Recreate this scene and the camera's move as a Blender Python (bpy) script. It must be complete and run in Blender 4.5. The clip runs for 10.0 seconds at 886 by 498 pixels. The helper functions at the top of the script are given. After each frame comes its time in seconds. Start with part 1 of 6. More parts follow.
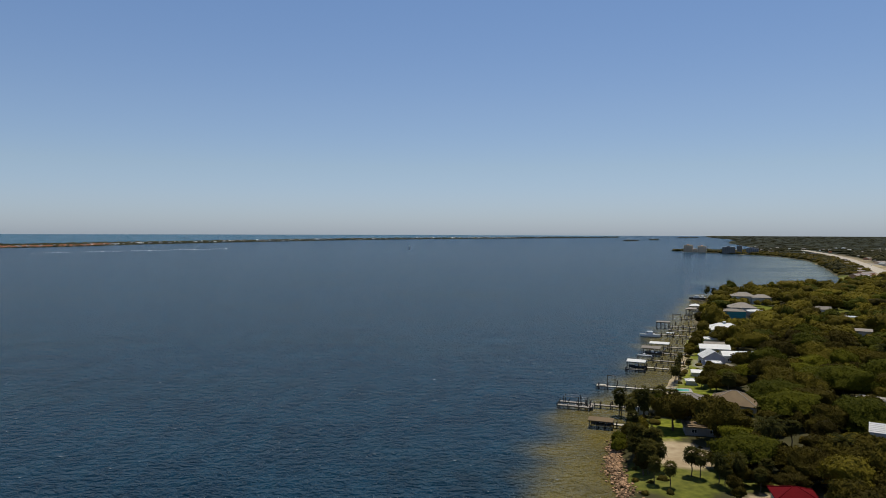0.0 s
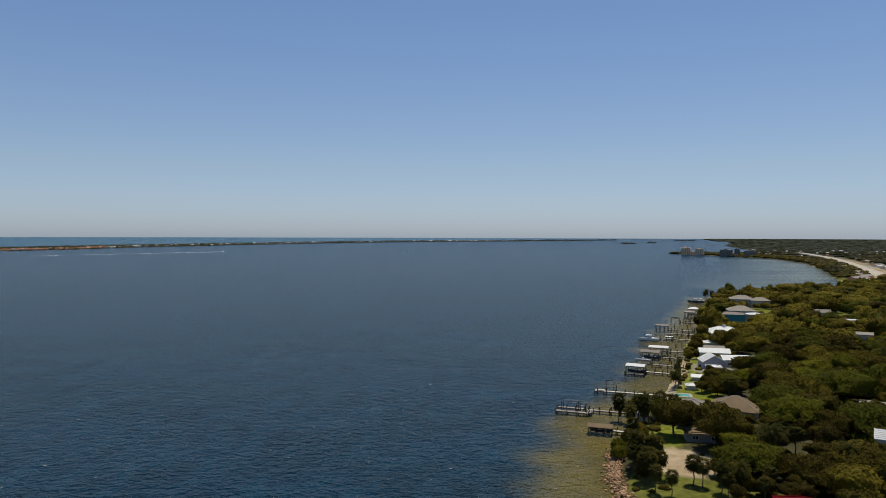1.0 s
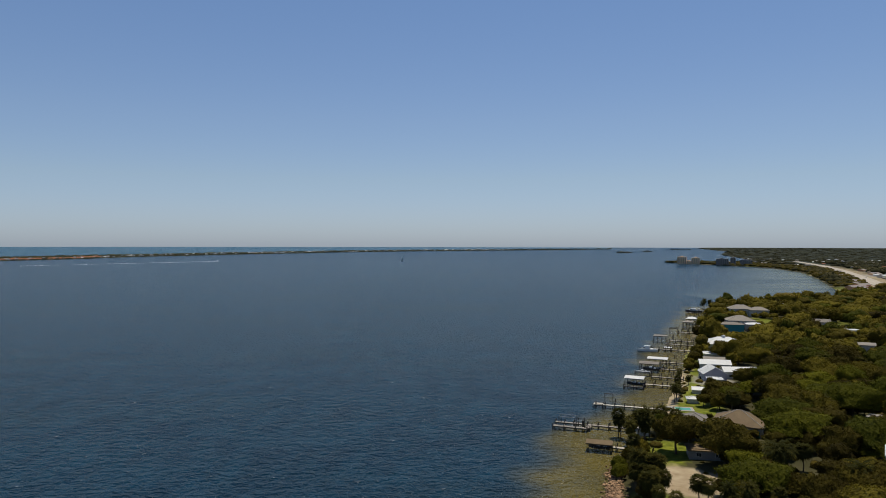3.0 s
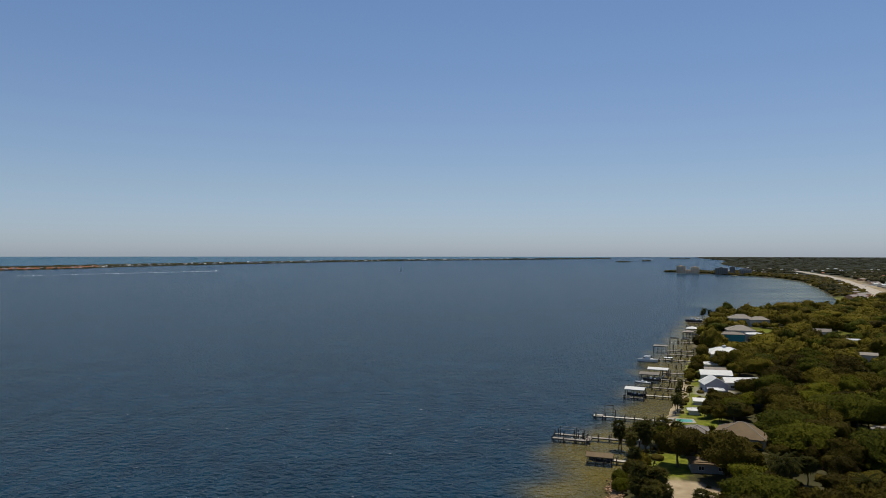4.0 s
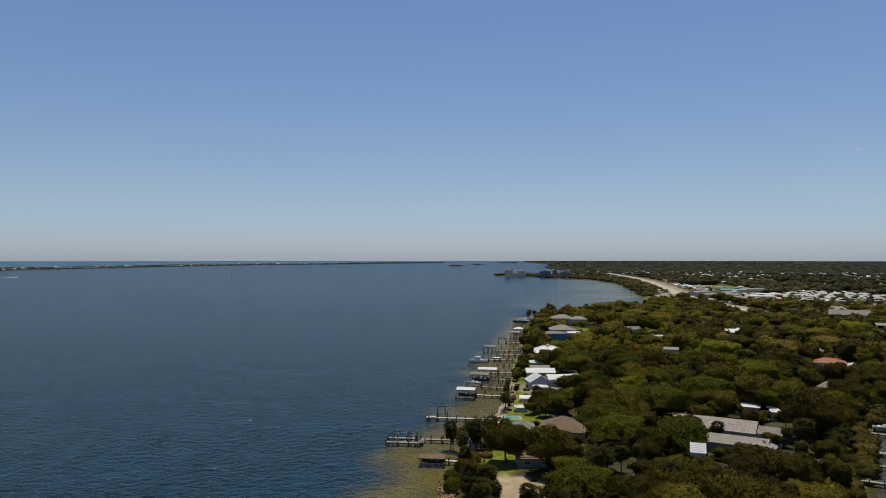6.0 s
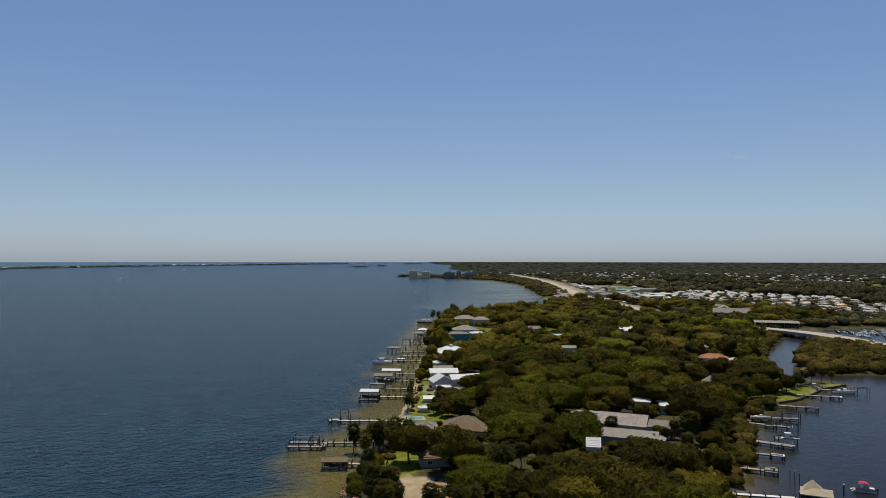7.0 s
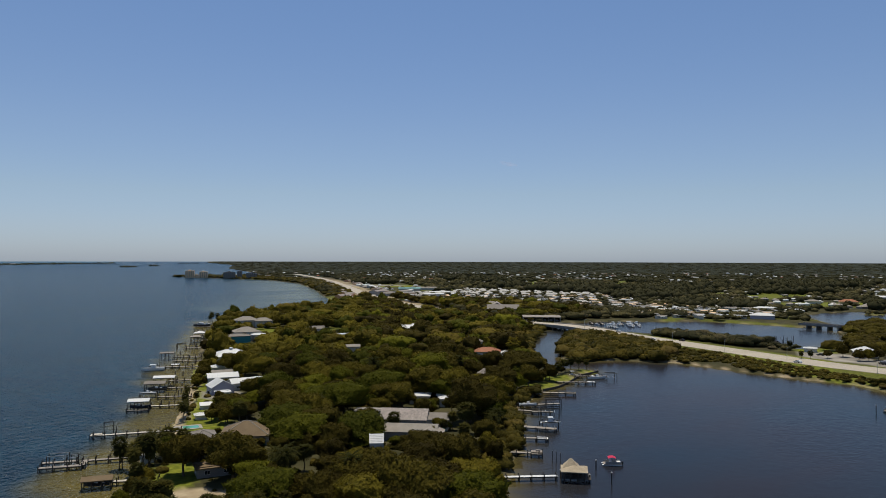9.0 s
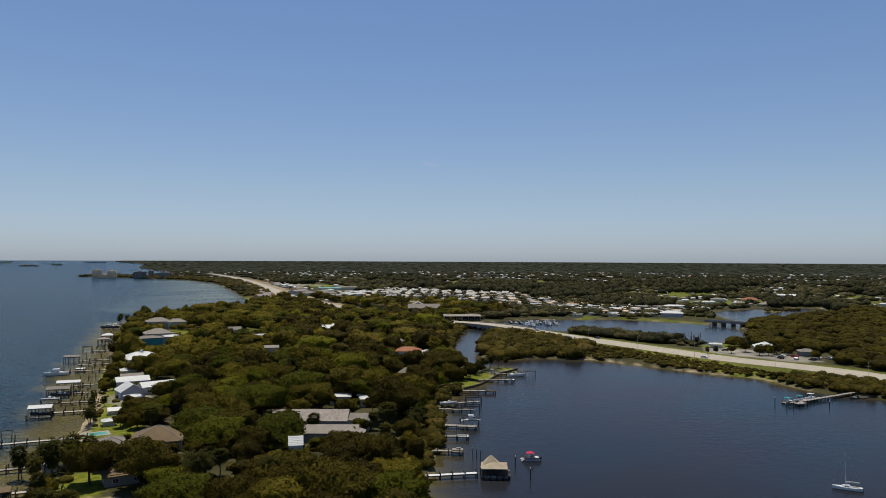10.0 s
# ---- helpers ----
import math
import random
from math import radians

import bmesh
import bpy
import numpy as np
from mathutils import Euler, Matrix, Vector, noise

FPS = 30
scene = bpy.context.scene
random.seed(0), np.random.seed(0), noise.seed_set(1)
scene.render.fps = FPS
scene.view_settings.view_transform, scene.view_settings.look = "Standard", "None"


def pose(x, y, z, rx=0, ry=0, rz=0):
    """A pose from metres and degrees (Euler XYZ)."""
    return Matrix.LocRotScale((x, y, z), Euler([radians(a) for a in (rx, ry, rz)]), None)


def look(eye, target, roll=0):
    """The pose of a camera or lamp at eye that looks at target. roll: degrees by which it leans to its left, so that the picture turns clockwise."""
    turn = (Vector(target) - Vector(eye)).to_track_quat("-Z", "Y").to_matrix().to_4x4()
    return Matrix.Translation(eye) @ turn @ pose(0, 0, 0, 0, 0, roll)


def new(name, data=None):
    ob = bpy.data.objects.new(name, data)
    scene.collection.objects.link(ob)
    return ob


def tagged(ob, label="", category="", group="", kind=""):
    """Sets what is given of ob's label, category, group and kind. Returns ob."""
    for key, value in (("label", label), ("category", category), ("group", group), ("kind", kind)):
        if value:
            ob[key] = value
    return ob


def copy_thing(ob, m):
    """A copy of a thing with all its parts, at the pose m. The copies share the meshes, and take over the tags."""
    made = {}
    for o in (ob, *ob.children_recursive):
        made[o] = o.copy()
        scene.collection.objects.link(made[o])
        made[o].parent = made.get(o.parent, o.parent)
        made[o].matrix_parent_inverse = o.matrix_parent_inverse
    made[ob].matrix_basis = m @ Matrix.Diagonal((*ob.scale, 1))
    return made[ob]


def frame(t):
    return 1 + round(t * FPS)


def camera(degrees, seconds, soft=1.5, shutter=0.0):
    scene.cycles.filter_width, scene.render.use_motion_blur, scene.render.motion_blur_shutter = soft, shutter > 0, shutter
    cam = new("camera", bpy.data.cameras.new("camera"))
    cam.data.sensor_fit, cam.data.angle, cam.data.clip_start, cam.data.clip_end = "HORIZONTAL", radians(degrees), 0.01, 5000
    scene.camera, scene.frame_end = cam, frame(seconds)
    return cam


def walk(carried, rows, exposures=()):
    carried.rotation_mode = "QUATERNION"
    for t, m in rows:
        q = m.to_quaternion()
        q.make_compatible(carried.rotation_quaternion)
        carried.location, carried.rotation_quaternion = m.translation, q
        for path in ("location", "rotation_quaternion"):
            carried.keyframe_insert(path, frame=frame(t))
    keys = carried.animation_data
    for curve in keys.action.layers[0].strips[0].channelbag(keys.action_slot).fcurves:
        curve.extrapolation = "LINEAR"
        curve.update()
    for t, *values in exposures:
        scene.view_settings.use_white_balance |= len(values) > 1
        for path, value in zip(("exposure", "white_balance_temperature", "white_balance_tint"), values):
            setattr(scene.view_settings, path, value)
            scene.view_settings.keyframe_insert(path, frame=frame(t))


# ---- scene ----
# ------------------------------------------------------------------ camera
cam = camera(63.7, 10.0, soft=0.9)
# seconds, eye x, y, z, heading, pitch, lean
PATH = [
    (0.0, 0.00, 0.00, 60.00, 0.00, -1.36, 0.19),
    (0.5, 0.30, 2.31, 59.92, -0.10, -1.27, 0.19),
    (1.0, 0.57, 4.61, 59.85, -0.20, -1.13, 0.17),
    (1.5, 0.83, 6.79, 59.80, -0.31, -0.97, 0.15),
    (2.0, 1.05, 8.84, 59.78, -0.39, -0.83, 0.14),
    (2.5, 1.27, 10.67, 59.78, -0.47, -0.68, 0.12),
    (2.7, 1.36, 11.34, 59.78, -0.50, -0.61, 0.11),
    (3.8, 1.93, 14.80, 59.77, -0.57, 0.33, 0.07),
    (4.0, 2.04, 15.34, 59.75, -0.60, 0.38, 0.06),
    (4.4, 2.25, 16.30, 59.71, -0.67, 0.44, 0.06),
    (4.5, 2.30, 16.49, 59.70, -0.75, 0.45, 0.06),
    (4.6, 2.35, 16.67, 59.68, -1.22, 0.47, 0.06),
    (4.7, 2.39, 16.84, 59.66, -2.10, 0.49, 0.06),
    (4.8, 2.43, 16.99, 59.64, -3.20, 0.51, 0.06),
    (5.0, 2.50, 17.23, 59.62, -5.72, 0.54, 0.06),
    (5.2, 2.56, 17.36, 59.61, -7.65, 0.59, 0.04),
    (5.5, 2.62, 17.40, 59.61, -10.04, 0.65, 0.02),
    (7.0, 2.98, 17.00, 59.70, -21.42, 0.82, 0.05),
    (7.5, 3.04, 16.90, 59.71, -25.72, 0.85, 0.07),
    (8.0, 3.05, 16.90, 59.70, -30.32, 0.85, 0.09),
    (8.5, 3.03, 17.02, 59.66, -34.72, 0.83, 0.11),
    (9.0, 3.03, 17.21, 59.61, -38.59, 0.81, 0.14),
    (9.5, 3.05, 17.41, 59.54, -42.00, 0.80, 0.19),
    (10.0, 3.05, 17.61, 59.48, -44.93, 0.80, 0.26),
]


def heading(x, y, z, yaw, pitch, lean):
    a, p = radians(yaw), radians(pitch)
    way = Vector((-math.sin(a) * math.cos(p), math.cos(a) * math.cos(p), math.sin(p)))
    return look((x, y, z), Vector((x, y, z)) + 100 * way, lean)


walk(cam, [(t, heading(*rest)) for t, *rest in PATH], exposures=((0.0, -0.03), (4.5, -0.09), (7.5, -0.09), (10.0, -0.05)))

# ------------------------------------------------------------------ sky and sun
SUN_UP, SUN_AZ = 75.0, 30.0  # degrees; azimuth to the right of +y
world = bpy.data.worlds.new("sky")
scene.world = world
world.use_nodes = True
wt = world.node_tree
sky = wt.nodes.new("ShaderNodeTexSky")
sky.sky_type, sky.sun_disc = "NISHITA", False
sky.sun_elevation, sky.sun_rotation = radians(SUN_UP), radians(SUN_AZ)
sky.altitude, sky.air_density, sky.dust_density, sky.ozone_density = 0, 1.0, 0.35, 3.0
# the haze of a humid day: the same all round, fading upwards
where, up, haze, tinted = wt.nodes.new("ShaderNodeTexCoord"), wt.nodes.new("ShaderNodeSeparateXYZ"), wt.nodes.new("ShaderNodeValToRGB"), wt.nodes.new("ShaderNodeMix")
tinted.data_type, tinted.blend_type = "RGBA", "MULTIPLY"
tinted.inputs[0].default_value = 1.0
wt.links.new(where.outputs["Generated"], up.inputs[0])
wt.links.new(up.outputs["Z"], haze.inputs[0])
ramp = haze.color_ramp.elements
ramp[0].position, ramp[0].color = 0.0, (0.432, 0.525, 0.780, 1)
ramp[1].position, ramp[1].color = 0.34, (0.575, 0.62, 0.69, 1)
ramp.new(0.045).color = (0.500, 0.543, 0.705, 1)
ramp.new(1.0).color = (0.30, 0.32, 0.34, 1)
ramp.new(0.09).color = (0.556, 0.566, 0.640, 1)
ramp.new(0.17).color = (0.585, 0.59, 0.65, 1)
wt.links.new(sky.outputs[0], tinted.inputs[6])
wt.links.new(haze.outputs[0], tinted.inputs[7])
wt.links.new(tinted.outputs[2], wt.nodes["Background"].inputs[0])
wt.nodes["Background"].inputs[1].default_value = 0.062 * 2.3
sun = new("sun", bpy.data.lights.new("sun", "SUN"))
sun.data.energy, sun.data.angle, sun.data.color = 3.6, radians(0.6), (1.0, 0.93, 0.80)
sun_way = Vector((math.sin(radians(SUN_AZ)) * math.cos(radians(SUN_UP)), math.cos(radians(SUN_AZ)) * math.cos(radians(SUN_UP)), math.sin(radians(SUN_UP))))
sun.matrix_world = look(sun_way * 300, (0, 0, 0))


# ------------------------------------------------------------------ materials
def material(name, colour, rough=0.8, metal=0.0, spread=0.25, grain=6.0, stain=0.4, bump=0.0, by_object=0.0, by_island=0.0, spec=0.3):
    """A surface with fine grain, larger stains and a small change from object to object."""
    m = bpy.data.materials.new(name)
    m.use_nodes = True
    nt = m.node_tree
    n, l = nt.nodes, nt.links
    b = n["Principled BSDF"]
    geo = n.new("ShaderNodeNewGeometry")
    fine, wide = n.new("ShaderNodeTexNoise"), n.new("ShaderNodeTexNoise")
    fine.inputs["Scale"].default_value, wide.inputs["Scale"].default_value = grain, stain
    fine.inputs["Detail"].default_value, wide.inputs["Detail"].default_value = 3, 4
    l.new(geo.outputs["Position"], fine.inputs["Vector"])
    l.new(geo.outputs["Position"], wide.inputs["Vector"])
    add = n.new("ShaderNodeMath")
    add.operation = "ADD"
    l.new(fine.outputs["Fac"], add.inputs[0])
    l.new(wide.outputs["Fac"], add.inputs[1])
    last = add
    if by_object:
        info, mul, more = n.new("ShaderNodeObjectInfo"), n.new("ShaderNodeMath"), n.new("ShaderNodeMath")
        mul.operation, more.operation = "MULTIPLY_ADD", "ADD"
        mul.inputs[1].default_value, mul.inputs[2].default_value = by_object, -by_object / 2
        l.new(info.outputs["Random"], mul.inputs[0])
        l.new(mul.outputs[0], more.inputs[0])
        l.new(add.outputs[0], more.inputs[1])
        last = more
    if by_island:
        mul, more = n.new("ShaderNodeMath"), n.new("ShaderNodeMath")
        mul.operation, more.operation = "MULTIPLY_ADD", "ADD"
        mul.inputs[1].default_value, mul.inputs[2].default_value = by_island, -by_island / 2
        l.new(geo.outputs["Random Per Island"], mul.inputs[0])
        l.new(mul.outputs[0], more.inputs[0])
        l.new(last.outputs[0], more.inputs[1])
        last = more
    ramp = n.new("ShaderNodeMapRange")
    ramp.inputs["From Min"].default_value, ramp.inputs["From Max"].default_value = 0.6, 1.4
    ramp.inputs["To Min"].default_value, ramp.inputs["To Max"].default_value = 1 - spread, 1 + spread
    l.new(last.outputs[0], ramp.inputs["Value"])
    hue = n.new("ShaderNodeHueSaturation")
    hue.inputs["Color"].default_value = (*colour, 1)
    l.new(ramp.outputs[0], hue.inputs["Value"])
    l.new(hue.outputs[0], b.inputs["Base Color"])
    b.inputs["Roughness"].default_value, b.inputs["Metallic"].default_value = rough, metal
    b.inputs["Specular IOR Level"].default_value = spec
    if bump:
        bp = n.new("ShaderNodeBump")
        bp.inputs["Strength"].default_value, bp.inputs["Distance"].default_value = 0.8, bump
        l.new(fine.outputs["Fac"], bp.inputs["Height"])
        l.new(bp.outputs[0], b.inputs["Normal"])
    return m


def leafy(name, dark, light, dry=(0.12, 0.085, 0.03)):
    """Foliage: every leaf clump differs a little, every tree more, with a little light through the leaf."""
    m = bpy.data.materials.new(name)
    m.use_nodes = True
    nt = m.node_tree
    n, l = nt.nodes, nt.links
    b = n["Principled BSDF"]
    geo, info, tint = n.new("ShaderNodeNewGeometry"), n.new("ShaderNodeObjectInfo"), n.new("ShaderNodeAttribute")
    tint.attribute_name = "tint"
    a1, a2, a3 = n.new("ShaderNodeMath"), n.new("ShaderNodeMath"), n.new("ShaderNodeMath")
    a1.operation, a2.operation, a3.operation = "MULTIPLY_ADD", "ADD", "FRACT"
    a1.inputs[1].default_value = 0.8
    l.new(info.outputs["Random"], a1.inputs[0])
    l.new(tint.outputs["Fac"], a1.inputs[2])
    l.new(a1.outputs[0], a3.inputs[0])
    mixv = n.new("ShaderNodeMath")
    mixv.operation = "MULTIPLY_ADD"
    mixv.inputs[1].default_value = 0.16
    l.new(geo.outputs["Random Per Island"], mixv.inputs[0])
    half = n.new("ShaderNodeMath")
    half.operation = "MULTIPLY"
    half.inputs[1].default_value = 0.80
    l.new(a3.outputs[0], half.inputs[0])
    l.new(half.outputs[0], mixv.inputs[2])
    ramp = n.new("ShaderNodeValToRGB")
    e = ramp.color_ramp.elements
    e[0].position, e[0].color = 0.08, (*dark, 1)
    e[1].position, e[1].color = 0.80, (*light, 1)
    e.new(0.52).color = (*[0.66 * a + 0.34 * c for a, c in zip(dark, light)], 1)
    e.new(0.94).color = (*dry, 1)
    l.new(mixv.outputs[0], ramp.inputs[0])
    speck, shade, mottled, rough = n.new("ShaderNodeTexNoise"), n.new("ShaderNodeMapRange"), n.new("ShaderNodeHueSaturation"), n.new("ShaderNodeBump")
    speck.inputs["Scale"].default_value, speck.inputs["Detail"].default_value, speck.inputs["Roughness"].default_value = 1.9, 5, 0.75
    l.new(geo.outputs["Position"], speck.inputs["Vector"])
    shade.inputs["From Min"].default_value, shade.inputs["From Max"].default_value = 0.3, 0.7
    shade.inputs["To Min"].default_value, shade.inputs["To Max"].default_value = 0.52, 1.48
    l.new(speck.outputs["Fac"], shade.inputs["Value"])
    l.new(shade.outputs[0], mottled.inputs["Value"])
    l.new(ramp.outputs[0], mottled.inputs["Color"])
    rough.inputs["Strength"].default_value, rough.inputs["Distance"].default_value = 0.7, 0.4
    l.new(speck.outputs["Fac"], rough.inputs["Height"])
    l.new(rough.outputs[0], b.inputs["Normal"])
    ramp = mottled
    l.new(ramp.outputs[0], b.inputs["Base Color"])
    b.inputs["Roughness"].default_value, b.inputs["Specular IOR Level"].default_value = 0.8, 0.06
    thin, mix = n.new("ShaderNodeBsdfTranslucent"), n.new("ShaderNodeMixShader")
    l.new(ramp.outputs[0], thin.inputs["Color"])
    mix.inputs[0].default_value = 0.27
    l.new(b.outputs[0], mix.inputs[1])
    l.new(thin.outputs[0], mix.inputs[2])
    l.new(mix.outputs[0], n["Material Output"].inputs["Surface"])
    return m


def ground_material():
    m = bpy.data.materials.new("ground_soil_grass_sand")
    m.use_nodes = True
    n, l = m.node_tree.nodes, m.node_tree.links
    b = n["Principled BSDF"]
    cover, geo = n.new("ShaderNodeAttribute"), n.new("ShaderNodeNewGeometry")
    cover.attribute_name = "cover"
    split = n.new("ShaderNodeSeparateColor")
    l.new(cover.outputs["Color"], split.inputs[0])

    def blotch(scale, low, high, detail=5):
        t, r = n.new("ShaderNodeTexNoise"), n.new("ShaderNodeValToRGB")
        t.inputs["Scale"].default_value, t.inputs["Detail"].default_value = scale, detail
        l.new(geo.outputs["Position"], t.inputs["Vector"])
        r.color_ramp.elements[0].position, r.color_ramp.elements[0].color = 0.32, (*low, 1)
        r.color_ramp.elements[1].position, r.color_ramp.elements[1].color = 0.68, (*high, 1)
        l.new(t.outputs["Fac"], r.inputs[0])
        return r

    def mixed(a, bcol, fac):
        x = n.new("ShaderNodeMix")
        x.data_type = "RGBA"
        l.new(fac, x.inputs[0])
        l.new(a, x.inputs[6])
        l.new(bcol, x.inputs[7])
        return x.outputs[2]

    soil = blotch(0.11, (0.035, 0.035, 0.013), (0.085, 0.075, 0.035))
    grass = blotch(0.55, (0.085, 0.108, 0.009), (0.215, 0.225, 0.028), 9)
    sand = blotch(0.3, (0.30, 0.225, 0.135), (0.45, 0.365, 0.24))
    paved = blotch(0.08, (0.20, 0.18, 0.15), (0.36, 0.33, 0.28))
    c = mixed(soil.outputs[0], grass.outputs[0], split.outputs[0])
    c = mixed(c, sand.outputs[0], split.outputs[1])
    c = mixed(c, paved.outputs[0], split.outputs[2])
    # Far canopy tone on the ground, with haze greyed into the colour.
    woods = blotch(0.02, (0.020, 0.024, 0.014), (0.046, 0.049, 0.028))
    c = mixed(c, woods.outputs[0], cover.outputs["Alpha"])
    l.new(c, b.inputs["Base Color"])
    b.inputs["Roughness"].default_value, b.inputs["Specular IOR Level"].default_value = 0.95, 0.1
    return m


def water_material():
    m = bpy.data.materials.new("lagoon_water")
    m.use_nodes = True
    n, l = m.node_tree.nodes, m.node_tree.links
    b = n["Principled BSDF"]
    look_at, geo = n.new("ShaderNodeAttribute"), n.new("ShaderNodeNewGeometry")
    look_at.attribute_name = "depth"
    split = n.new("ShaderNodeSeparateColor")
    l.new(look_at.outputs["Color"], split.inputs[0])

    def waves(sx, sy, turn, scale, detail):
        mp, t = n.new("ShaderNodeMapping"), n.new("ShaderNodeTexNoise")
        mp.inputs["Scale"].default_value, mp.inputs["Rotation"].default_value = (sx, sy, 1), (0, 0, radians(turn))
        l.new(geo.outputs["Position"], mp.inputs[0])
        l.new(mp.outputs[0], t.inputs["Vector"])
        t.inputs["Scale"].default_value, t.inputs["Detail"].default_value = scale, detail
        t.inputs["Roughness"].default_value = 0.55
        return t.outputs["Fac"]

    def math_node(op, a, c, third=None):
        x = n.new("ShaderNodeMath")
        x.operation = op
        for k, v in enumerate((a, c, third)):
            if v is None:
                continue
            if isinstance(v, (int, float)):
                x.inputs[k].default_value = v
            else:
                l.new(v, x.inputs[k])
        return x.outputs[0]

    wind, chop, ripple, patch = waves(0.85, 1.0, -8, 0.33, 3), waves(1.0, 1.0, 9, 0.75, 2), waves(1.0, 1.0, -20, 1.9, 1), waves(0.5, 1.0, 5, 0.010, 4)
    # colour of the water body: deep, river, ocean, then shallow sand bed and weed patches
    def colour(a, bcol, fac):
        x = n.new("ShaderNodeMix")
        x.data_type = "RGBA"
        for slot, v in ((6, a), (7, bcol)):
            if isinstance(v, tuple):
                x.inputs[slot].default_value = (*v, 1)
            else:
                l.new(v, x.inputs[slot])
        l.new(fac, x.inputs[0])
        return x.outputs[2]

    weed = n.new("ShaderNodeMapRange")
    weed.inputs["From Min"].default_value, weed.inputs["From Max"].default_value = 0.5, 0.7
    l.new(patch, weed.inputs["Value"])
    deep = colour((0.0010, 0.0195, 0.0430), (0.006, 0.019, 0.026), weed.outputs[0])
    # Paler blue noise puts the sheen of wave faces into the body colour.
    face_tone = n.new("ShaderNodeMapRange")
    face_tone.inputs["From Min"].default_value, face_tone.inputs["From Max"].default_value = 0.40, 0.60
    l.new(waves(0.8, 1.0, 8, 0.30, 3), face_tone.inputs["Value"])
    deep = colour(deep, (0.008, 0.044, 0.078), math_node("MULTIPLY", face_tone.outputs[0], 0.25))
    # The same painted sheen again, in broader streaks.
    streak_tone = n.new("ShaderNodeMapRange")
    streak_tone.inputs["From Min"].default_value, streak_tone.inputs["From Max"].default_value = 0.40, 0.62
    l.new(waves(0.55, 1.0, 6, 0.034, 6), streak_tone.inputs["Value"])
    deep = colour(deep, (0.008, 0.058, 0.105), math_node("MULTIPLY", streak_tone.outputs[0], 0.22))
    patch_tone = n.new("ShaderNodeMapRange")  # sheen of ruffled water painted as paler patches a few metres wide
    patch_tone.inputs["From Min"].default_value, patch_tone.inputs["From Max"].default_value = 0.42, 0.62
    l.new(waves(1.0, 0.4, -6, 0.12, 4), patch_tone.inputs["Value"])
    deep = colour(deep, (0.012, 0.072, 0.125), math_node("MULTIPLY", patch_tone.outputs[0], 0.26))
    # River colour runs from brown to slate blue in broad patches.
    river_blue = n.new("ShaderNodeMapRange")
    river_blue.inputs["From Min"].default_value, river_blue.inputs["From Max"].default_value = 0.35, 0.68
    l.new(waves(0.55, 1.0, 30, 0.016, 3), river_blue.inputs["Value"])
    tea = colour((0.0255, 0.0165, 0.0142), (0.014, 0.022, 0.031), river_blue.outputs[0])
    c = colour(deep, tea, split.outputs[1])
    c = colour(c, (0.013, 0.078, 0.122), split.outputs[2])
    c = colour(c, (0.182, 0.142, 0.031), split.outputs[0])
    c = colour(c, (0.27, 0.29, 0.20), look_at.outputs["Alpha"])
    foam = n.new("ShaderNodeMapRange")
    foam.inputs["From Min"].default_value, foam.inputs["From Max"].default_value = 0.700, 0.735
    l.new(math_node("MULTIPLY_ADD", wind, 0.6, math_node("MULTIPLY", chop, 0.47)), foam.inputs["Value"])
    calm = math_node("SUBTRACT", 1.0, split.outputs[1])
    wild = n.new("ShaderNodeMapRange")
    wild.inputs["From Min"].default_value, wild.inputs["From Max"].default_value = 0.5, 0.9
    l.new(calm, wild.inputs["Value"])
    c = colour(c, (0.30, 0.33, 0.34), math_node("MULTIPLY", foam.outputs[0], wild.outputs[0]))
    l.new(c, b.inputs["Base Color"])
    b.inputs["Roughness"].default_value, b.inputs["IOR"].default_value = 0.20, 1.135
    swell = waves(0.7, 1.0, -4, 0.10, 3)
    height = math_node("MULTIPLY_ADD", swell, 0.8, math_node("MULTIPLY_ADD", wind, 2.4, math_node("MULTIPLY_ADD", chop, 1.2, math_node("MULTIPLY", ripple, 0.15))))
    rough = math_node("MULTIPLY_ADD", math_node("MULTIPLY", calm, calm), 0.986, 0.014)
    bp = n.new("ShaderNodeBump")
    bp.inputs["Distance"].default_value = 1.6
    bp.inputs["Strength"].default_value = 1.0
    l.new(math_node("MULTIPLY", height, rough), bp.inputs["Height"])
    l.new(bp.outputs[0], b.inputs["Normal"])
    return m


GROUND, WATER = ground_material(), water_material()
OAK = leafy("oak_leaves", (0.041, 0.032, 0.006), (0.161, 0.131, 0.013), (0.150, 0.108, 0.022))
LIME = leafy("bright_leaves", (0.052, 0.057, 0.005), (0.160, 0.154, 0.010), (0.13, 0.11, 0.015))
PALM = leafy("palm_leaves", (0.034, 0.036, 0.008), (0.115, 0.100, 0.022), (0.14, 0.10, 0.045))
MANGROVE = leafy("mangrove_leaves", (0.048, 0.042, 0.007), (0.124, 0.094, 0.015), (0.12, 0.085, 0.03))
# Wood foliage with distance haze put into the colour as duller, greyer greens.
HAZE_WOOD = leafy("haze_greyed_wood_leaves", (0.036, 0.037, 0.017), (0.125, 0.107, 0.042), (0.13, 0.105, 0.055))
BARK = material("bark", (0.10, 0.078, 0.055), 0.95, grain=4, bump=0.03)
WOOD = material("weathered_dock_wood", (0.31, 0.275, 0.235), 0.9, grain=5, spread=0.3, by_object=0.3)
PALE_WOOD = material("sun_bleached_dock_wood", (0.50, 0.455, 0.385), 0.9, grain=5, spread=0.22, by_object=0.2)
PILE = material("dark_wet_pile", (0.065, 0.055, 0.045), 0.85, grain=5, by_object=0.3)
WHITE = material("white_paint", (0.72, 0.72, 0.70), 0.55, spread=0.10, stain=0.6)
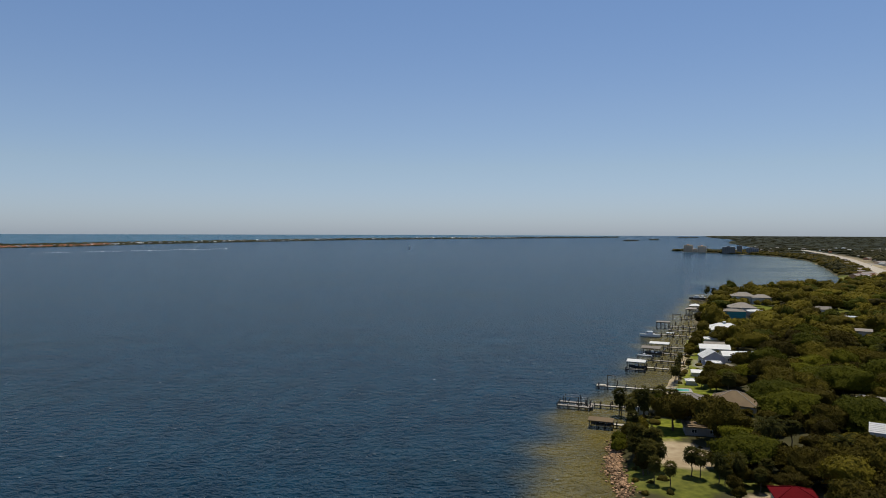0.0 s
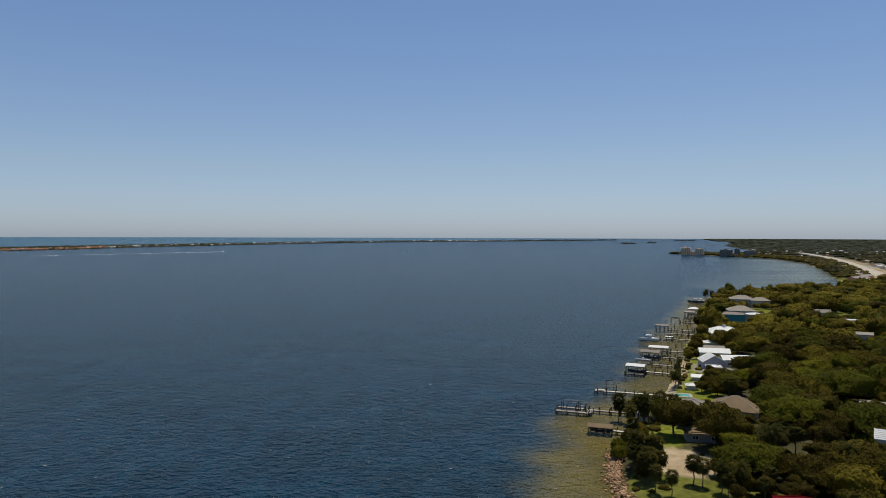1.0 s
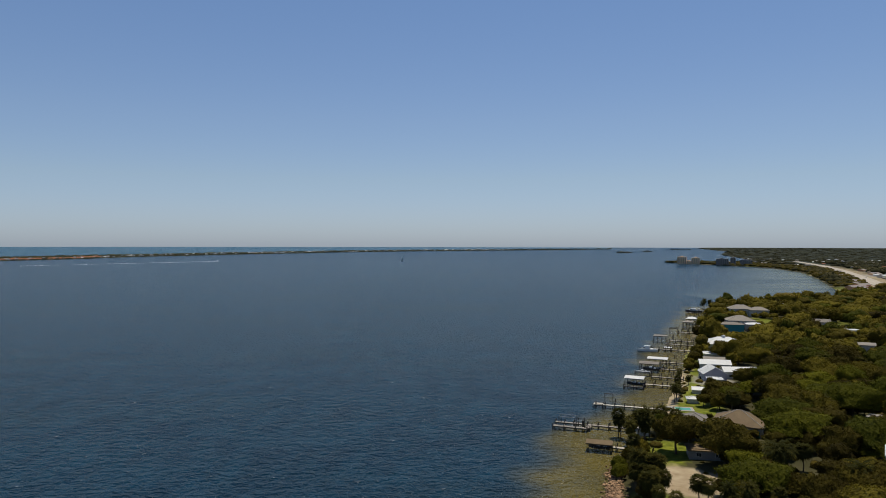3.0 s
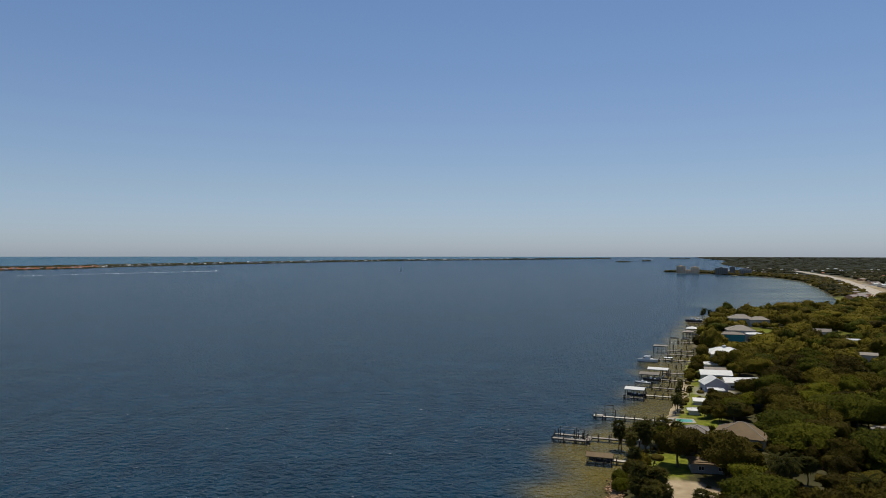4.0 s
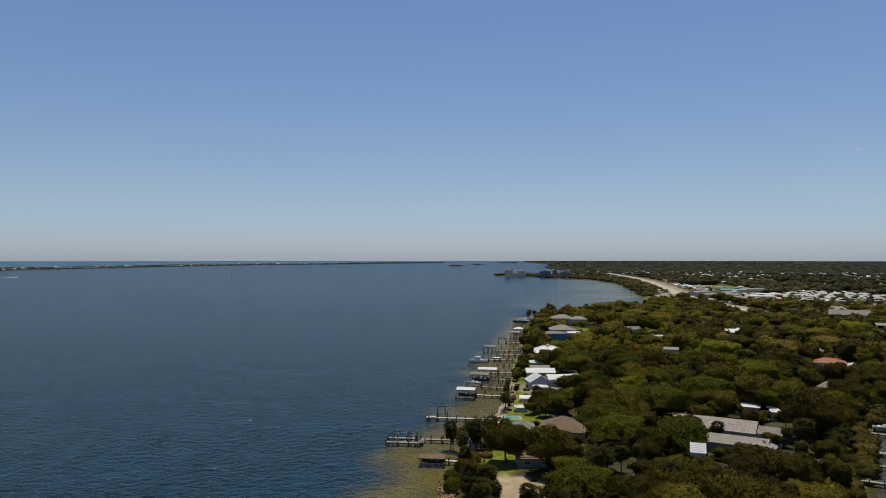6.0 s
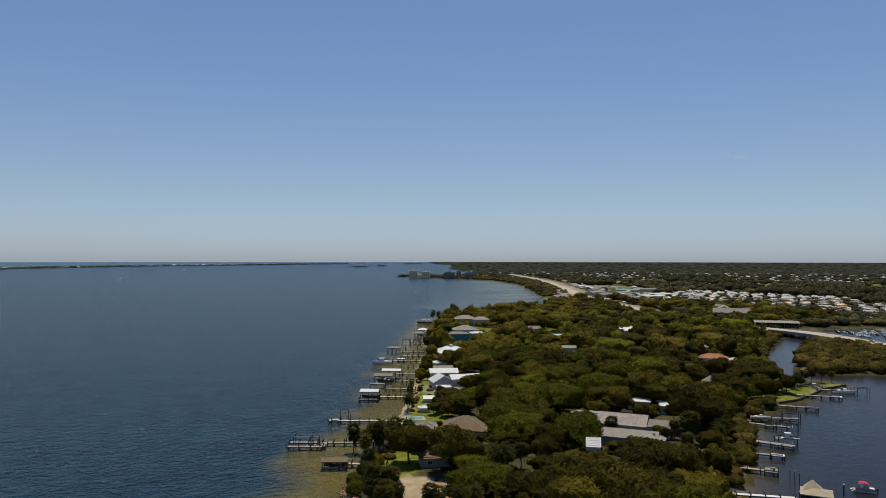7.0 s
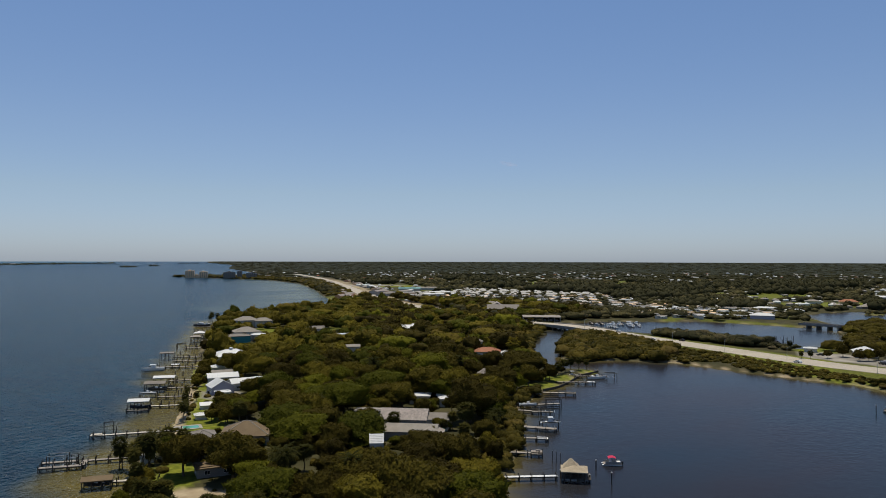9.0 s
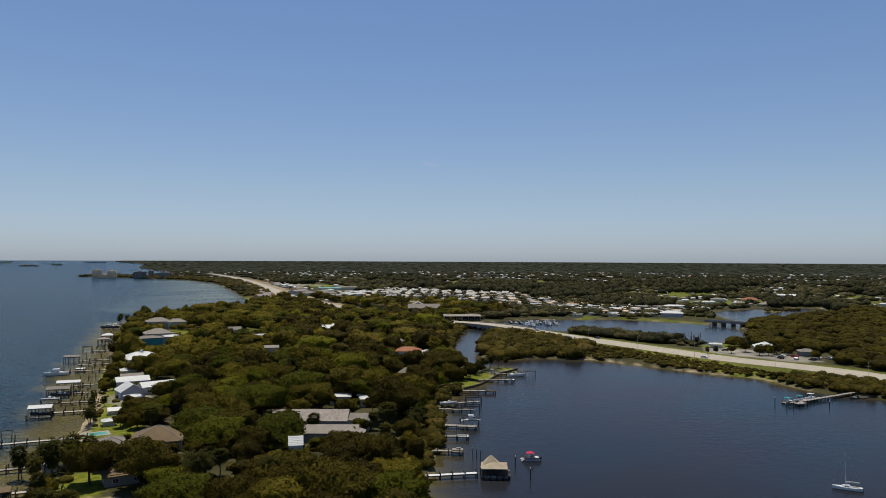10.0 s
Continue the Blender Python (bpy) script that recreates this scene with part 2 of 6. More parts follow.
WHITE_ROOF = material("white_metal_roof", (0.66, 0.66, 0.63), 0.5, spread=0.12, stain=0.25)
GREY_ROOF = material("grey_shingle", (0.225, 0.20, 0.17), 0.9, spread=0.22, grain=3, bump=0.02)
PALE_ROOF = material("pale_grey_shingle", (0.285, 0.255, 0.215), 0.9, spread=0.18, grain=3, bump=0.02)
BROWN_ROOF = material("brown_shingle", (0.175, 0.125, 0.070), 0.9, spread=0.2, grain=3, bump=0.02)
TEAL_ROOF = material("pale_teal_metal_roof", (0.16, 0.33, 0.32), 0.6, spread=0.15)
TIN = material("weathered_tin_roof", (0.27, 0.225, 0.195), 0.6, spread=0.35, grain=1.2, stain=0.5)
RED_ROOF = material("dark_red_metal_roof", (0.115, 0.006, 0.009), 0.9, spread=0.16, spec=0.05)
TILE = material("orange_clay_tile", (0.36, 0.15, 0.08), 0.85, spread=0.3, grain=3, bump=0.03)
THATCH = material("pale_palm_thatch", (0.40, 0.33, 0.23), 0.95, spread=0.3, grain=5, bump=0.05)
STUCCO = material("white_stucco", (0.52, 0.50, 0.45), 0.85, spread=0.10)
# White siding with the blue-grey of its shaded side put into the colour.
SHADE_LILAC = material("shade_tinted_white_siding", (0.40, 0.39, 0.44), 0.8, spread=0.08)
CREAM = material("peach_stucco", (0.90, 0.62, 0.38), 0.85, spread=0.10)
TEAL = material("teal_siding", (0.045, 0.27, 0.29), 0.7, spread=0.14)
GREYWALL = material("grey_block_wall", (0.27, 0.27, 0.27), 0.85, spread=0.12)
SALMON = material("salmon_stucco", (0.50, 0.27, 0.17), 0.85, spread=0.1)
DARKCLAD = material("dark_slate_cladding", (0.27, 0.25, 0.23), 0.7, spread=0.12)
GLASS = material("dark_window_glass", (0.02, 0.025, 0.03), 0.08, spread=0.05, spec=0.8)
FRAME = material("white_window_frame", (0.70, 0.70, 0.68), 0.6, spread=0.05)
ROAD = material("sun_bleached_road", (0.43, 0.375, 0.295), 0.9, spread=0.14, grain=0.8, stain=0.06)
LINE = material("worn_road_line", (0.60, 0.57, 0.48), 0.8, spread=0.15)
CONCRETE = material("bridge_concrete", (0.34, 0.32, 0.28), 0.9, spread=0.15)
ROCK = material("tan_riprap_rock", (0.29, 0.18, 0.10), 0.95, spread=0.55, grain=2, bump=0.06, by_island=0.9)
GEL = material("white_gelcoat", (0.74, 0.74, 0.72), 0.25, spread=0.05, spec=0.5)
HULLDARK = material("dark_hull_paint", (0.03, 0.035, 0.045), 0.3, spread=0.08, spec=0.5)
CANVAS_RED = material("bright_pink_red_canvas", (0.55, 0.03, 0.08), 0.8, spread=0.08)
CANVAS_TEAL = material("teal_canvas", (0.02, 0.26, 0.24), 0.8, spread=0.1)
BLACK = material("black_engine_cowl", (0.015, 0.015, 0.017), 0.35, spread=0.1)
STEEL = material("galvanised_steel", (0.45, 0.46, 0.47), 0.4, 0.8, spread=0.1)
POOL = material("turquoise_pool_water", (0.10, 0.36, 0.25), 0.08, spread=0.1, stain=0.3)
CARPAINT = [material("car_paint_" + s, c, 0.3, spread=0.04, spec=0.5) for s, c in (("white", (0.7, 0.7, 0.7)), ("black", (0.02, 0.02, 0.022)), ("silver", (0.4, 0.41, 0.42)), ("red", (0.3, 0.02, 0.02)))]


# ------------------------------------------------------------------ plan of land and water (metres)
FAR = 4930.0


def far_radius(dip):
    """Ground distance at which the sheet shows that many degrees below eye level."""
    return 3438 / dip if dip > 1.375 else 2500 + (1.375 - dip) / 1.135 * 2430


def lift(r):
    """The sheets rise gently past 2.5 km, so that they end at the horizon."""
    r = np.asarray(r, float)
    dip = np.radians(1.375 - (r - 2500) / 2430 * 1.135)
    return np.where(r > 2500, np.maximum(60 - r * np.tan(dip) - 0.008, 0), 0)


def by_az(az, r):
    return (r * math.sin(radians(az)), r * math.cos(radians(az)))


MAINLAND = [(30, -400), (38, 60), (40, 120), (41, 159), (42, 176), (45, 187), (50, 203), (64, 236), (84, 269), (101, 308), (130, 379), (147, 422),
            (181, 508), (240, 638), (258, 680), (272, 694), (302, 700), (355, 734), (418, 764), (470, 838), (518, 924), (655, 1222), (790, 1544), (848, 1794),
            (848, 1926), (827, 2023), (790, 2187), (752, 2360), (800, 2420), (960, 2440), (1130, 2560), by_az(23.2, 3300), by_az(21.7, 3850), by_az(22.2, 4350),
            by_az(20.2, 4790), by_az(20.2, 4925), (3400, 4600), (5600, 3000), (5600, -400)]
RIVER = [(112, -400), (112, 60), (118, 120), (128, 150), (140, 158), (158, 176), (171, 189), (183, 200), (209, 224), (237, 241), (252, 243), (282, 257),
         (303, 261), (305, 269), (290, 285), (322, 332), (366, 374), (402, 402), (440, 432), (470, 446), (495, 458), (530, 466), (560, 452), (583, 432),
         (631, 400), (640, 340), (642, 306), (690, 305), (781, 375), (845, 376), (929, 342), (960, 306), (842, 280), (714, 292), (655, 284), (637, 279), (569, 243),
         (485, 236), (490, 286), (490, 341), (484, 380), (462, 402), (420, 384), (376, 352), (322, 304), (330, 292), (350, 280), (365, 254), (365, 217), (365, 185),
         (369, 158), (353, 134), (354, 115), (357, 101), (368, 60), (390, -400)]
BARRIER = [by_az(a, far_radius(d)) for a, d in ((-75, 1.55), (-50, 1.4), (-31.8, 1.21), (-27.4, 1.128), (-22.9, 0.987), (-16.9, 0.854), (-8.3, 0.676), (-1.5, 0.563), (9.7, 0.441), (14, 0.377),
                                                (14, 0.34), (9.7, 0.37), (-1.5, 0.47), (-8.3, 0.55), (-16.9, 0.70), (-22.9, 0.80), (-27.4, 0.88), (-31.8, 0.95), (-50, 1.1), (-75, 1.2))]
ISLETS = [[by_az(a, far_radius(d)) for a, d in ((14.1, 0.65), (15.3, 0.65), (15.2, 0.61), (14.3, 0.60))],
          [by_az(a, far_radius(d)) for a, d in ((16.1, 0.56), (16.95, 0.56), (16.9, 0.53), (16.2, 0.52))],
          [by_az(a, far_radius(d)) for a, d in ((18.2, 0.38), (19.7, 0.38), (19.7, 0.35), (18.2, 0.35))]]
POND = [(842, 333), (858, 345), (880, 340), (870, 325), (850, 322)]  # islet in the upper river


def inside(poly, x, y):
    x, y = np.asarray(x, float), np.asarray(y, float)
    hit = np.zeros(x.shape, bool)
    for (x0, y0), (x1, y1) in zip(poly, poly[1:] + poly[:1]):
        if y0 == y1:
            continue
        hit ^= ((y0 > y) != (y1 > y)) & (x < (x1 - x0) * (y - y0) / (y1 - y0) + x0)
    return hit


def edge_distance(poly, x, y, closed=True):
    x, y = np.asarray(x, float), np.asarray(y, float)
    best = np.full(x.shape, 1e9)
    for (x0, y0), (x1, y1) in zip(poly, poly[1:] + poly[:1] if closed else poly[1:]):
        dx, dy = x1 - x0, y1 - y0
        k = np.clip(((x - x0) * dx + (y - y0) * dy) / (dx * dx + dy * dy), 0, 1)
        best = np.minimum(best, np.hypot(x - x0 - k * dx, y - y0 - k * dy))
    return best


def wobble(x, y, size):
    return np.sin(x / size + 1.7 * np.sin(y / size * 0.7)) * np.cos(y / size * 1.3 + np.sin(x / size * 0.6))


def shore(x, y):
    """Distance from the waterline, positive on land."""
    def signed(poly):
        return np.where(inside(poly, x, y), 1, -1) * edge_distance(poly, x, y)
    land = np.minimum(signed(MAINLAND), -signed(RIVER))
    for poly in (BARRIER, POND, *ISLETS):
        land = np.maximum(land, signed(poly))
    return land + 0.9 * wobble(x, y, 4.3) + 0.7 * wobble(x + 30, y, 1.9)


ROADLINE = [(352, -60), (377, 40), (405, 113), (413, 145), (410, 190), (426, 251), (444, 330), (457, 397), (461, 440), (466, 482), (490, 610), (535, 760), (575, 890), (610, 965), (745, 1243), (910, 1595), (1070, 1970), (1260, 2500)]


def land_z(d):
    return np.where(d > 0, np.minimum(1.3, 0.10 + 0.22 * d), np.maximum(-3, 0.25 * d))


def bank(x, y, z):
    """Ground level with the road's low bank on it."""
    level = 2.2 + 1.7 * np.exp(-(((y - 412) / 55) ** 2)) - 0.6 * (y > 700)
    near = np.clip((21 - edge_distance(ROADLINE, x, y, False)) / 9, 0, 1) * (y < 1000) * (z > 0.3)
    return z + near * np.maximum(level - z, 0)


def ground_z(x, y):
    return float(land_z(shore(np.array([x]), np.array([y])))[0] + lift(math.hypot(x, y)))


# lawns, sand and paving: rows of x, y, radii, turn, channel, strength
PATCHES = [(67, 212, 5.5, 13, 20, 0, 1.0), (60, 226, 4, 8, 30, 0, 0.9), (63, 188, 9.5, 11, 0, 1, 1.0), (54, 168, 10, 12, 0, 0, 0.55), (66, 170, 16, 9, 0, 0, 0.45), (392, 200, 13, 55, 27, 0, 0.8),
           (92, 282, 5, 16, 28, 0, 1.0), (104, 306, 6, 18, 25, 0, 1.0), (116, 335, 7, 22, 22, 0, 1.0), (130, 372, 6, 18, 22, 0, 0.9), (99, 300, 3.0, 62, 23, 1, 0.95),
           (270, 255, 24, 7, 27, 0, 1.0), (298, 262, 8, 5, 0, 0, 1.0), (247, 247, 9, 6, 30, 0, 1.0), (252, 560, 14, 20, 0, 0, 0.9), (300, 540, 22, 18, 0, 0, 0.6),
           (455, 205, 16, 22, 20, 2, 1.0), (450, 175, 14, 18, 0, 2, 0.9), (432, 218, 7, 24, 12, 0, 1.0), (475, 225, 14, 12, 0, 0, 1.0), (640, 372, 10, 60, 0, 0, 0.6),
           (615, 425, 50, 8, -30, 0, 0.6), (705, 360, 60, 7, 70, 0, 0.6), (720, 400, 30, 40, 0, 0, 0.7), (600, 935, 30, 50, 25, 1, 0.9), (860, 1270, 90, 40, 0, 0, 1.0), (850, 1350, 80, 50, 30, 2, 0.9), (640, 985, 16, 60, 28, 2, 0.9), (700, 1010, 50, 50, 0, 2, 0.8), (575, 960, 18, 60, 28, 1, 1.0), (700, 905, 70, 60, 20, 2, 0.7),
           (790, 650, 120, 170, 30, 2, 0.6), (690, 500, 60, 70, 30, 2, 0.6), (660, 810, 50, 90, 20, 2, 0.5), (1000, 420, 60, 40, 0, 0, 0.9), (930, 470, 60, 30, 0, 0, 0.7), (1180, 640, 120, 60, 0, 0, 0.7),
           (109.5, 294, 5, 9, 25, 2, 0.9), (120, 318, 8, 12, 25, 2, 0.8), (110, 168, 10, 2.2, 10, 1, 0.9), (85, 158, 20, 2.5, -6, 1, 0.8), (95, 180, 7, 5, 0, 0, 0.7), (72, 150, 22, 5, 0, 0, 0.8)]


def sheet(name, turns, rings, height, mat, channel, values):
    """A round sheet with its middle under the start of the path."""
    a, r = np.meshgrid(np.asarray(turns), np.asarray(rings))
    x, y = r * np.sin(a), r * np.cos(a)
    z = height(x, y, r)
    rows, cols = x.shape
    base = np.arange(rows * cols).reshape(rows, cols)
    nxt = np.roll(base, -1, axis=1)
    faces = np.stack([base[:-1], nxt[:-1], nxt[1:], base[1:]], -1).reshape(-1, 4)[:, ::-1]
    me = bpy.data.meshes.new(name)
    me.vertices.add(x.size)
    me.vertices.foreach_set("co", np.stack([x, y, z], -1).ravel())
    me.loops.add(faces.size)
    me.loops.foreach_set("vertex_index", faces.ravel())
    me.polygons.add(len(faces))
    me.polygons.foreach_set("loop_start", np.arange(0, faces.size, 4))
    me.polygons.foreach_set("use_smooth", np.ones(len(faces), bool))
    me.update(calc_edges=True)
    att = me.attributes.new(channel, "FLOAT_COLOR", "POINT")
    att.data.foreach_set("color", np.concatenate([(col := values(x, y, r)).reshape(-1, col.shape[-1]), np.ones((x.size, 4 - col.shape[-1]))], 1).ravel())
    me.materials.append(mat)
    return new(name, me)


def sheet_turns(step):
    return np.radians(np.concatenate([np.arange(-36, 82, step), np.arange(82, 324, 6.0)]))


def cover(x, y, r):
    d = shore(x, y)
    out = np.zeros((*x.shape, 4))
    for px, py, ra, rb, turn, ch, amount in PATCHES:
        c, s = math.cos(radians(turn)), math.sin(radians(turn))
        u, v = (x - px) * c - (y - py) * s, (x - px) * s + (y - py) * c
        k = (u / ra) ** 2 + (v / rb) ** 2 + 0.25 * wobble(x, y, 2.6)
        out[..., ch] = np.maximum(out[..., ch], amount * np.clip((1.25 - k) / 0.3, 0, 1))
    beach = np.clip(1 - np.abs(d - 0.6) / 1.8, 0, 1) * (0.45 + 0.3 * wobble(x, y, 9))
    beach = np.maximum(beach, 0.95 * np.clip(1.2 - np.abs(d - 0.9) / 1.1, 0, 1) * (x > 290) * (x < 440) * (y > 95) * (y < 300))
    out[..., 1] = np.maximum(out[..., 1], beach)
    strip = np.clip((21 - edge_distance(MAINLAND, x, y)) / 4, 0, 1) * (x < 200) * (y > 240) * (y < 425)
    out[..., 0] = np.maximum(out[..., 0], strip * (0.85 + 0.3 * wobble(x, y, 5)))
    verge = np.clip((27 - edge_distance(ROADLINE, x, y, False)) / 6, 0, 1) * (y < 600)
    out[..., 0] = np.maximum(out[..., 0], 0.55 * verge)
    roadside = np.clip((34 + 8 * wobble(x, y, 20) - edge_distance(ROADLINE, x, y, False)) / 7, 0, 1) * (y > 690) * (d > 4)  # bare sandy ground beside the coast road
    out[..., 1] = np.maximum(out[..., 1], roadside * (0.75 + 0.25 * wobble(x, y, 13)))
    meadow = np.clip(wobble(x, y, 90) * 1.6 - 0.1, 0, 1) * (r > 900) * (r < 2200)
    out[..., 0] = np.maximum(out[..., 0], 0.75 * meadow)
    out[..., 3] = np.clip((r - 1900) / 500, 0, 1) * (d > 4)
    return out


def depth(x, y, r):
    d = -shore(x, y)
    out = np.zeros((*x.shape, 4))
    river = inside(RIVER, x, y)
    edge_in = np.clip((27 + 5 * wobble(x, y, 11) - d) / 15, 0, 1)
    lagoon = edge_in * edge_in * (3 - 2 * edge_in) * (0.85 + 0.15 * wobble(x + 9, y, 6)) * (y < 700) * (~river) * (r < 900)
    edge = np.exp(-np.clip(d, 0, 1e4) / 5) * river * 0.5
    # pale sand banks along the bay
    streaks = np.clip(0.55 + 0.6 * wobble(x * 0.3 + 5, y, 26) + 0.3 * wobble(x * 0.5, y, 11), 0, 1)
    out[..., 3] = np.clip(1.2 - d / 150, 0, 1) * (0.35 + 0.65 * streaks) * 0.62 * (~river) * np.clip((y - 760) / 80, 0, 1) * np.clip((2000 - y) / 250, 0, 1) * (x > 300)
    out[..., 0] = np.clip(np.maximum(lagoon * 0.95, edge), 0, 1)
    out[..., 1] = river * np.clip(0.93 + 0.07 * wobble(x, y, 40), 0, 1)
    az = np.degrees(np.arctan2(x, y))
    barrier_r = np.interp(az, [-75, -31.8, -22.9, -16.9, -8.3, -1.5, 9.7, 14], [far_radius(d) for d in (1.3, 1.08, 0.9, 0.78, 0.61, 0.52, 0.4, 0.36)])
    out[..., 2] = np.clip((r - barrier_r) / 40, 0, 1) * (az > -80) * (az < 14)
    return out


rings = np.concatenate([[0.02, 40, 80, 110], np.geomspace(125, FAR, 290)])
ground = tagged(sheet("ground", sheet_turns(0.40), rings, lambda x, y, r: bank(x, y, land_z(shore(x, y))) + lift(r), GROUND, "cover", cover),
                "flat coastal ground of soil, lawn and sand", "ground", kind="structure")
rings = np.concatenate([[0.02, 40, 80, 110], np.geomspace(125, FAR, 190)])
water = tagged(sheet("water", sheet_turns(0.7), rings, lambda x, y, r: lift(r), WATER, "depth", depth), "choppy blue lagoon and calm dark river water", "water", kind="structure")


# ------------------------------------------------------------------ building helpers
def mesh_of(name, verts, faces, mat, smooth=False):
    me = bpy.data.meshes.new(name)
    me.from_pydata([tuple(v) for v in verts], [], [tuple(f) for f in faces])
    me.materials.append(mat)
    if smooth:
        me.polygons.foreach_set("use_smooth", np.ones(len(me.polygons), bool))
    return me


def part(name, bm, mat, parent=None, label=""):
    """Links a bmesh, or a mesh that is already made, as one object under a thing or a part."""
    if isinstance(bm, bpy.types.Mesh):
        me = bm
    else:
        me = bpy.data.meshes.new(name)
        bmesh.ops.recalc_face_normals(bm, faces=bm.faces)
        bm.to_mesh(me)
        bm.free()
        me.materials.append(mat)
    ob = new(name, me)
    ob.parent = parent
    return tagged(ob, label)


def thing(name, x, y, z, turn, label, category, group=""):
    ob = new(name)
    ob.empty_display_size = 0.2
    ob.matrix_basis = pose(x, y, z, 0, 0, turn)
    return tagged(ob, label, category, group)


def box(bm, x0, x1, y0, y1, z0, z1, bevel=0.0):
    v = [bm.verts.new((x, y, z)) for z in (z0, z1) for x, y in ((x0, y0), (x1, y0), (x1, y1), (x0, y1))]
    for f in ((3, 2, 1, 0), (4, 5, 6, 7), (0, 1, 5, 4), (1, 2, 6, 5), (2, 3, 7, 6), (3, 0, 4, 7)):
        bm.faces.new([v[k] for k in f])
    if bevel:
        bmesh.ops.bevel(bm, geom=bm.edges[:], offset=bevel, segments=1, affect="EDGES")
    return bm


def boxed(*size, bevel=0.0):
    return box(bmesh.new(), *size, bevel=bevel)


def rod(bm, a, b, ra, rb=None, n=8):
    """A tapered round bar from a to b."""
    a, b = Vector(a), Vector(b)
    q = (b - a).to_track_quat("Z", "Y")
    rings = []
    for p, r in ((a, ra), (b, ra if rb is None else rb)):
        rings.append([bm.verts.new(p + q @ Vector((r * math.cos(2 * math.pi * k / n), r * math.sin(2 * math.pi * k / n), 0))) for k in range(n)])
    for k in range(n):
        bm.faces.new((rings[0][k], rings[0][(k + 1) % n], rings[1][(k + 1) % n], rings[1][k]))
    bm.faces.new(rings[0][::-1])
    bm.faces.new(rings[1])
    return bm


def loft(bm, sections, caps=True):
    """Skins rows of points, one after another."""
    rows = [[bm.verts.new(p) for p in s] for s in sections]
    for a, b in zip(rows, rows[1:]):
        for k in range(len(a)):
            bm.faces.new((a[k], a[(k + 1) % len(a)], b[(k + 1) % len(b)], b[k]))
    if caps:
        bm.faces.new(rows[0][::-1])
        bm.faces.new(rows[-1])
    return bm


SHARED = {}


def shared(key, make, mat):
    """One mesh for all alike parts."""
    if key not in SHARED:
        bm = make()
        me = bpy.data.meshes.new(key)
        bmesh.ops.recalc_face_normals(bm, faces=bm.faces)
        bm.to_mesh(me)
        bm.free()
        me.materials.append(mat)
        SHARED[key] = me
    return SHARED[key]


def put(name, key, make, mat, parent, m, label=""):
    ob = part(name, shared(key, make, mat), mat, parent, label)
    ob.matrix_basis = m
    return ob


# ------------------------------------------------------------------ houses
def hip_roof(w, d, z, rise, over=0.6, thick=0.22):
    """w along x, d along y; ridge along the longer side."""
    bm = bmesh.new()
    a, b = w / 2 + over, d / 2 + over
    rx, ry = (max(a - b, 0.15), 0.15) if a >= b else (0.15, max(b - a, 0.15))
    low = [(-a, -b, z), (a, -b, z), (a, b, z), (-a, b, z)]
    loft(bm, [low, [(x, y, z + thick) for x, y, _ in low], [(-rx, -ry, z + rise), (rx, -ry, z + rise), (rx, ry, z + rise), (-rx, ry, z + rise)]])
    return bm


def gable_roof(w, d, z, rise, over=0.5, thick=0.2):
    """Ridge along x."""
    bm = bmesh.new()
    a, b = w / 2 + over, d / 2 + over
    drop = rise * over / (d / 2)
    s = [(-b, z - drop), (0, z + rise), (b, z - drop), (b, z - drop + thick), (0, z + rise + thick), (-b, z - drop + thick)]
    return loft(bm, [[(-a, y, h) for y, h in s], [(a, y, h) for y, h in s]])


def gable_body(w, d, h, rise):
    bm = bmesh.new()
    s = [(-d / 2, 0), (d / 2, 0), (d / 2, h), (0, h + rise), (-d / 2, h)]
    return loft(bm, [[(-w / 2, y, z) for y, z in s], [(w / 2, y, z) for y, z in s]])


def frame_ring(w, h, bar, y0, y1):
    """A rectangular frame, one closed ring."""
    bm = bmesh.new()
    loops = []
    for y, cut in ((y0, 0), (y0, bar), (y1, bar), (y1, 0)):
        a, b = w / 2 - cut, h / 2 - cut
        loops.append([bm.verts.new(p) for p in ((-a, y, -b), (a, y, -b), (a, y, b), (-a, y, b))])
    for k in range(4):
        for i in range(4):
            bm.faces.new((loops[k][i], loops[k][(i + 1) % 4], loops[(k + 1) % 4][(i + 1) % 4], loops[(k + 1) % 4][i]))
    bmesh.ops.recalc_face_normals(bm, faces=bm.faces[:])
    return bm


def window_unit(parent, m, w, h):
    win = put("window", f"window_frame_{w}_{h}", lambda: frame_ring(w, h, 0.09, -0.06, 0.05), FRAME, parent, m)
    put("mullion", f"window_bar_{w}_{h}", lambda: boxed(-0.04, 0.04, -0.055, 0.045, -h / 2 + 0.09, h / 2 - 0.09), FRAME, win, Matrix())
    put("pane", f"window_pane_{w}_{h}", lambda: boxed(-w / 2 + 0.09, w / 2 - 0.09, -0.02, 0.0, -h / 2 + 0.09, h / 2 - 0.09), GLASS, win, Matrix(), "dark reflecting glass")


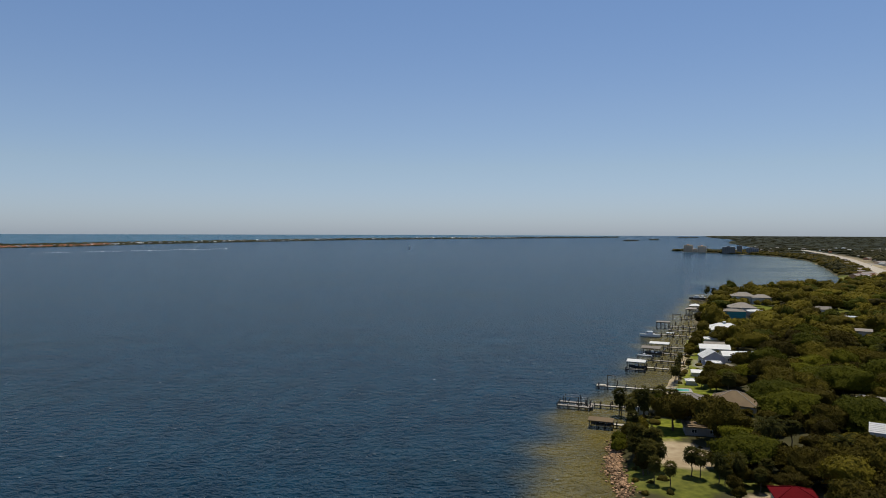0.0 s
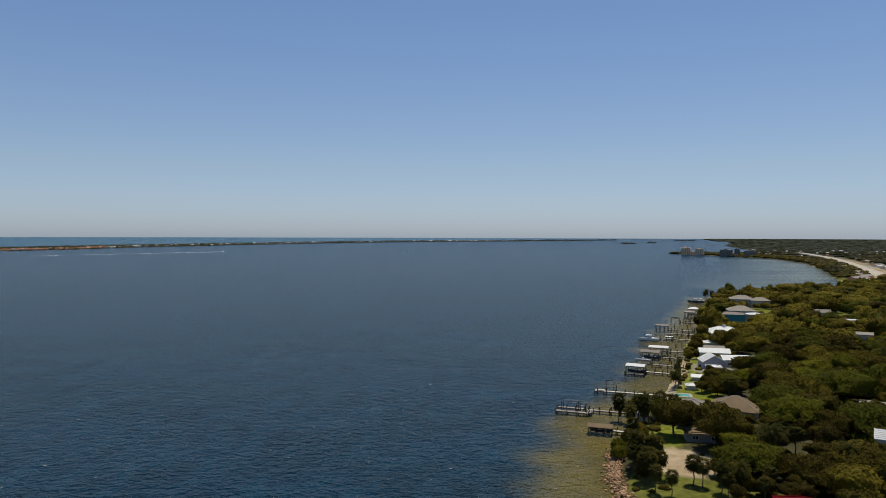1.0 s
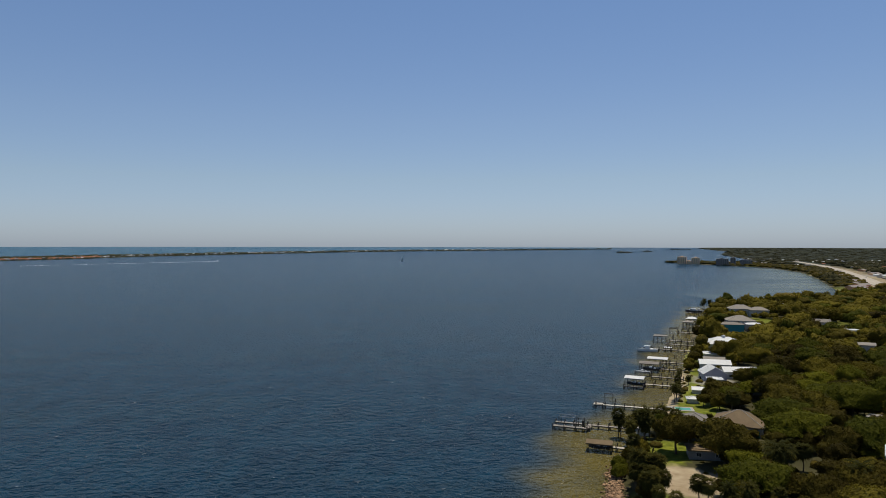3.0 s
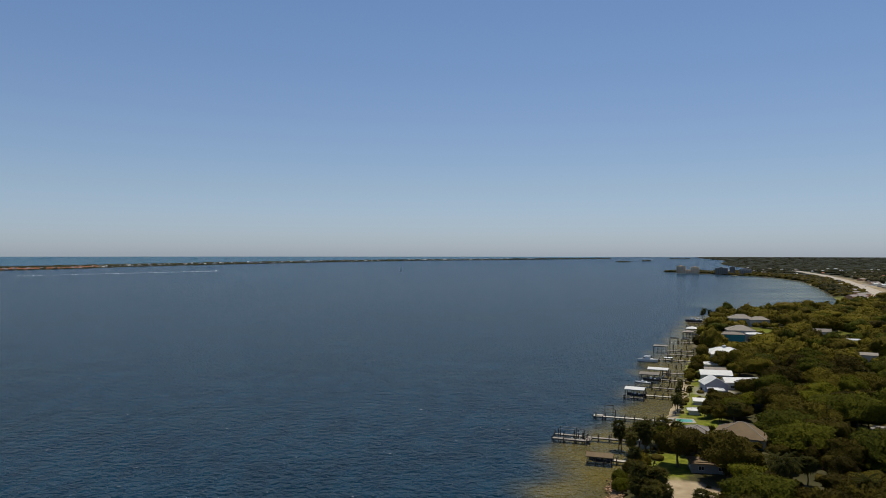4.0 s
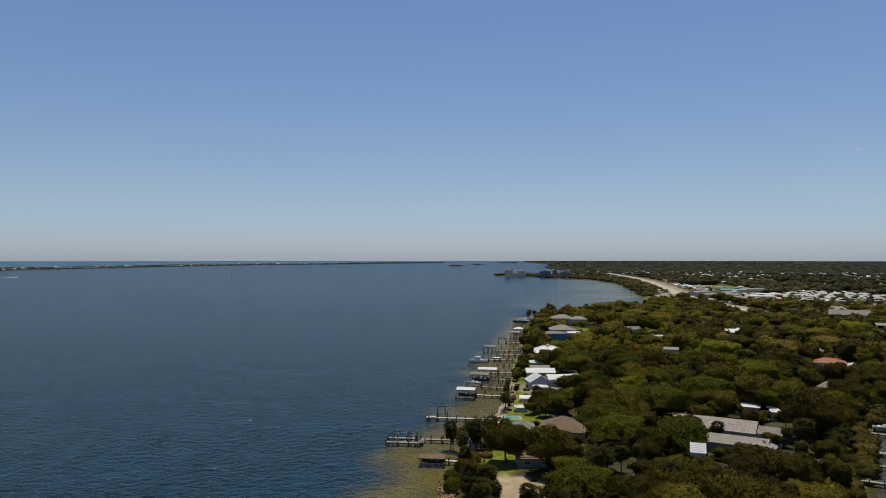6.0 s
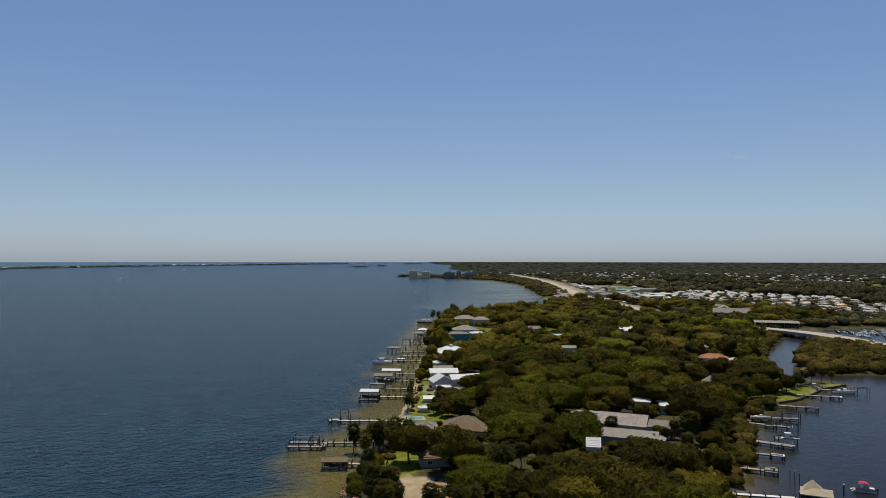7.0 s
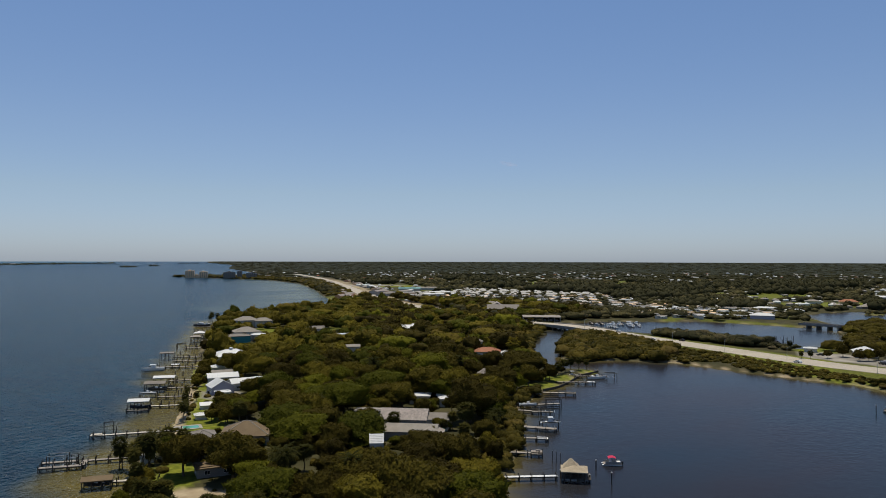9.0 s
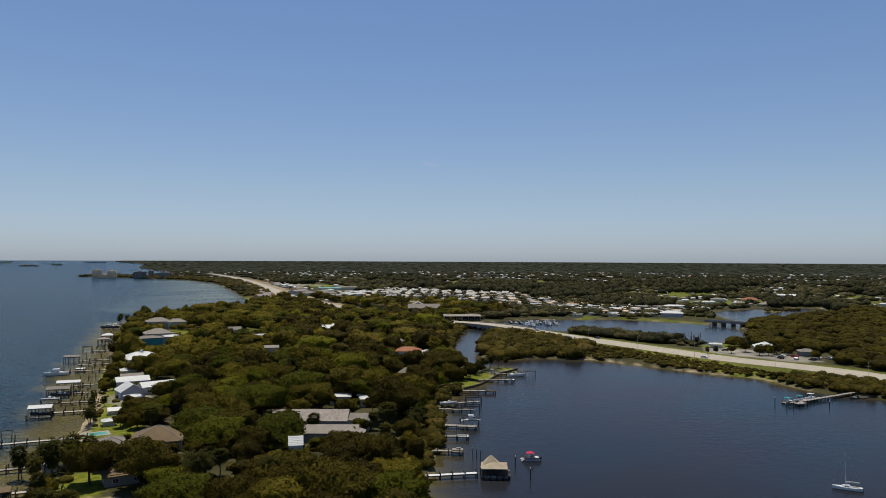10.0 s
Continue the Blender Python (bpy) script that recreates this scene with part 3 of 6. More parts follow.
def house(name, x, y, turn, w, d, h, rise, kind, wall, roof, label, windows=True, ridge_y=False, z=None, seams=False):
    """A house: w and d on plan, walls h high, a hip, gable, flat or pyramid roof, windows all round and a door."""
    base = ground_z(x, y) - 0.1 if z is None else z
    ob = thing(name, x, y, base, turn, label, "house")
    if kind == "gable":
        walls = part("wall", gable_body(w, d, h, rise - 0.03), wall, ob)
        top = part("roof", gable_roof(w, d, h, rise), roof, ob)
    elif kind == "flat":
        walls = part("wall", boxed(-w / 2, w / 2, -d / 2, d / 2, 0, h), wall, ob)
        bm = boxed(-w / 2 - 0.5, w / 2 + 0.5, -d / 2 - 0.5, d / 2 + 0.5, h, h + 0.25)
        top = part("roof", box(bm, -w / 2 + 0.6, w / 2 - 0.6, -d / 2 + 0.6, d / 2 - 0.6, h + 0.25, h + 0.25 + rise), roof, ob)
    else:
        walls = part("wall", boxed(-w / 2, w / 2, -d / 2, d / 2, 0, h), wall, ob)
        top = part("roof", hip_roof(w, d, h, rise), roof, ob)
        a, b = w / 2 + 0.6, d / 2 + 0.6
        rx, ry = (max(a - b, 0.15), 0.0) if a >= b else (0.0, max(b - a, 0.15))
        cap = bmesh.new()
        for i in (-1, 1):
            for j in (-1, 1):
                rod(cap, (i * a, j * b, h + 0.24), (i * rx, j * ry, h + rise + 0.03), 0.14, n=5)
        rod(cap, (-rx, -ry, h + rise + 0.03), (rx, ry, h + rise + 0.03), 0.14, n=5)
        part("ridge_cap", cap, PALE_ROOF if roof in (BROWN_ROOF, GREY_ROOF) else roof, top)
    if seams:
        for k in range(int(w / 1.2)):
            bm = bmesh.new()
            sx = -w / 2 + 0.6 + k * 1.2
            if kind == "gable":
                for s in (-1, 1):
                    rod(bm, (sx, s * (d / 2 + 0.4), h - rise * 0.4 / (d / 2) + 0.22), (sx, 0, h + rise + 0.22), 0.05, n=4)
                part("seam", bm, roof, top)
            else:
                bm.free()
    if windows and math.hypot(x, y) < 460:
        storeys = max(1, int(h / 2.8))
        for s in range(storeys):
            for side, length in ((0, w), (90, d), (180, w), (270, d)):
                off = d / 2 if side in (0, 180) else w / 2
                n = max(1, int(length / 4.5))
                for k in range(n):
                    along = (k + 0.5) / n * length - length / 2
                    window_unit(walls, pose(0, 0, 0, 0, 0, side) @ pose(along, -off, 1.45 + 2.8 * s), 1.5, 1.15)
        put("door", "house_door", lambda: boxed(-0.5, 0.5, -0.05, 0.02, 0, 2.05, bevel=0.015), TEAL if wall is not TEAL else FRAME, walls, pose(w / 2 - 1.2, -d / 2, 0.05))
    return ob


# ------------------------------------------------------------------ trees
def ico(sub):
    bm = bmesh.new()
    bmesh.ops.create_icosphere(bm, subdivisions=sub, radius=1)
    v = np.array([p.co for p in bm.verts])
    f = np.array([[p.index for p in t.verts] for t in bm.faces])
    bm.free()
    return v, f


ICO = {k: ico(k) for k in (1, 2, 3, 4)}


def crown(seed, spread, height, cards, size, sub, core=1.0):
    """A broad uneven dome of billowing lumps with creases between, and small loose leaf clumps all over. Its foot is at z 0."""
    rng = np.random.default_rng(seed)
    ways, f = ICO[sub]
    off = Vector(rng.uniform(-60, 60, 3))
    swell = []
    for p in ways:
        p = Vector(p)
        swell.append(0.74 + 0.50 * noise.noise(p * 1.0 + off) + 0.72 * abs(noise.noise(p * 2.3 - off)) + 0.36 * abs(noise.noise(p * 5.2 + off)))
    v = ways * (np.array(swell) / np.mean(swell) * 0.95)[:, None]
    v = v * (spread, spread, height * 0.64) * np.where(v[:, 2:] < 0, (1, 1, 0.5), 1.0)
    v[:, 2] += height * 0.34
    # loose clumps, three-cornered, lying along the dome and tilted every way
    a, e1, e2 = v[f[:, 0]], v[f[:, 1]] - v[f[:, 0]], v[f[:, 2]] - v[f[:, 0]]
    face = np.cross(e1, e2)
    area = np.linalg.norm(face, axis=1)
    face = face / area[:, None]
    pick = rng.choice(len(f), cards, p=np.where(face[:, 2] > -0.35, area, 0) / area[face[:, 2] > -0.35].sum())
    u, w = rng.random((cards, 1)), rng.random((cards, 1))
    u, w = np.where(u + w > 1, 1 - u, u), np.where(u + w > 1, 1 - w, w)
    way = face[pick]
    at = a[pick] + u * e1[pick] + w * e2[pick] + way * size * rng.uniform(-0.5, 0.8, (cards, 1))
    side = np.cross(way + rng.normal(scale=0.3, size=(cards, 3)), rng.normal(size=(cards, 3)))
    side /= np.linalg.norm(side, axis=1)[:, None]
    up = np.cross(side, way + rng.normal(scale=0.28, size=(cards, 3)))
    up /= np.linalg.norm(up, axis=1)[:, None]
    s = size * rng.uniform(0.55, 1.35, (cards, 1))
    loose = np.stack([at - side * s * 0.6 - up * s * 0.3, at + side * s * 0.6 - up * s * 0.35, at + up * s * 0.75], 1).reshape(-1, 3)
    v = (v - (0, 0, height * 0.34)) * core + (0, 0, height * 0.34)
    return np.concatenate([v, loose]), np.concatenate([f, np.arange(3 * cards).reshape(-1, 3) + len(v)])


def palm_head(seed, n, length, droop, fan):
    """Fronds round a point: narrow arching ones, or the fans of a cabbage palm."""
    rng = np.random.default_rng(seed)
    vs, fs = [], []
    for k in range(n):
        turn, tilt = 2.4 * k, radians(75 - 125 * (k + 0.5) / n) + rng.uniform(-0.12, 0.12)
        l = length * rng.uniform(0.8, 1.1)
        h, side = np.array([math.cos(turn), math.sin(turn), 0]), np.array([-math.sin(turn), math.cos(turn), 0])
        if fan:
            tip = h * math.cos(tilt) * l * 0.5 + np.array([0, 0, math.sin(tilt) * l * 0.5])
            ahead = h * math.cos(tilt - 0.5) + np.array([0, 0, math.sin(tilt - 0.5)])
            b = len(vs)
            vs += [side * 0.05, -side * 0.05, tip]
            fs.append((b, b + 1, b + 2))
            for j in range(7):
                a = radians(-75 + 25 * j)
                d = ahead * math.cos(a) + side * math.sin(a) + np.array([0, 0, -0.25 * abs(math.sin(a))])
                w = side * math.cos(a) - ahead * math.sin(a)
                b = len(vs)
                vs += [tip - w * 0.03, tip + d * l * 0.28 - w * 0.2, tip + d * l * 0.55 - (0, 0, 0.07 * l), tip + d * l * 0.28 + w * 0.2]
                fs += [(b, b + 1, b + 2), (b, b + 2, b + 3)]
        else:
            p, a = np.zeros(3), tilt + 0.3
            for j in range(9):  # a row of drooping leaflets on both sides of the arching rib
                q = p + (h * math.cos(a) + np.array([0, 0, math.sin(a)])) * l / 9
                wide = length * 0.21 * math.sin(math.pi * (0.12 + 0.80 * (j + 0.5) / 9))
                for s in (-1, 1):
                    b = len(vs)
                    vs += [p, q, (p + q) / 2 + (q - p) * 1.1 + side * s * wide - (0, 0, wide * rng.uniform(0.5, 0.9))]
                    fs.append((b, b + 1, b + 2))
                p, a = q, a - droop * 0.62
    return np.array(vs), np.array(fs)


def trunk_mesh(seed, height, r, limbs, spread):
    rng = np.random.default_rng(seed)
    bm = bmesh.new()
    p, foot = Vector((0, 0, -0.3)), r
    for k in range(3):
        q = p + Vector((rng.uniform(-0.25, 0.25), rng.uniform(-0.25, 0.25), (height + 0.3) / 3))
        rod(bm, p, q, foot, foot * 0.85, 7)
        p, foot = q, foot * 0.85
    for k in range(limbs):
        a = 2.4 * k + rng.uniform(-0.3, 0.3)
        q = p + Vector((math.cos(a) * spread * 0.45, math.sin(a) * spread * 0.45, height * rng.uniform(0.25, 0.5)))
        rod(bm, p - Vector((0, 0, 0.3)), q, foot * 0.7, foot * 0.35, 5)
        rod(bm, q, q + Vector((math.cos(a + 0.5) * spread * 0.25, math.sin(a + 0.5) * spread * 0.25, height * 0.15)), foot * 0.35, foot * 0.12, 4)
    me = bpy.data.meshes.new("trunk")
    bm.to_mesh(me)
    bm.free()
    me.materials.append(BARK)
    return me


def tree_kind(name, label, mat, parts, tall, r, limbs, spread, low):
    """A hidden-free first tree: trunk and crown meshes to be copied."""
    v, f = parts
    crown_me = mesh_of("crown", v, f, mat, smooth=True)
    return name, label, trunk_mesh(len(label), tall, r, limbs, spread), crown_me, low


OAKS = [crown(10 + k, 4.9 + 0.35 * k, 7.1, 2300, 0.36, 3, 0.95) for k in range(4)]
KINDS = [tree_kind("live_oak_tree", "broad live oak with a dense dark olive crown", OAK, OAKS[0], 3.6, 0.32, 6, 4.6, 2.4),
         tree_kind("live_oak_tree", "spreading live oak with lumpy brown-green crown", OAK, OAKS[1], 3.8, 0.36, 6, 5.0, 2.6),
         tree_kind("live_oak_tree", "tall live oak with a dark green crown", OAK, OAKS[2], 4.2, 0.38, 6, 5.4, 3.0),
         tree_kind("bright_shade_tree", "leafy shade tree with a fresh yellow-green crown", LIME, OAKS[3], 3.6, 0.3, 5, 5.0, 2.4),
         tree_kind("cabbage_palm", "cabbage palm with a round head of dark fans", PALM, palm_head(3, 48, 3.1, 0.2, True), 6.2, 0.2, 0, 0, 6.1),
         tree_kind("coconut_palm", "slender palm with long arching green fronds", PALM, palm_head(5, 34, 3.7, 0.32, False), 7.0, 0.18, 0, 0, 6.9)]
FIRST = {}


def tree(kind, x, y, size, turn, z=None, tall=1.0, group="trees on the peninsula"):
    name, label, trunk_me, crown_me, low = KINDS[kind]
    z = ground_z(x, y) if z is None else z
    if kind not in FIRST:
        ob = thing(name, 0, 0, 0, 0, label, "palm tree" if kind > 3 else "tree", group)
        part("trunk", trunk_me, BARK, ob)
        top = part("crown", crown_me, None, ob)
        top.location = (0, 0, low)
        FIRST[kind] = ob
    else:
        ob = copy_thing(FIRST[kind], Matrix())
    ob.matrix_basis = Matrix.LocRotScale((x, y, z), Euler((0, 0, turn)), (size, size, size * tall))
    return ob


def stuff(name, shapes, rows, mat, label, category, smooth=False):
    """Many alike shapes in one mesh. rows: shape, x, y, z, scale, upright scale, turn, tint."""
    vs, fs, ts, count = [], [], [], 0
    for k, x, y, z, s, up, turn, tint in rows:
        v, f = shapes[k]
        c, n = math.cos(turn) * s, math.sin(turn) * s
        vs.append(np.stack([v[:, 0] * c - v[:, 1] * n + x, v[:, 0] * n + v[:, 1] * c + y, v[:, 2] * up + z], -1))
        fs.append(f + count)
        ts.append(np.full(len(v), tint))
        count += len(v)
    v, f, tints = np.concatenate(vs), np.concatenate(fs), np.concatenate(ts)
    me = bpy.data.meshes.new(name)
    me.vertices.add(len(v))
    me.vertices.foreach_set("co", v.ravel())
    me.loops.add(f.size)
    me.loops.foreach_set("vertex_index", f.ravel().astype(np.int32))
    me.polygons.add(len(f))
    me.polygons.foreach_set("loop_start", np.arange(0, f.size, 3, dtype=np.int32))
    me.polygons.foreach_set("use_smooth", np.full(len(f), smooth))
    me.update(calc_edges=True)
    me.attributes.new("tint", "FLOAT", "POINT").data.foreach_set("value", tints)
    me.materials.append(mat)
    return tagged(new(name, me), label, category, kind="stuff")


# houses and yards that stay open to the sky: x, y, radius, height over which they show, how far the low growth reaches before them
OPEN = [(96, 236, 13, 3.3, 12), (72, 206, 6, 1.0, 8), (67, 212, 6, 0.5, 10), (64, 192, 8, 0.5, 16), (54, 172, 4, 0.5, 8), (73, 150, 8, 2.6, 8), (88, 264, 7, 0.6, 34), (66, 164, 8, 0.5, 8), 
        (119, 318, 11, 2.0, 24), (129, 338, 11, 4.8, 14), (118, 309, 3, 1.2, 8), (104, 292, 4, 1.0, 8), (97, 275, 4, 1.0, 8), (93, 265, 5, 1.0, 10), (137, 324, 9, 4.2, 14), (104, 305, 7, 0.5, 10),
        (162, 407, 12, 4.4, 18), (198, 479, 12, 3.4, 30), (216, 510, 13, 6.2, 26), (219, 497, 9, 5.2, 20), (257, 593, 18, 6.2, 36), (262, 548, 16, 0.5, 24), (288, 532, 15, 2.2, 34), (265, 459, 7, 5.6, 14), (253, 556, 14, 2.0, 20),
        (147, 220, 13, 4.4, 9), (157, 212, 8, 4.4, 9), (141, 205, 12, 3.6, 11), (118.4, 193.2, 8.5, 4.9, 18), (141, 233, 7, 3.8, 8), (178, 246, 7, 4.0, 14), (188, 240, 7, 4.0, 14), (289, 329, 10, 3.4, 22), (137, 157, 10, 0.6, 12), (314, 372, 7, 4.5, 16), (237, 271, 9, 4.8, 12), (205, 330, 5, 6.0, 8),
        (276, 257, 11, 0.5, 4), (292, 261, 10, 0.5, 4), (455, 200, 24, 0.5, 20), (470, 195, 9, 3.0, 20), (500, 478, 22, 5.0, 30), (545, 600, 26, 6.0, 40), (458, 172, 16, 0.5, 14),
        (546, 925, 26, 0.6, 60), (580, 985, 26, 0.6, 50), (690, 975, 60, 1.0, 50), (780, 1095, 60, 1.5, 50), (850, 1345, 70, 0.8, 40), (600, 930, 34, 0.5, 30), (845, 1260, 90, 0.5, 30), (480, 660, 14, 1.0, 10), (420, 700, 10, 2, 20), (332, 470, 7, 6.2, 12), (232, 392, 5, 6.2, 10)]


def room_for(x, y):
    """How tall a tree may stand at x, y without covering the houses that the place shows open."""
    cap = np.full(x.shape, 99.0)
    for hx, hy, r, top, reach in OPEN:
        d = math.hypot(hx, hy)
        ux, uy = hx / d, hy / d
        along, across = (hx - x) * ux + (hy - y) * uy, np.abs((x - hx) * uy - (y - hy) * ux)
        before = (across < r * 0.85 + 1.0) & (along > -r * 0.7 - 1.0) & (along < r + reach * (1.7 if top > 1.2 else 1.0))
        cap = np.where(before, np.minimum(cap, top + 60 / d * np.clip(along - r * 0.55, 0, 99)), cap)
    return cap


PARKS = [[(600, 440), (700, 355), (800, 405), (770, 560), (940, 780), (900, 1030), (640, 960), (580, 790), (640, 640), (615, 530)]]
grow = np.random.default_rng(7)
gx, gy = np.meshgrid(np.arange(30, 640, 9.2), np.arange(128, 960, 9.2))
gx, gy = gx.ravel() + grow.uniform(-4.0, 4.0, gx.size), gy.ravel() + grow.uniform(-4.0, 4.0, gy.size)
away, road_off = shore(gx, gy), edge_distance(ROADLINE, gx, gy, False)
keep = (away > 4.2) & (road_off > 21) & ~inside(PARKS[0], gx, gy)
left_of_road = gx < np.interp(gy, [y for _, y in ROADLINE], [x for x, _ in ROADLINE])
causeway = ~left_of_road & (gy < 500)
in_neck = left_of_road & (gx > 310) & (gy < 300 + (gx - 330) * 0.95)  # causeway strip before the road
keep &= ~((gy < 166) & (gy - gx < 25) & (gx > 95)) & ~in_neck & ~causeway & ~((gx < 70) & (gy < 236)) & ~((gx < 76) & (gy < 204) & (gy > 178)) & ~((away < 17) & (gx < 200) & (gy > 236) & (gy < 425) & (left_of_road) & (grow.random(gx.size) > 0.12) & (edge_distance(MAINLAND, gx, gy) < 17)) & (grow.random(gx.size) > 0.07) & ~((gx > 262) & (gx < 312) & (gy > 250) & (gy < 284))
cap = room_for(gx, gy)
tall = np.minimum(9.2 + 1.5 * wobble(gx, gy, 17) + grow.normal(0, 2.3, gx.size) - 1.6 * (away < 9), cap * 0.95 - 0.8)
keep &= tall > 1.9
SPOTS = sorted(zip(gx[keep], gy[keep], tall[keep], away[keep]), key=lambda s: math.hypot(s[0] - 70, s[1] - 110))
rest, low_rest = [], []
LOW = [crown(40 + k, 5.0 + 0.35 * k, 6.8, 340, 0.62, 3, 0.96) for k in range(6)] + [(np.concatenate([v + (0, 0, 5.9)]), f) for v, f in (palm_head(9, 22, 3.3, 0.2, True),)]
for k, (x, y, h, off) in enumerate(SPOTS):
    palm = grow.random() < (0.30 if off < 16 else 0.15) and h > 5.5
    lime = grow.random() < (0.85 if math.hypot(x - 395, y - 425) < 42 else 0.36 if wobble(x + 50, y, 31) > 0.2 else 0.16)
    if k < 300:
        if palm:
            tree(4 + int(grow.random() < 0.35), x, y, h / 9.0, grow.uniform(0, 6.3))
        else:
            wide = grow.uniform(0.85, 1.3) * min(1.0, max(0.5, off / 11))
            tree(3 if lime else int(grow.integers(0, 3)), x, y, h / 9.2 * wide, grow.uniform(0, 6.3), tall=1 / wide)
    else:
        s = h / 9.2
        near_edge = min(1.0, max(0.5, off / 11))
        row = (6 if palm else int(grow.integers(0, 6)), x, y, 1.0 if palm else 1.0 + 2.0 * s, s * (1.0 if palm else near_edge * grow.choice([0.8, 1.0, 1.2, 1.45]) * (0.85 if math.hypot(x, y) > 380 else 1.0)), s * (1.05 if palm else grow.uniform(0.75, 1.15)), grow.uniform(0, 6.3), float(np.clip(0.29 + (0.18 if x > 0.62 * y and math.hypot(x, y) > 330 else -0.18 if math.hypot(x, y) > 300 else 0) + 0.3 * wobble(x, y, 19) + grow.normal(0, 0.13), 0.0, 0.99)))
        (low_rest if lime and not palm else rest).append(row)
stuff("woods", LOW, rest, OAK, "dense olive-green canopy of live oaks and palms", "woods", smooth=True)
stuff("bright_woods", LOW, low_rest, LIME, "fresh yellow-green trees standing among the oaks", "woods", smooth=True)


# ------------------------------------------------------------------ more woods
MEDIUM = [crown(60 + k, 5.4, 5.8, 80, 1.0, 2) for k in range(4)]
FARTREE = [crown(70 + k, 6.4, 6.4, 14, 2.0, 1) for k in range(4)]
SHRUB = [crown(80 + k, 2.4, 2.8, 80, 0.5, 2) for k in range(4)]


def fill(shapes, poly, step, low, high, near_shore=2.5, off_road=18, thin=0.0, keep_open=True, foot=0.9, seed=1, base=8.0, tints=1.0):
    """Rows for stuff(): plants over an area of the plan."""
    g = np.random.default_rng(seed)
    xs, ys = [p[0] for p in poly], [p[1] for p in poly]
    x, y = np.meshgrid(np.arange(min(xs), max(xs), step), np.arange(min(ys), max(ys), step))
    x, y = x.ravel() + g.uniform(-0.45, 0.45, x.size) * step, y.ravel() + g.uniform(-0.45, 0.45, y.size) * step
    ok = inside(poly, x, y)
    x, y = x[ok], y[ok]
    d = shore(x, y)
    h = g.uniform(low, high, x.size)
    if keep_open:
        h = np.minimum(h, room_for(x, y) * 0.85)
    ok = (d > near_shore) & (edge_distance(ROADLINE, x, y, False) > off_road) & (g.random(x.size) > thin) & (h > low * 0.45)
    return [(int(g.integers(0, len(shapes))), a, b, 1.0 + foot * (c / base), c / base * g.uniform(0.95, 1.5), c / base, g.uniform(0, 6.3), g.random() * tints) for a, b, c in zip(x[ok], y[ok], h[ok])]


EAST = [(478, 224), (490, 222), (569, 238), (632, 272), (655, 278), (720, 284), (842, 262), (960, 280), (960, -60), (430, -60), (420, 60), (436, 110), (446, 150), (486, 165), (484, 205)]
stuff("eastern_woods", MEDIUM, fill(MEDIUM, EAST, 11.4, 5.2, 8.2, foot=1.2, seed=2, tints=0.5), OAK, "dense dark oak woods beyond the causeway road", "woods", smooth=True)
MANG = [(318, 297), (338, 290), (352, 276), (362, 264), (394, 274), (430, 302), (434, 330), (446, 392), (418, 384), (374, 350), (322, 303)]
SHORE_STRIP = [(355, 100), (372, 92), (390, 110), (392, 140), (372, 158), (356, 135)]
bush = fill(SHRUB, MANG, 4.7, 2.8, 7.4, near_shore=-1.5, off_road=14, keep_open=False, foot=-0.2, seed=3, base=3.6)
bush += fill(SHRUB, [(362, 264), (366, 250), (382, 236), (416, 250), (430, 302), (394, 274)], 2.9, 0.9, 2.8, near_shore=1.5, off_road=13, thin=0.2, keep_open=False, foot=0, seed=24, base=3.6)
bush += fill(SHRUB, SHORE_STRIP, 3.4, 1.4, 4.2, near_shore=-0.5, off_road=15, keep_open=False, foot=0, seed=4, base=3.6)
bush += fill(SHRUB, [(366, 158), (384, 160), (396, 190), (412, 246), (380, 236), (366, 215)], 2.1, 0.5, 2.3, near_shore=2.6, off_road=13, thin=0.3, keep_open=False, foot=0, seed=5, base=3.6)
bush += fill(SHRUB, [(286, 284), (296, 280), (330, 326), (372, 370), (408, 398), (446, 430), (452, 446), (440, 446), (396, 408), (362, 382), (314, 338)], 3.6, 2.8, 5.0, near_shore=-1.5, off_road=12, keep_open=False, foot=0, seed=19, base=3.6)
stuff("mangrove_thicket", SHRUB, bush, MANGROVE, "rounded yellow-green mangrove and sea grape thicket", "shrubs", smooth=True)
pines = fill(MEDIUM, [(462, 262), (487, 262), (488, 345), (470, 350)], 5.5, 5.5, 8, near_shore=0.5, off_road=15, keep_open=False, seed=6)
pines += fill(MEDIUM, [(458, 240), (480, 240), (486, 262), (466, 262)], 5.5, 3, 4.5, near_shore=0.5, off_road=15, keep_open=False, thin=0.3, seed=7)
stuff("roadside_pines", MEDIUM, pines, HAZE_WOOD, "row of dark feathery trees between road and river", "woods", smooth=True)
PARK = PARKS[0]
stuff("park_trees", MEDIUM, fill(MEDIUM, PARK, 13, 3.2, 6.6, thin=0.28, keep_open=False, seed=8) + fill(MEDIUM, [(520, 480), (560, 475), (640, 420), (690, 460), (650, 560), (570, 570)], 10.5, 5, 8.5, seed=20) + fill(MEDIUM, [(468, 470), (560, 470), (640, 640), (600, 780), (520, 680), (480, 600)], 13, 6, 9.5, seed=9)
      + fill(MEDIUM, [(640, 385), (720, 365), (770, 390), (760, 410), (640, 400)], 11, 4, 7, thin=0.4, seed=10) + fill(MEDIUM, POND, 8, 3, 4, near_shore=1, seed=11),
      HAZE_WOOD, "scattered dark trees between pale homes", "woods", smooth=True)

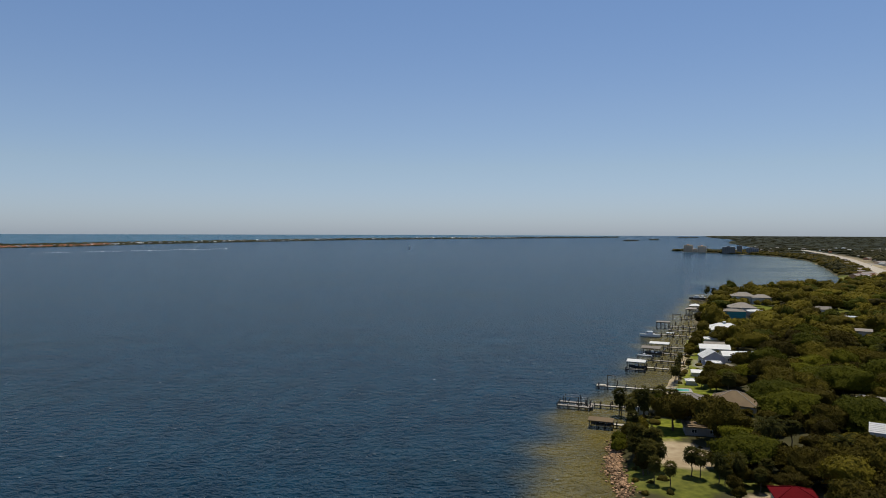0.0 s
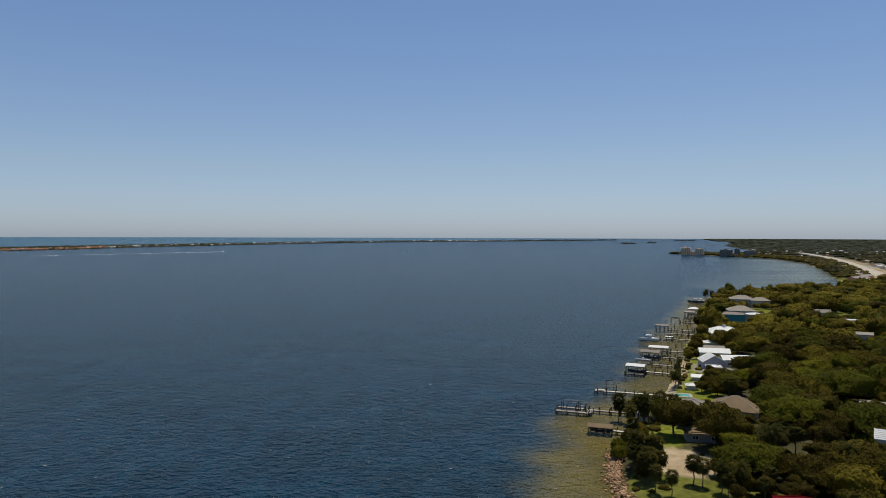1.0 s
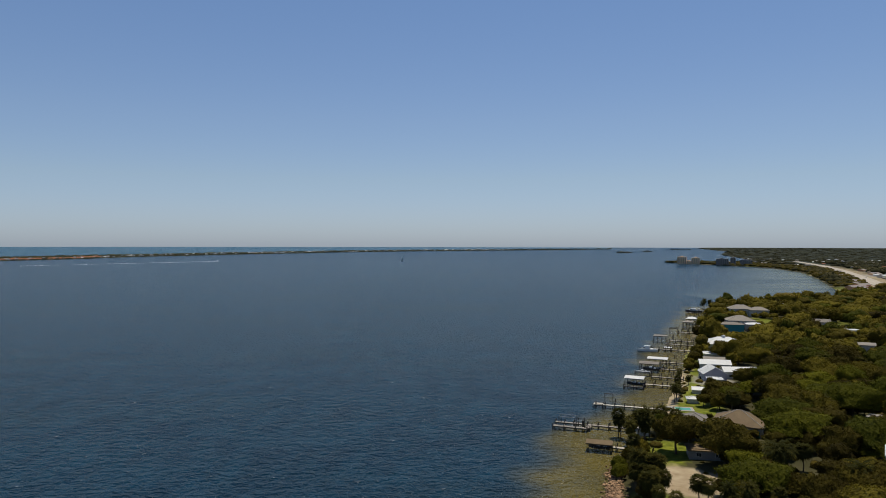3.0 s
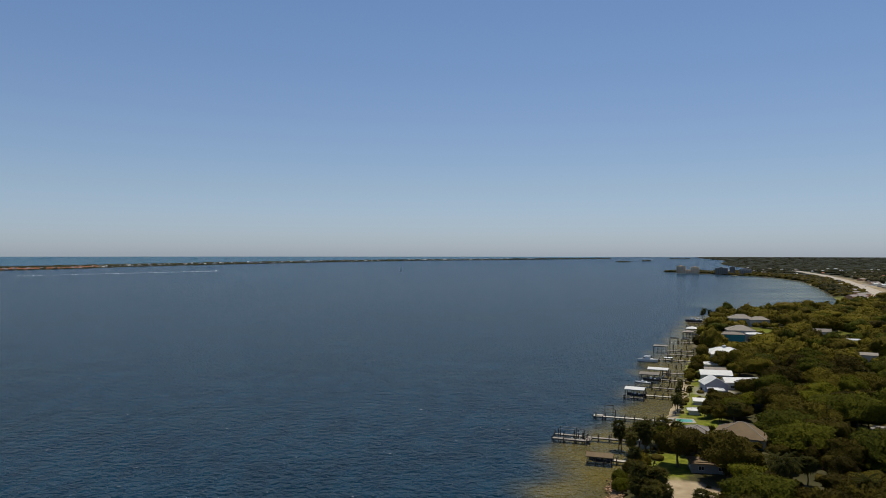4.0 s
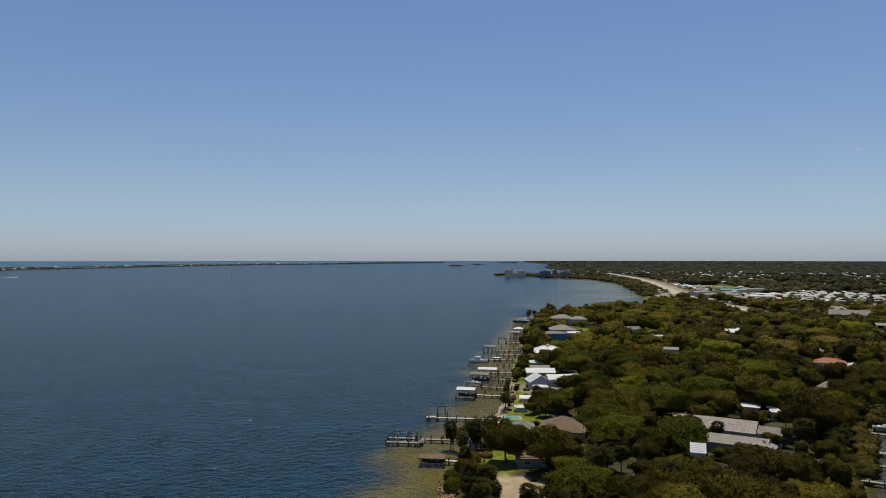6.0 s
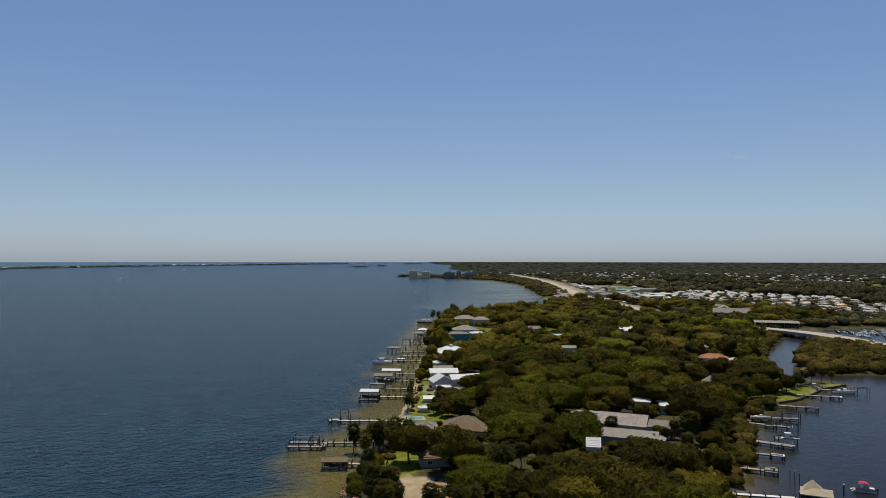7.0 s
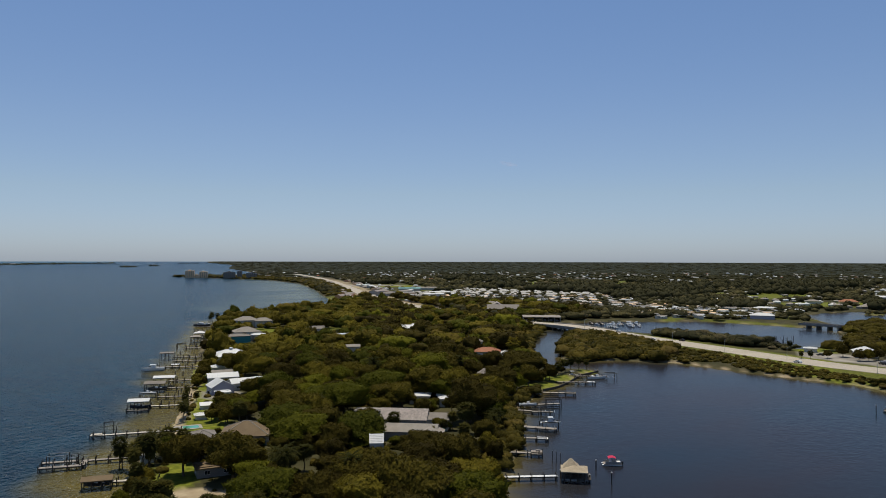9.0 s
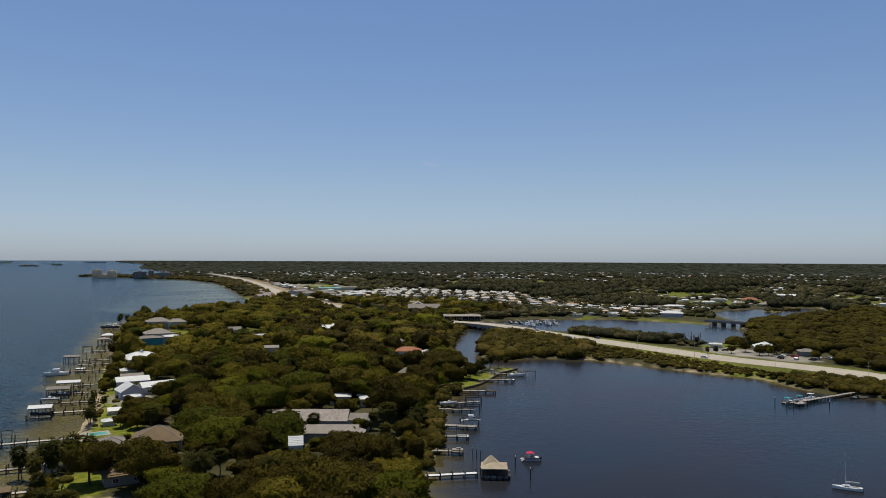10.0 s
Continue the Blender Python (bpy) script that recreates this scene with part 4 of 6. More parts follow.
# the mainland woods out to the horizon, thinner where the wobble leaves clearings
g = np.random.default_rng(12)
rows = []
for r0, r1, step, scale in ((780, 1250, 15, 1.0), (1250, 2000, 21.0, 1.3), (2000, 3000, 25.0, 1.35), (3000, 4900, 42.0, 2.1)):
    x, y = np.meshgrid(np.arange(300, r1, step), np.arange(-200, r1, step))
    x, y = x.ravel() + g.uniform(-0.48, 0.48, x.size) * step, y.ravel() + g.uniform(-0.48, 0.48, y.size) * step
    r, az = np.hypot(x, y), np.degrees(np.arctan2(x, y))
    ok = (r >= r0) & (r < r1) & (az > 17) & (az < 84)
    x, y, r = x[ok], y[ok], r[ok]
    wood = wobble(x * 0.8, y, 46) + 0.7 * wobble(x + 400, y * 0.7, 21) + 0.5 * wobble(x, y, 160)
    dark = (((x - 1010) / 190) ** 2 + ((y - 800) / 150) ** 2 < 1) | (((x - 1560) / 210) ** 2 + ((y - 730) / 110) ** 2 < 1) | ((wobble(x + 130, y, 75) > 0.62) & (r > 900) & (r < 2600))  # tall dark stands behind and among the homes
    ok = (shore(x, y) > 5) & (edge_distance(ROADLINE, x, y, False) > 38) & ~inside(PARK, x, y) & ~inside(EAST, x, y) & (dark | (wood > -0.22 + g.uniform(-0.4, 0.4, x.size)) | (r > 3000))
    ok &= room_for(x, y) > 5
    for a, b, c, w, dk in zip(x[ok], y[ok], r[ok], wood[ok], dark[ok]):
        s = scale * g.uniform(0.75, 1.25) * (1.3 if dk else 1.0)
        up = s * (0.75 if c > 2000 else 0.95) * (1.25 if w > 1.0 else 1.0) * (1.35 if dk else 1) * (0.16 if c > 3000 else 0.6 if c > 2000 else 1)
        s *= 1.4 if c > 2000 else 1.0
        # Tints darken and even out past 2200 m: haze put into the colour.
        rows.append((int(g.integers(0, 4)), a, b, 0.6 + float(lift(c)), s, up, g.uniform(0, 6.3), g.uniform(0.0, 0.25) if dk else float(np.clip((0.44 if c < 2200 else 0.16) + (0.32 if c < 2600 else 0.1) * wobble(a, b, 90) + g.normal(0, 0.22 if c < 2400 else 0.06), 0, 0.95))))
stuff("mainland_woods", FARTREE, rows, HAZE_WOOD, "flat wooded suburb stretching to the horizon", "woods", smooth=True)

rows = []
for poly, step, h in ((BARRIER, 30, 0.55), (ISLETS[0], 22, 0.6), (ISLETS[1], 22, 0.6), (ISLETS[2], 30, 0.5)):
    xs, ys = [p[0] for p in poly], [p[1] for p in poly]
    x, y = np.meshgrid(np.arange(min(xs), max(xs), step), np.arange(min(ys), max(ys), step))
    x, y = x.ravel() + g.uniform(-9, 9, x.size), y.ravel() + g.uniform(-9, 9, y.size)
    ok = inside(poly, x, y) & (np.arctan2(x, y) > -0.66)
    for a, b in zip(x[ok], y[ok]):
        c = math.hypot(a, b)
        rows.append((int(g.integers(0, 4)), a, b, 0.2 + float(lift(c)), 1.9 * g.uniform(0.7, 1.2), h * g.uniform(0.7, 1.5), g.uniform(0, 6.3), g.uniform(0, 0.6)))
stuff("barrier_island_woods", FARTREE, rows, HAZE_WOOD, "low dark line of trees on the far barrier island", "woods", smooth=True)
belt = fill(MEDIUM, [(520, 915), (560, 905), (600, 985), (730, 1245), (880, 1545), (960, 1800), (960, 1950), (850, 1930), (850, 1794), (792, 1544), (657, 1222)], 13.5, 5.0, 8.5, near_shore=1, off_road=21, seed=13)
belt += fill(MEDIUM, [(735, 2380), (900, 2420), (1000, 2250), (940, 1950), (860, 1930), (830, 2040), (795, 2190)], 16, 5, 8, near_shore=3, seed=14, thin=0.25)
stuff("bayside_trees", MEDIUM, belt, MANGROVE, "green shrub belt between bay and coast road", "shrubs", smooth=True)

# ------------------------------------------------------------------ trees that stand out by the shore
for kind, x, y, size, turn in ((4, 52.5, 163, 0.70, 0.3), (4, 60, 170.5, 0.92, 1.1), (4, 61.6, 169, 0.88, 2.0), (5, 64.5, 165, 0.85, 0.5), (4, 65, 162.5, 0.70, 2.9), (5, 68.5, 164, 0.9, 4.0), (4, 49.5, 165, 0.75, 5.0),
                               (0, 48.8, 172, 0.55, 0.4), (2, 51.5, 177, 0.66, 1.9), (0, 50.5, 182, 0.72, 2.2), (2, 53.5, 185.5, 0.70, 3.1), (3, 47.5, 191, 0.42, 3.3), (3, 49.0, 196.5, 0.45, 4.3), (1, 53.5, 193, 0.58, 0.9), (1, 53.5, 200, 0.55, 5.3), (2, 57.2, 206.5, 0.50, 5.3),
                               (4, 55, 205, 0.85, 1.2), (5, 59, 222, 0.9, 0.7), (4, 61, 228, 1.0, 2.6), (4, 63.5, 229, 1.1, 3.6), (5, 58.5, 231, 0.95, 4.6), (4, 66, 227, 0.9, 0.2), (2, 68.5, 210.5, 1.15, 1.3), (1, 74.5, 227, 0.75, 2.2), (2, 77, 222, 0.75, 4.4),
                               (1, 79.5, 209, 0.95, 0.4), (0, 83, 205, 0.9, 2.4), (4, 70, 233, 0.9, 1.0), (4, 72.5, 236, 1.0, 2.0), (5, 68, 236.5, 0.9, 3.0), (4, 76, 233, 0.95, 4.0),
                               (0, 114, 303, 0.45, 0.3), (1, 109, 287, 0.5, 1.3), (2, 97.8, 268, 0.5, 0.7), (0, 100.5, 262, 0.6, 2.9), (2, 104, 279, 0.55, 2.3), (0, 101, 270, 0.5, 3.3), (1, 112, 296, 0.42, 4.3), (1, 119, 343, 0.55, 1.8), (2, 127, 358, 0.7, 2.8), (0, 131, 366, 0.75, 3.8), (1, 137, 380, 0.75, 4.8), (2, 122, 350, 0.55, 0.1),
                               (4, 101, 305, 0.7, 1.2), (0, 66, 160, 0.42, 0.5), (1, 69.5, 165, 0.55, 1.5), (2, 73.5, 163, 0.5, 2.5), (0, 65, 154.5, 0.36, 3.5), (4, 107, 309, 0.5, 3.2), (4, 93, 283, 0.75, 5.2),
                               (1, 245, 250, 0.6, 1.0), (2, 251, 253, 0.62, 2.0), (0, 258, 257, 0.5, 3.0), (4, 76, 166, 0.75, 0.7), (4, 72, 160, 0.7, 1.7), (1, 82, 172, 0.8, 2.7), (0, 88, 166, 0.85, 3.7), (2, 80, 161, 0.6, 4.7), (0, 133, 313, 0.45, 1.0), (4, 51, 176, 0.85, 0.3), (4, 52.5, 180.5, 0.95, 1.3), (4, 49.8, 171.5, 0.75, 2.3), (4, 53.5, 184, 0.85, 3.3), (4, 53.5, 174, 0.8, 4.3), (1, 74, 172, 0.8, 0.3), (0, 70, 170, 0.65, 1.4), (2, 78, 177, 0.9, 2.4), (1, 68, 176, 0.5, 4.4), (0, 145, 199.5, 0.48, 0.2), (4, 138, 212, 1.0, 1.2), (1, 152, 206, 0.55, 2.2), (2, 130.5, 214, 0.72, 3.2), (0, 127, 221, 0.8, 4.2), (0, 262, 259, 0.45, 0.4), (1, 269, 263, 0.5, 1.4), (2, 277, 264, 0.42, 2.4), (5, 106, 318, 0.6, 1.0), (4, 109, 326, 0.6, 2.0), (5, 95, 286, 0.75, 1.0), (4, 92, 280, 0.8, 2.0), (5, 90, 276, 0.85, 0.2),
                               (5, 250, 676, 1.0, 1.0), (5, 254, 682, 1.15, 2.0), (4, 260, 684, 1.0, 3.0), (4, 138, 214, 0.75, 1.0), (4, 152, 203, 0.62, 2.0), (4, 158, 206, 0.8, 2.7),
                               (4, 268, 259, 0.8, 0.1), (4, 273, 262, 0.85, 1.1), (5, 279, 265, 0.85, 2.1), (4, 284, 267, 0.8, 3.1), (4, 289, 268, 0.85, 4.1), (5, 294, 267, 0.8, 5.1), (4, 299, 266, 0.7, 0.6),
                               (4, 425, 212, 0.7, 1.0), (4, 428, 208, 0.75, 2.0), (4, 466, 238, 0.8, 2.5), (4, 462, 194, 0.7, 0.5), (0, 459, 203, 0.8, 1.5), (1, 460, 184, 0.7, 2.5), (2, 463, 178, 0.6, 3.5), (0, 476, 184, 0.9, 4.5), (1, 455, 160, 0.6, 0.5), (2, 446, 206, 0.5, 2.5), (0, 452, 186, 0.75, 0.5), (1, 449, 190, 0.7, 0.5)):
    tree(kind, x, y, size * 0.85, turn, tall=1.3 if x < 58 else 1.15, group="shore trees")
clump = np.random.default_rng(71)
for k in range(13):
    u, w = clump.random(), clump.random()
    x, y = (46.5 + 7.5 * u, 167 + 20 * w + 2 * u) if k < 8 else (57.5 + 8 * u, 222 + 12 * w)
    tree(4 if clump.random() < 0.8 else 5, x, y, clump.uniform(0.65, 0.85), clump.uniform(0, 6.3), tall=clump.uniform(1.2, 1.7), group="shore trees")
garden = fill(SHRUB, [(40, 158), (52, 158), (58, 200), (72, 232), (90, 268), (104, 306), (150, 420), (130, 382), (100, 308), (82, 270), (62, 236), (48, 203), (42, 180)], 4.4, 0.7, 2.0, near_shore=1.5, thin=0.45, keep_open=False, foot=0, seed=15, base=3.6)
garden += fill(SHRUB, [(60, 160), (120, 150), (150, 200), (170, 260), (100, 250), (70, 215)], 6.5, 0.8, 2.4, thin=0.4, keep_open=False, foot=0, seed=16, base=3.6)
garden += fill(SHRUB, [(144, 162), (172, 186), (212, 222), (240, 240), (238, 246), (206, 228), (168, 194), (140, 168)], 3.2, 1.5, 4.2, near_shore=-0.5, thin=0.1, keep_open=False, foot=0, seed=17, base=3.6)
garden += fill(SHRUB, [(92, 280), (112, 330), (150, 420), (168, 420), (130, 340), (106, 285)], 6.0, 0.8, 2.0, thin=0.35, keep_open=False, foot=0, seed=18, base=3.6)
stuff("garden_shrubs", SHRUB, garden, MANGROVE, "low garden hedges and shrubs along the shore", "shrubs", smooth=True)

tiny = fill(SHRUB, [(866, 342), (892, 316), (906, 322), (884, 350)], 4.5, 2.0, 3.6, near_shore=-99, keep_open=False, foot=-0.9, seed=23, base=3.6)
stuff("mangrove_islet", SHRUB, tiny, MANGROVE, "tiny mangrove islet in the upper river", "shrubs", smooth=True)

# low dark wall that holds the river lawn
sea_wall = tagged(new("sea_wall"), "low dark sea wall round a river lawn", "wall", kind="structure")
edge_line = [(240, 241), (252, 242.6), (268, 249.5), (284, 257.6), (302, 260.6), (305.5, 264)]
for (x0, y0), (x1, y1) in zip(edge_line, edge_line[1:]):
    q = math.hypot(x1 - x0, y1 - y0)
    panel = part("wall_panel", boxed(-0.15, q + 0.15, -0.2, 0.2, -1.5, 1.05), PILE, sea_wall)
    panel.matrix_basis = pose(x0, y0, 0, 0, 0, math.degrees(math.atan2(y1 - y0, x1 - x0)))

# tan rocks along the point
rocks = np.random.default_rng(21)
v, f = ICO[1]
ROCKS = [(v * (1 + rocks.uniform(-0.42, 0.32, (len(v), 1))) * (1, 0.8, 0.7), f) for k in range(4)]
rows = []
for k in range(1900):
    p = rocks.uniform(0, 1)
    i = int(p * 4.999)
    line = [(43, 152), (41, 159), (42, 176), (44.5, 187), (47, 196), (50, 203)]
    u = p * 4.999 - i
    x, y = line[i][0] * (1 - u) + line[i + 1][0] * u + rocks.normal(0.8, 1.15), line[i][1] * (1 - u) + line[i + 1][1] * u
    s = rocks.choice([0.15, 0.22, 0.32, 0.46]) * rocks.uniform(0.8, 1.2)
    rows.append((int(rocks.integers(0, 4)), x, y, max(0.1, min(1.3, 0.4 + 0.35 * (x - line[i][0]))), s, s, rocks.uniform(0, 6), 0.0))
stuff("riprap_rocks", ROCKS, rows, ROCK, "tumbled tan riprap rocks at the waterline", "rocks")

# ------------------------------------------------------------------ coast road and bridges
def road_points(step):
    pts = []
    for (x0, y0), (x1, y1) in zip(ROADLINE, ROADLINE[1:]):
        n = max(1, int(math.hypot(x1 - x0, y1 - y0) / step))
        pts += [(x0 + (x1 - x0) * k / n, y0 + (y1 - y0) * k / n) for k in range(n)]
    pts = np.array(pts + [ROADLINE[-1]], float)
    for _ in range(6):
        pts[1:-1] = (pts[:-2] + 2 * pts[1:-1] + pts[2:]) / 4
    return pts


def road_z(y):
    """The road lies at 2.4 m and rises a little over the channel."""
    return 2.3 + 1.7 * math.exp(-((y - 412) / 55) ** 2) - (0.6 if y > 700 else 0)


def ribbon(name, pts, offs, dz, mat, parent, thick, label=""):
    """A strip of the given offsets across the line, with depth."""
    bm = bmesh.new()
    secs = []
    for k, p in enumerate(pts):
        t = pts[min(k + 1, len(pts) - 1)] - pts[max(k - 1, 0)]
        t /= np.linalg.norm(t)
        a, b = p + np.array([t[1], -t[0]]) * offs[0], p + np.array([t[1], -t[0]]) * offs[1]
        z = road_z(p[1]) + dz
        secs.append([(a[0], a[1], z), (b[0], b[1], z), (b[0], b[1], z - thick), (a[0], a[1], z - thick)])
    return part(name, loft(bm, secs), mat, parent, label)


line = road_points(9.0)
road = tagged(new("road"), "pale four-lane coast road on a low causeway", "road", kind="structure")
ribbon("carriageway", line, (-10.5, 10.5), 0, ROAD, road, 1.2)
near = line[line[:, 1] < 1300]
for off in (-9.6, -0.3, 0.3, 9.6):
    ribbon("lane_line", near, (off - 0.09, off + 0.09), 0.02, LINE, road, 0.015)
for off in (-5.0, 5.0):
    for k in range(2, len(near) - 2, 2):
        if near[k, 1] < 420:
            ribbon("lane_dash", near[k : k + 2] * 1.0, (off - 0.08, off + 0.08), 0.02, LINE, road, 0.015)
bridge = thing("road_bridge", 452, 412, 0, 0, "low concrete road bridge on pile bents over the channel", "bridge")
span = line[(line[:, 1] > 372) & (line[:, 1] < 452)]
local = span - np.array([452, 412])


def ribbon_local(name, offs, dz, thick, mat):
    bm = bmesh.new()
    secs = []
    for k, p in enumerate(span):
        t = span[min(k + 1, len(span) - 1)] - span[max(k - 1, 0)]
        t /= np.linalg.norm(t)
        a, b = local[k] + np.array([t[1], -t[0]]) * offs[0], local[k] + np.array([t[1], -t[0]]) * offs[1]
        z = road_z(p[1]) + dz
        secs.append([(a[0], a[1], z), (b[0], b[1], z), (b[0], b[1], z - thick), (a[0], a[1], z - thick)])
    return part(name, loft(bm, secs), mat, bridge)


ribbon_local("deck", (-11.2, 11.2), -0.03, 1.3, CONCRETE)
ribbon_local("parapet", (-11.4, -11.0), 0.85, 1.5, CONCRETE)
ribbon_local("parapet", (11.0, 11.4), 0.85, 1.5, CONCRETE)
for k in range(1, len(span) - 1, 1):
    t = span[k + 1] - span[k - 1]
    t /= np.linalg.norm(t)
    c = Matrix.Translation((*local[k], 0)) @ Matrix.Rotation(math.atan2(t[1], t[0]) - math.pi / 2, 4, "Z")
    put("bent_cap", "bent_cap", lambda: boxed(-10.6, 10.6, -0.55, 0.55, 1.5, 2.2), CONCRETE, bridge, c)
    for off in (-9, -4.5, 0, 4.5, 9):
        put("bent_pile", "bent_pile", lambda: rod(bmesh.new(), (0, 0, -3), (0, 0, 1.5), 0.35), CONCRETE, bridge, c @ pose(off, 0, 0))
back_bridge = thing("river_bridge", 639, 291, 0, 0, "dark low bridge across the upper river", "bridge")
part("deck", boxed(-5, 5, -20, 20, 3.0, 3.9, bevel=0.08), DARKCLAD, back_bridge)
for s in (-5, 4.75):
    part("parapet", boxed(s, s + 0.25, -20, 20, 3.9, 4.8), DARKCLAD, back_bridge)
for k in (-2, -0.7, 0.7, 2):
    put("pier", "river_pier", lambda: boxed(-4.4, 4.4, -0.5, 0.5, -3, 3.0), DARKCLAD, back_bridge, pose(0, k * 6.4, 0))


def lamp_post():
    bm = rod(bmesh.new(), (0, 0, 0), (0, 0, 9.0), 0.11, 0.07, 6)
    rod(bm, (0, 0, 8.9), (1.8, 0, 9.3), 0.05, 0.04, 5)
    return bm


first = thing("street_lamp", 0, 0, 0, 0, "slim grey street lamp beside the coast road", "street lamp", "street lamps")
part("pole", lamp_post(), STEEL, first)
part("lamp_head", boxed(1.7, 2.4, -0.12, 0.12, 9.22, 9.36, bevel=0.03), STEEL, first)
for n, k in enumerate(range(4, 60, 5)):
    t = line[k + 1] - line[k]
    t /= np.linalg.norm(t)
    at = line[k] + np.array([t[1], -t[0]]) * -11.3
    m = Matrix.LocRotScale((at[0], at[1], road_z(at[1]) - 0.9), Euler((0, 0, math.atan2(-t[0], t[1]))), None)
    if n == 0:
        first.matrix_basis = m
    else:
        copy_thing(first, m)


# ------------------------------------------------------------------ docks
def dock(name, ax, ay, bx, by, label, width=1.5, z=1.25, deck=WOOD, posts_up=1.0, gap=3.4):
    """A pier from the shore a to its end b: deck, two stringers and piles that stand above the deck."""
    length = math.hypot(bx - ax, by - ay)
    turn = math.degrees(math.atan2(by - ay, bx - ax))
    ob = thing(name, ax, ay, 0, turn, label, "dock", "docks")
    part("deck", boxed(0, length, -width / 2, width / 2, z - 0.12, z, bevel=0.02), deck, ob)
    for s in (-width / 2 + 0.1, width / 2 - 0.25):
        part("stringer", boxed(0.1, length - 0.1, s, s + 0.15, z - 0.38, z - 0.125), PILE, ob)
    for k in range(int(length / gap) + 1):
        for s in (-1, 1):
            put("post", f"pile_{posts_up}_{z}", lambda: rod(bmesh.new(), (0, 0, -3), (0, 0, z + posts_up), 0.17, 0.14), PILE, ob, pose(min(k * gap + 0.3, length - 0.2), s * (width / 2 + 0.13), 0))
    return ob


def platform(name, x, y, turn, w, d, label, z=1.25, posts_up=0.8, deck=WOOD):
    ob = thing(name, x, y, 0, turn, label, "dock platform", "dock platforms")
    part("deck", boxed(-w / 2, w / 2, -d / 2, d / 2, z - 0.14, z, bevel=0.02), deck, ob)
    for s in (-d / 2 - 0.05, d / 2 - 0.1):
        part("rim_joist", boxed(-w / 2, w / 2, s, s + 0.15, z - 0.4, z - 0.145), PILE, ob)
    nx, ny = max(1, int(w / 3)), max(1, int(d / 3))
    for i in range(nx + 1):
        for j in range(ny + 1):
            if 0 < i < nx and 0 < j < ny:
                continue
            put("post", f"pile_{posts_up}_{z}", lambda: rod(bmesh.new(), (0, 0, -3), (0, 0, z + posts_up), 0.17, 0.14), PILE, ob, pose(-w / 2 + w * i / nx, (-d / 2 - 0.17 if j == 0 else d / 2 + 0.17) if j in (0, ny) else -d / 2 + d * j / ny, 0))
    return ob


def boat_shelter(name, x, y, turn, w, d, top, roof, label, shape="gable", rise=0.8):
    """A roof on piles over a boat lift, with lift beams under it."""
    ob = thing(name, x, y, 0, turn, label, "boat shelter", "boat shelters")
    if shape == "gable":
        part("roof", gable_roof(w, d, top, rise, over=0.4), roof, ob)
    elif shape == "hip":
        part("roof", hip_roof(w, d, top, rise, over=0.4), roof, ob)
    else:
        part("roof", boxed(-w / 2 - 0.4, w / 2 + 0.4, -d / 2 - 0.4, d / 2 + 0.4, top, top + 0.22, bevel=0.05), roof, ob)
    n = 3
    for i in range(n + 1):
        for s in (-1, 1):
            put("post", f"shelter_post_{top}", lambda: rod(bmesh.new(), (0, 0, -3), (0, 0, top + 0.05), 0.16, 0.13), PILE, ob, pose(-w / 2 + w * i / n, s * d / 2, 0))
    for s in (-1, 1):
        part("top_beam", boxed(-w / 2, w / 2, s * d / 2 - 0.1, s * d / 2 + 0.1, top - 0.3, top - 0.02), PILE, ob)
        part("lift_beam", boxed(s * w / 4 - 0.12, s * w / 4 + 0.12, -d / 2, d / 2, 1.0, 1.25), STEEL, ob)
    return ob


def goalpost(name, x, y, turn, w, top, label):
    ob = thing(name, x, y, 0, turn, label, "boat lift", "boat lifts")
    for s in (-1, 1):
        put("post", f"goal_{top}", lambda: rod(bmesh.new(), (0, 0, -3), (0, 0, top), 0.13, 0.12), PILE, ob, pose(s * w / 2, 0, 0))
    part("crossbeam", boxed(-w / 2 - 0.2, w / 2 + 0.2, -0.12, 0.12, top - 0.25, top), PILE, ob)
    return ob


def lift_frame(name, x, y, turn, w, d, top, label, mat=PILE):
    ob = thing(name, x, y, 0, turn, label, "boat lift", "boat lifts")
    for i in (-1, 1):
        for j in (-1, 1):
            put("post", f"lift_post_{top}_{mat.name}", lambda: rod(bmesh.new(), (0, 0, -3), (0, 0, top), 0.16, 0.14), PILE, ob, pose(i * w / 2, j * d / 2, 0))
    for j in (-1, 1):
        part("lift_beam", boxed(-w / 2, w / 2, j * d / 2 - 0.1, j * d / 2 + 0.1, top - 0.28, top - 0.04), mat, ob)
    for s in (-w / 4, w / 4):
        part("cradle_beam", boxed(s - 0.1, s + 0.1, -d / 2, d / 2, 0.75, 0.95), STEEL, ob)
    return ob


# ------------------------------------------------------------------ boats
def hull(length, beam, depth_, mat_unused=None, sheer=0.35):
    """A planing hull, bow towards +x, open on top with a rolled gunwale and an inner floor."""
    bm = bmesh.new()
    secs = []
    n = 9
    for k in range(n):
        u = k / (n - 1)
        b = beam / 2 * (1.0 if u < 0.45 else math.cos((u - 0.45) / 0.55 * 1.45) ** 0.7)
        x, up = -length / 2 + u * length, depth_ + sheer * u * u
        keel = 0.0 if u < 0.6 else (u - 0.6) ** 2 * 2.2 * depth_
        secs.append([(x, 0, keel), (x, -b * 0.8, keel * 0.7 + depth_ * 0.25), (x, -b, up), (x, -b * 0.86, up + 0.03), (x, -b * 0.8, up - 0.3 * depth_), (x, b * 0.8, up - 0.3 * depth_), (x, b * 0.86, up + 0.03), (x, b, up), (x, b * 0.8, keel * 0.7 + depth_ * 0.25)])
    return loft(bm, secs)


def motor_boat(x, y, z, turn, length, label, paint=GEL, top=None, cabin=False, group="motor boats", name="motor_boat"):
    ob = thing(name, x, y, z, turn, label, "boat", group)
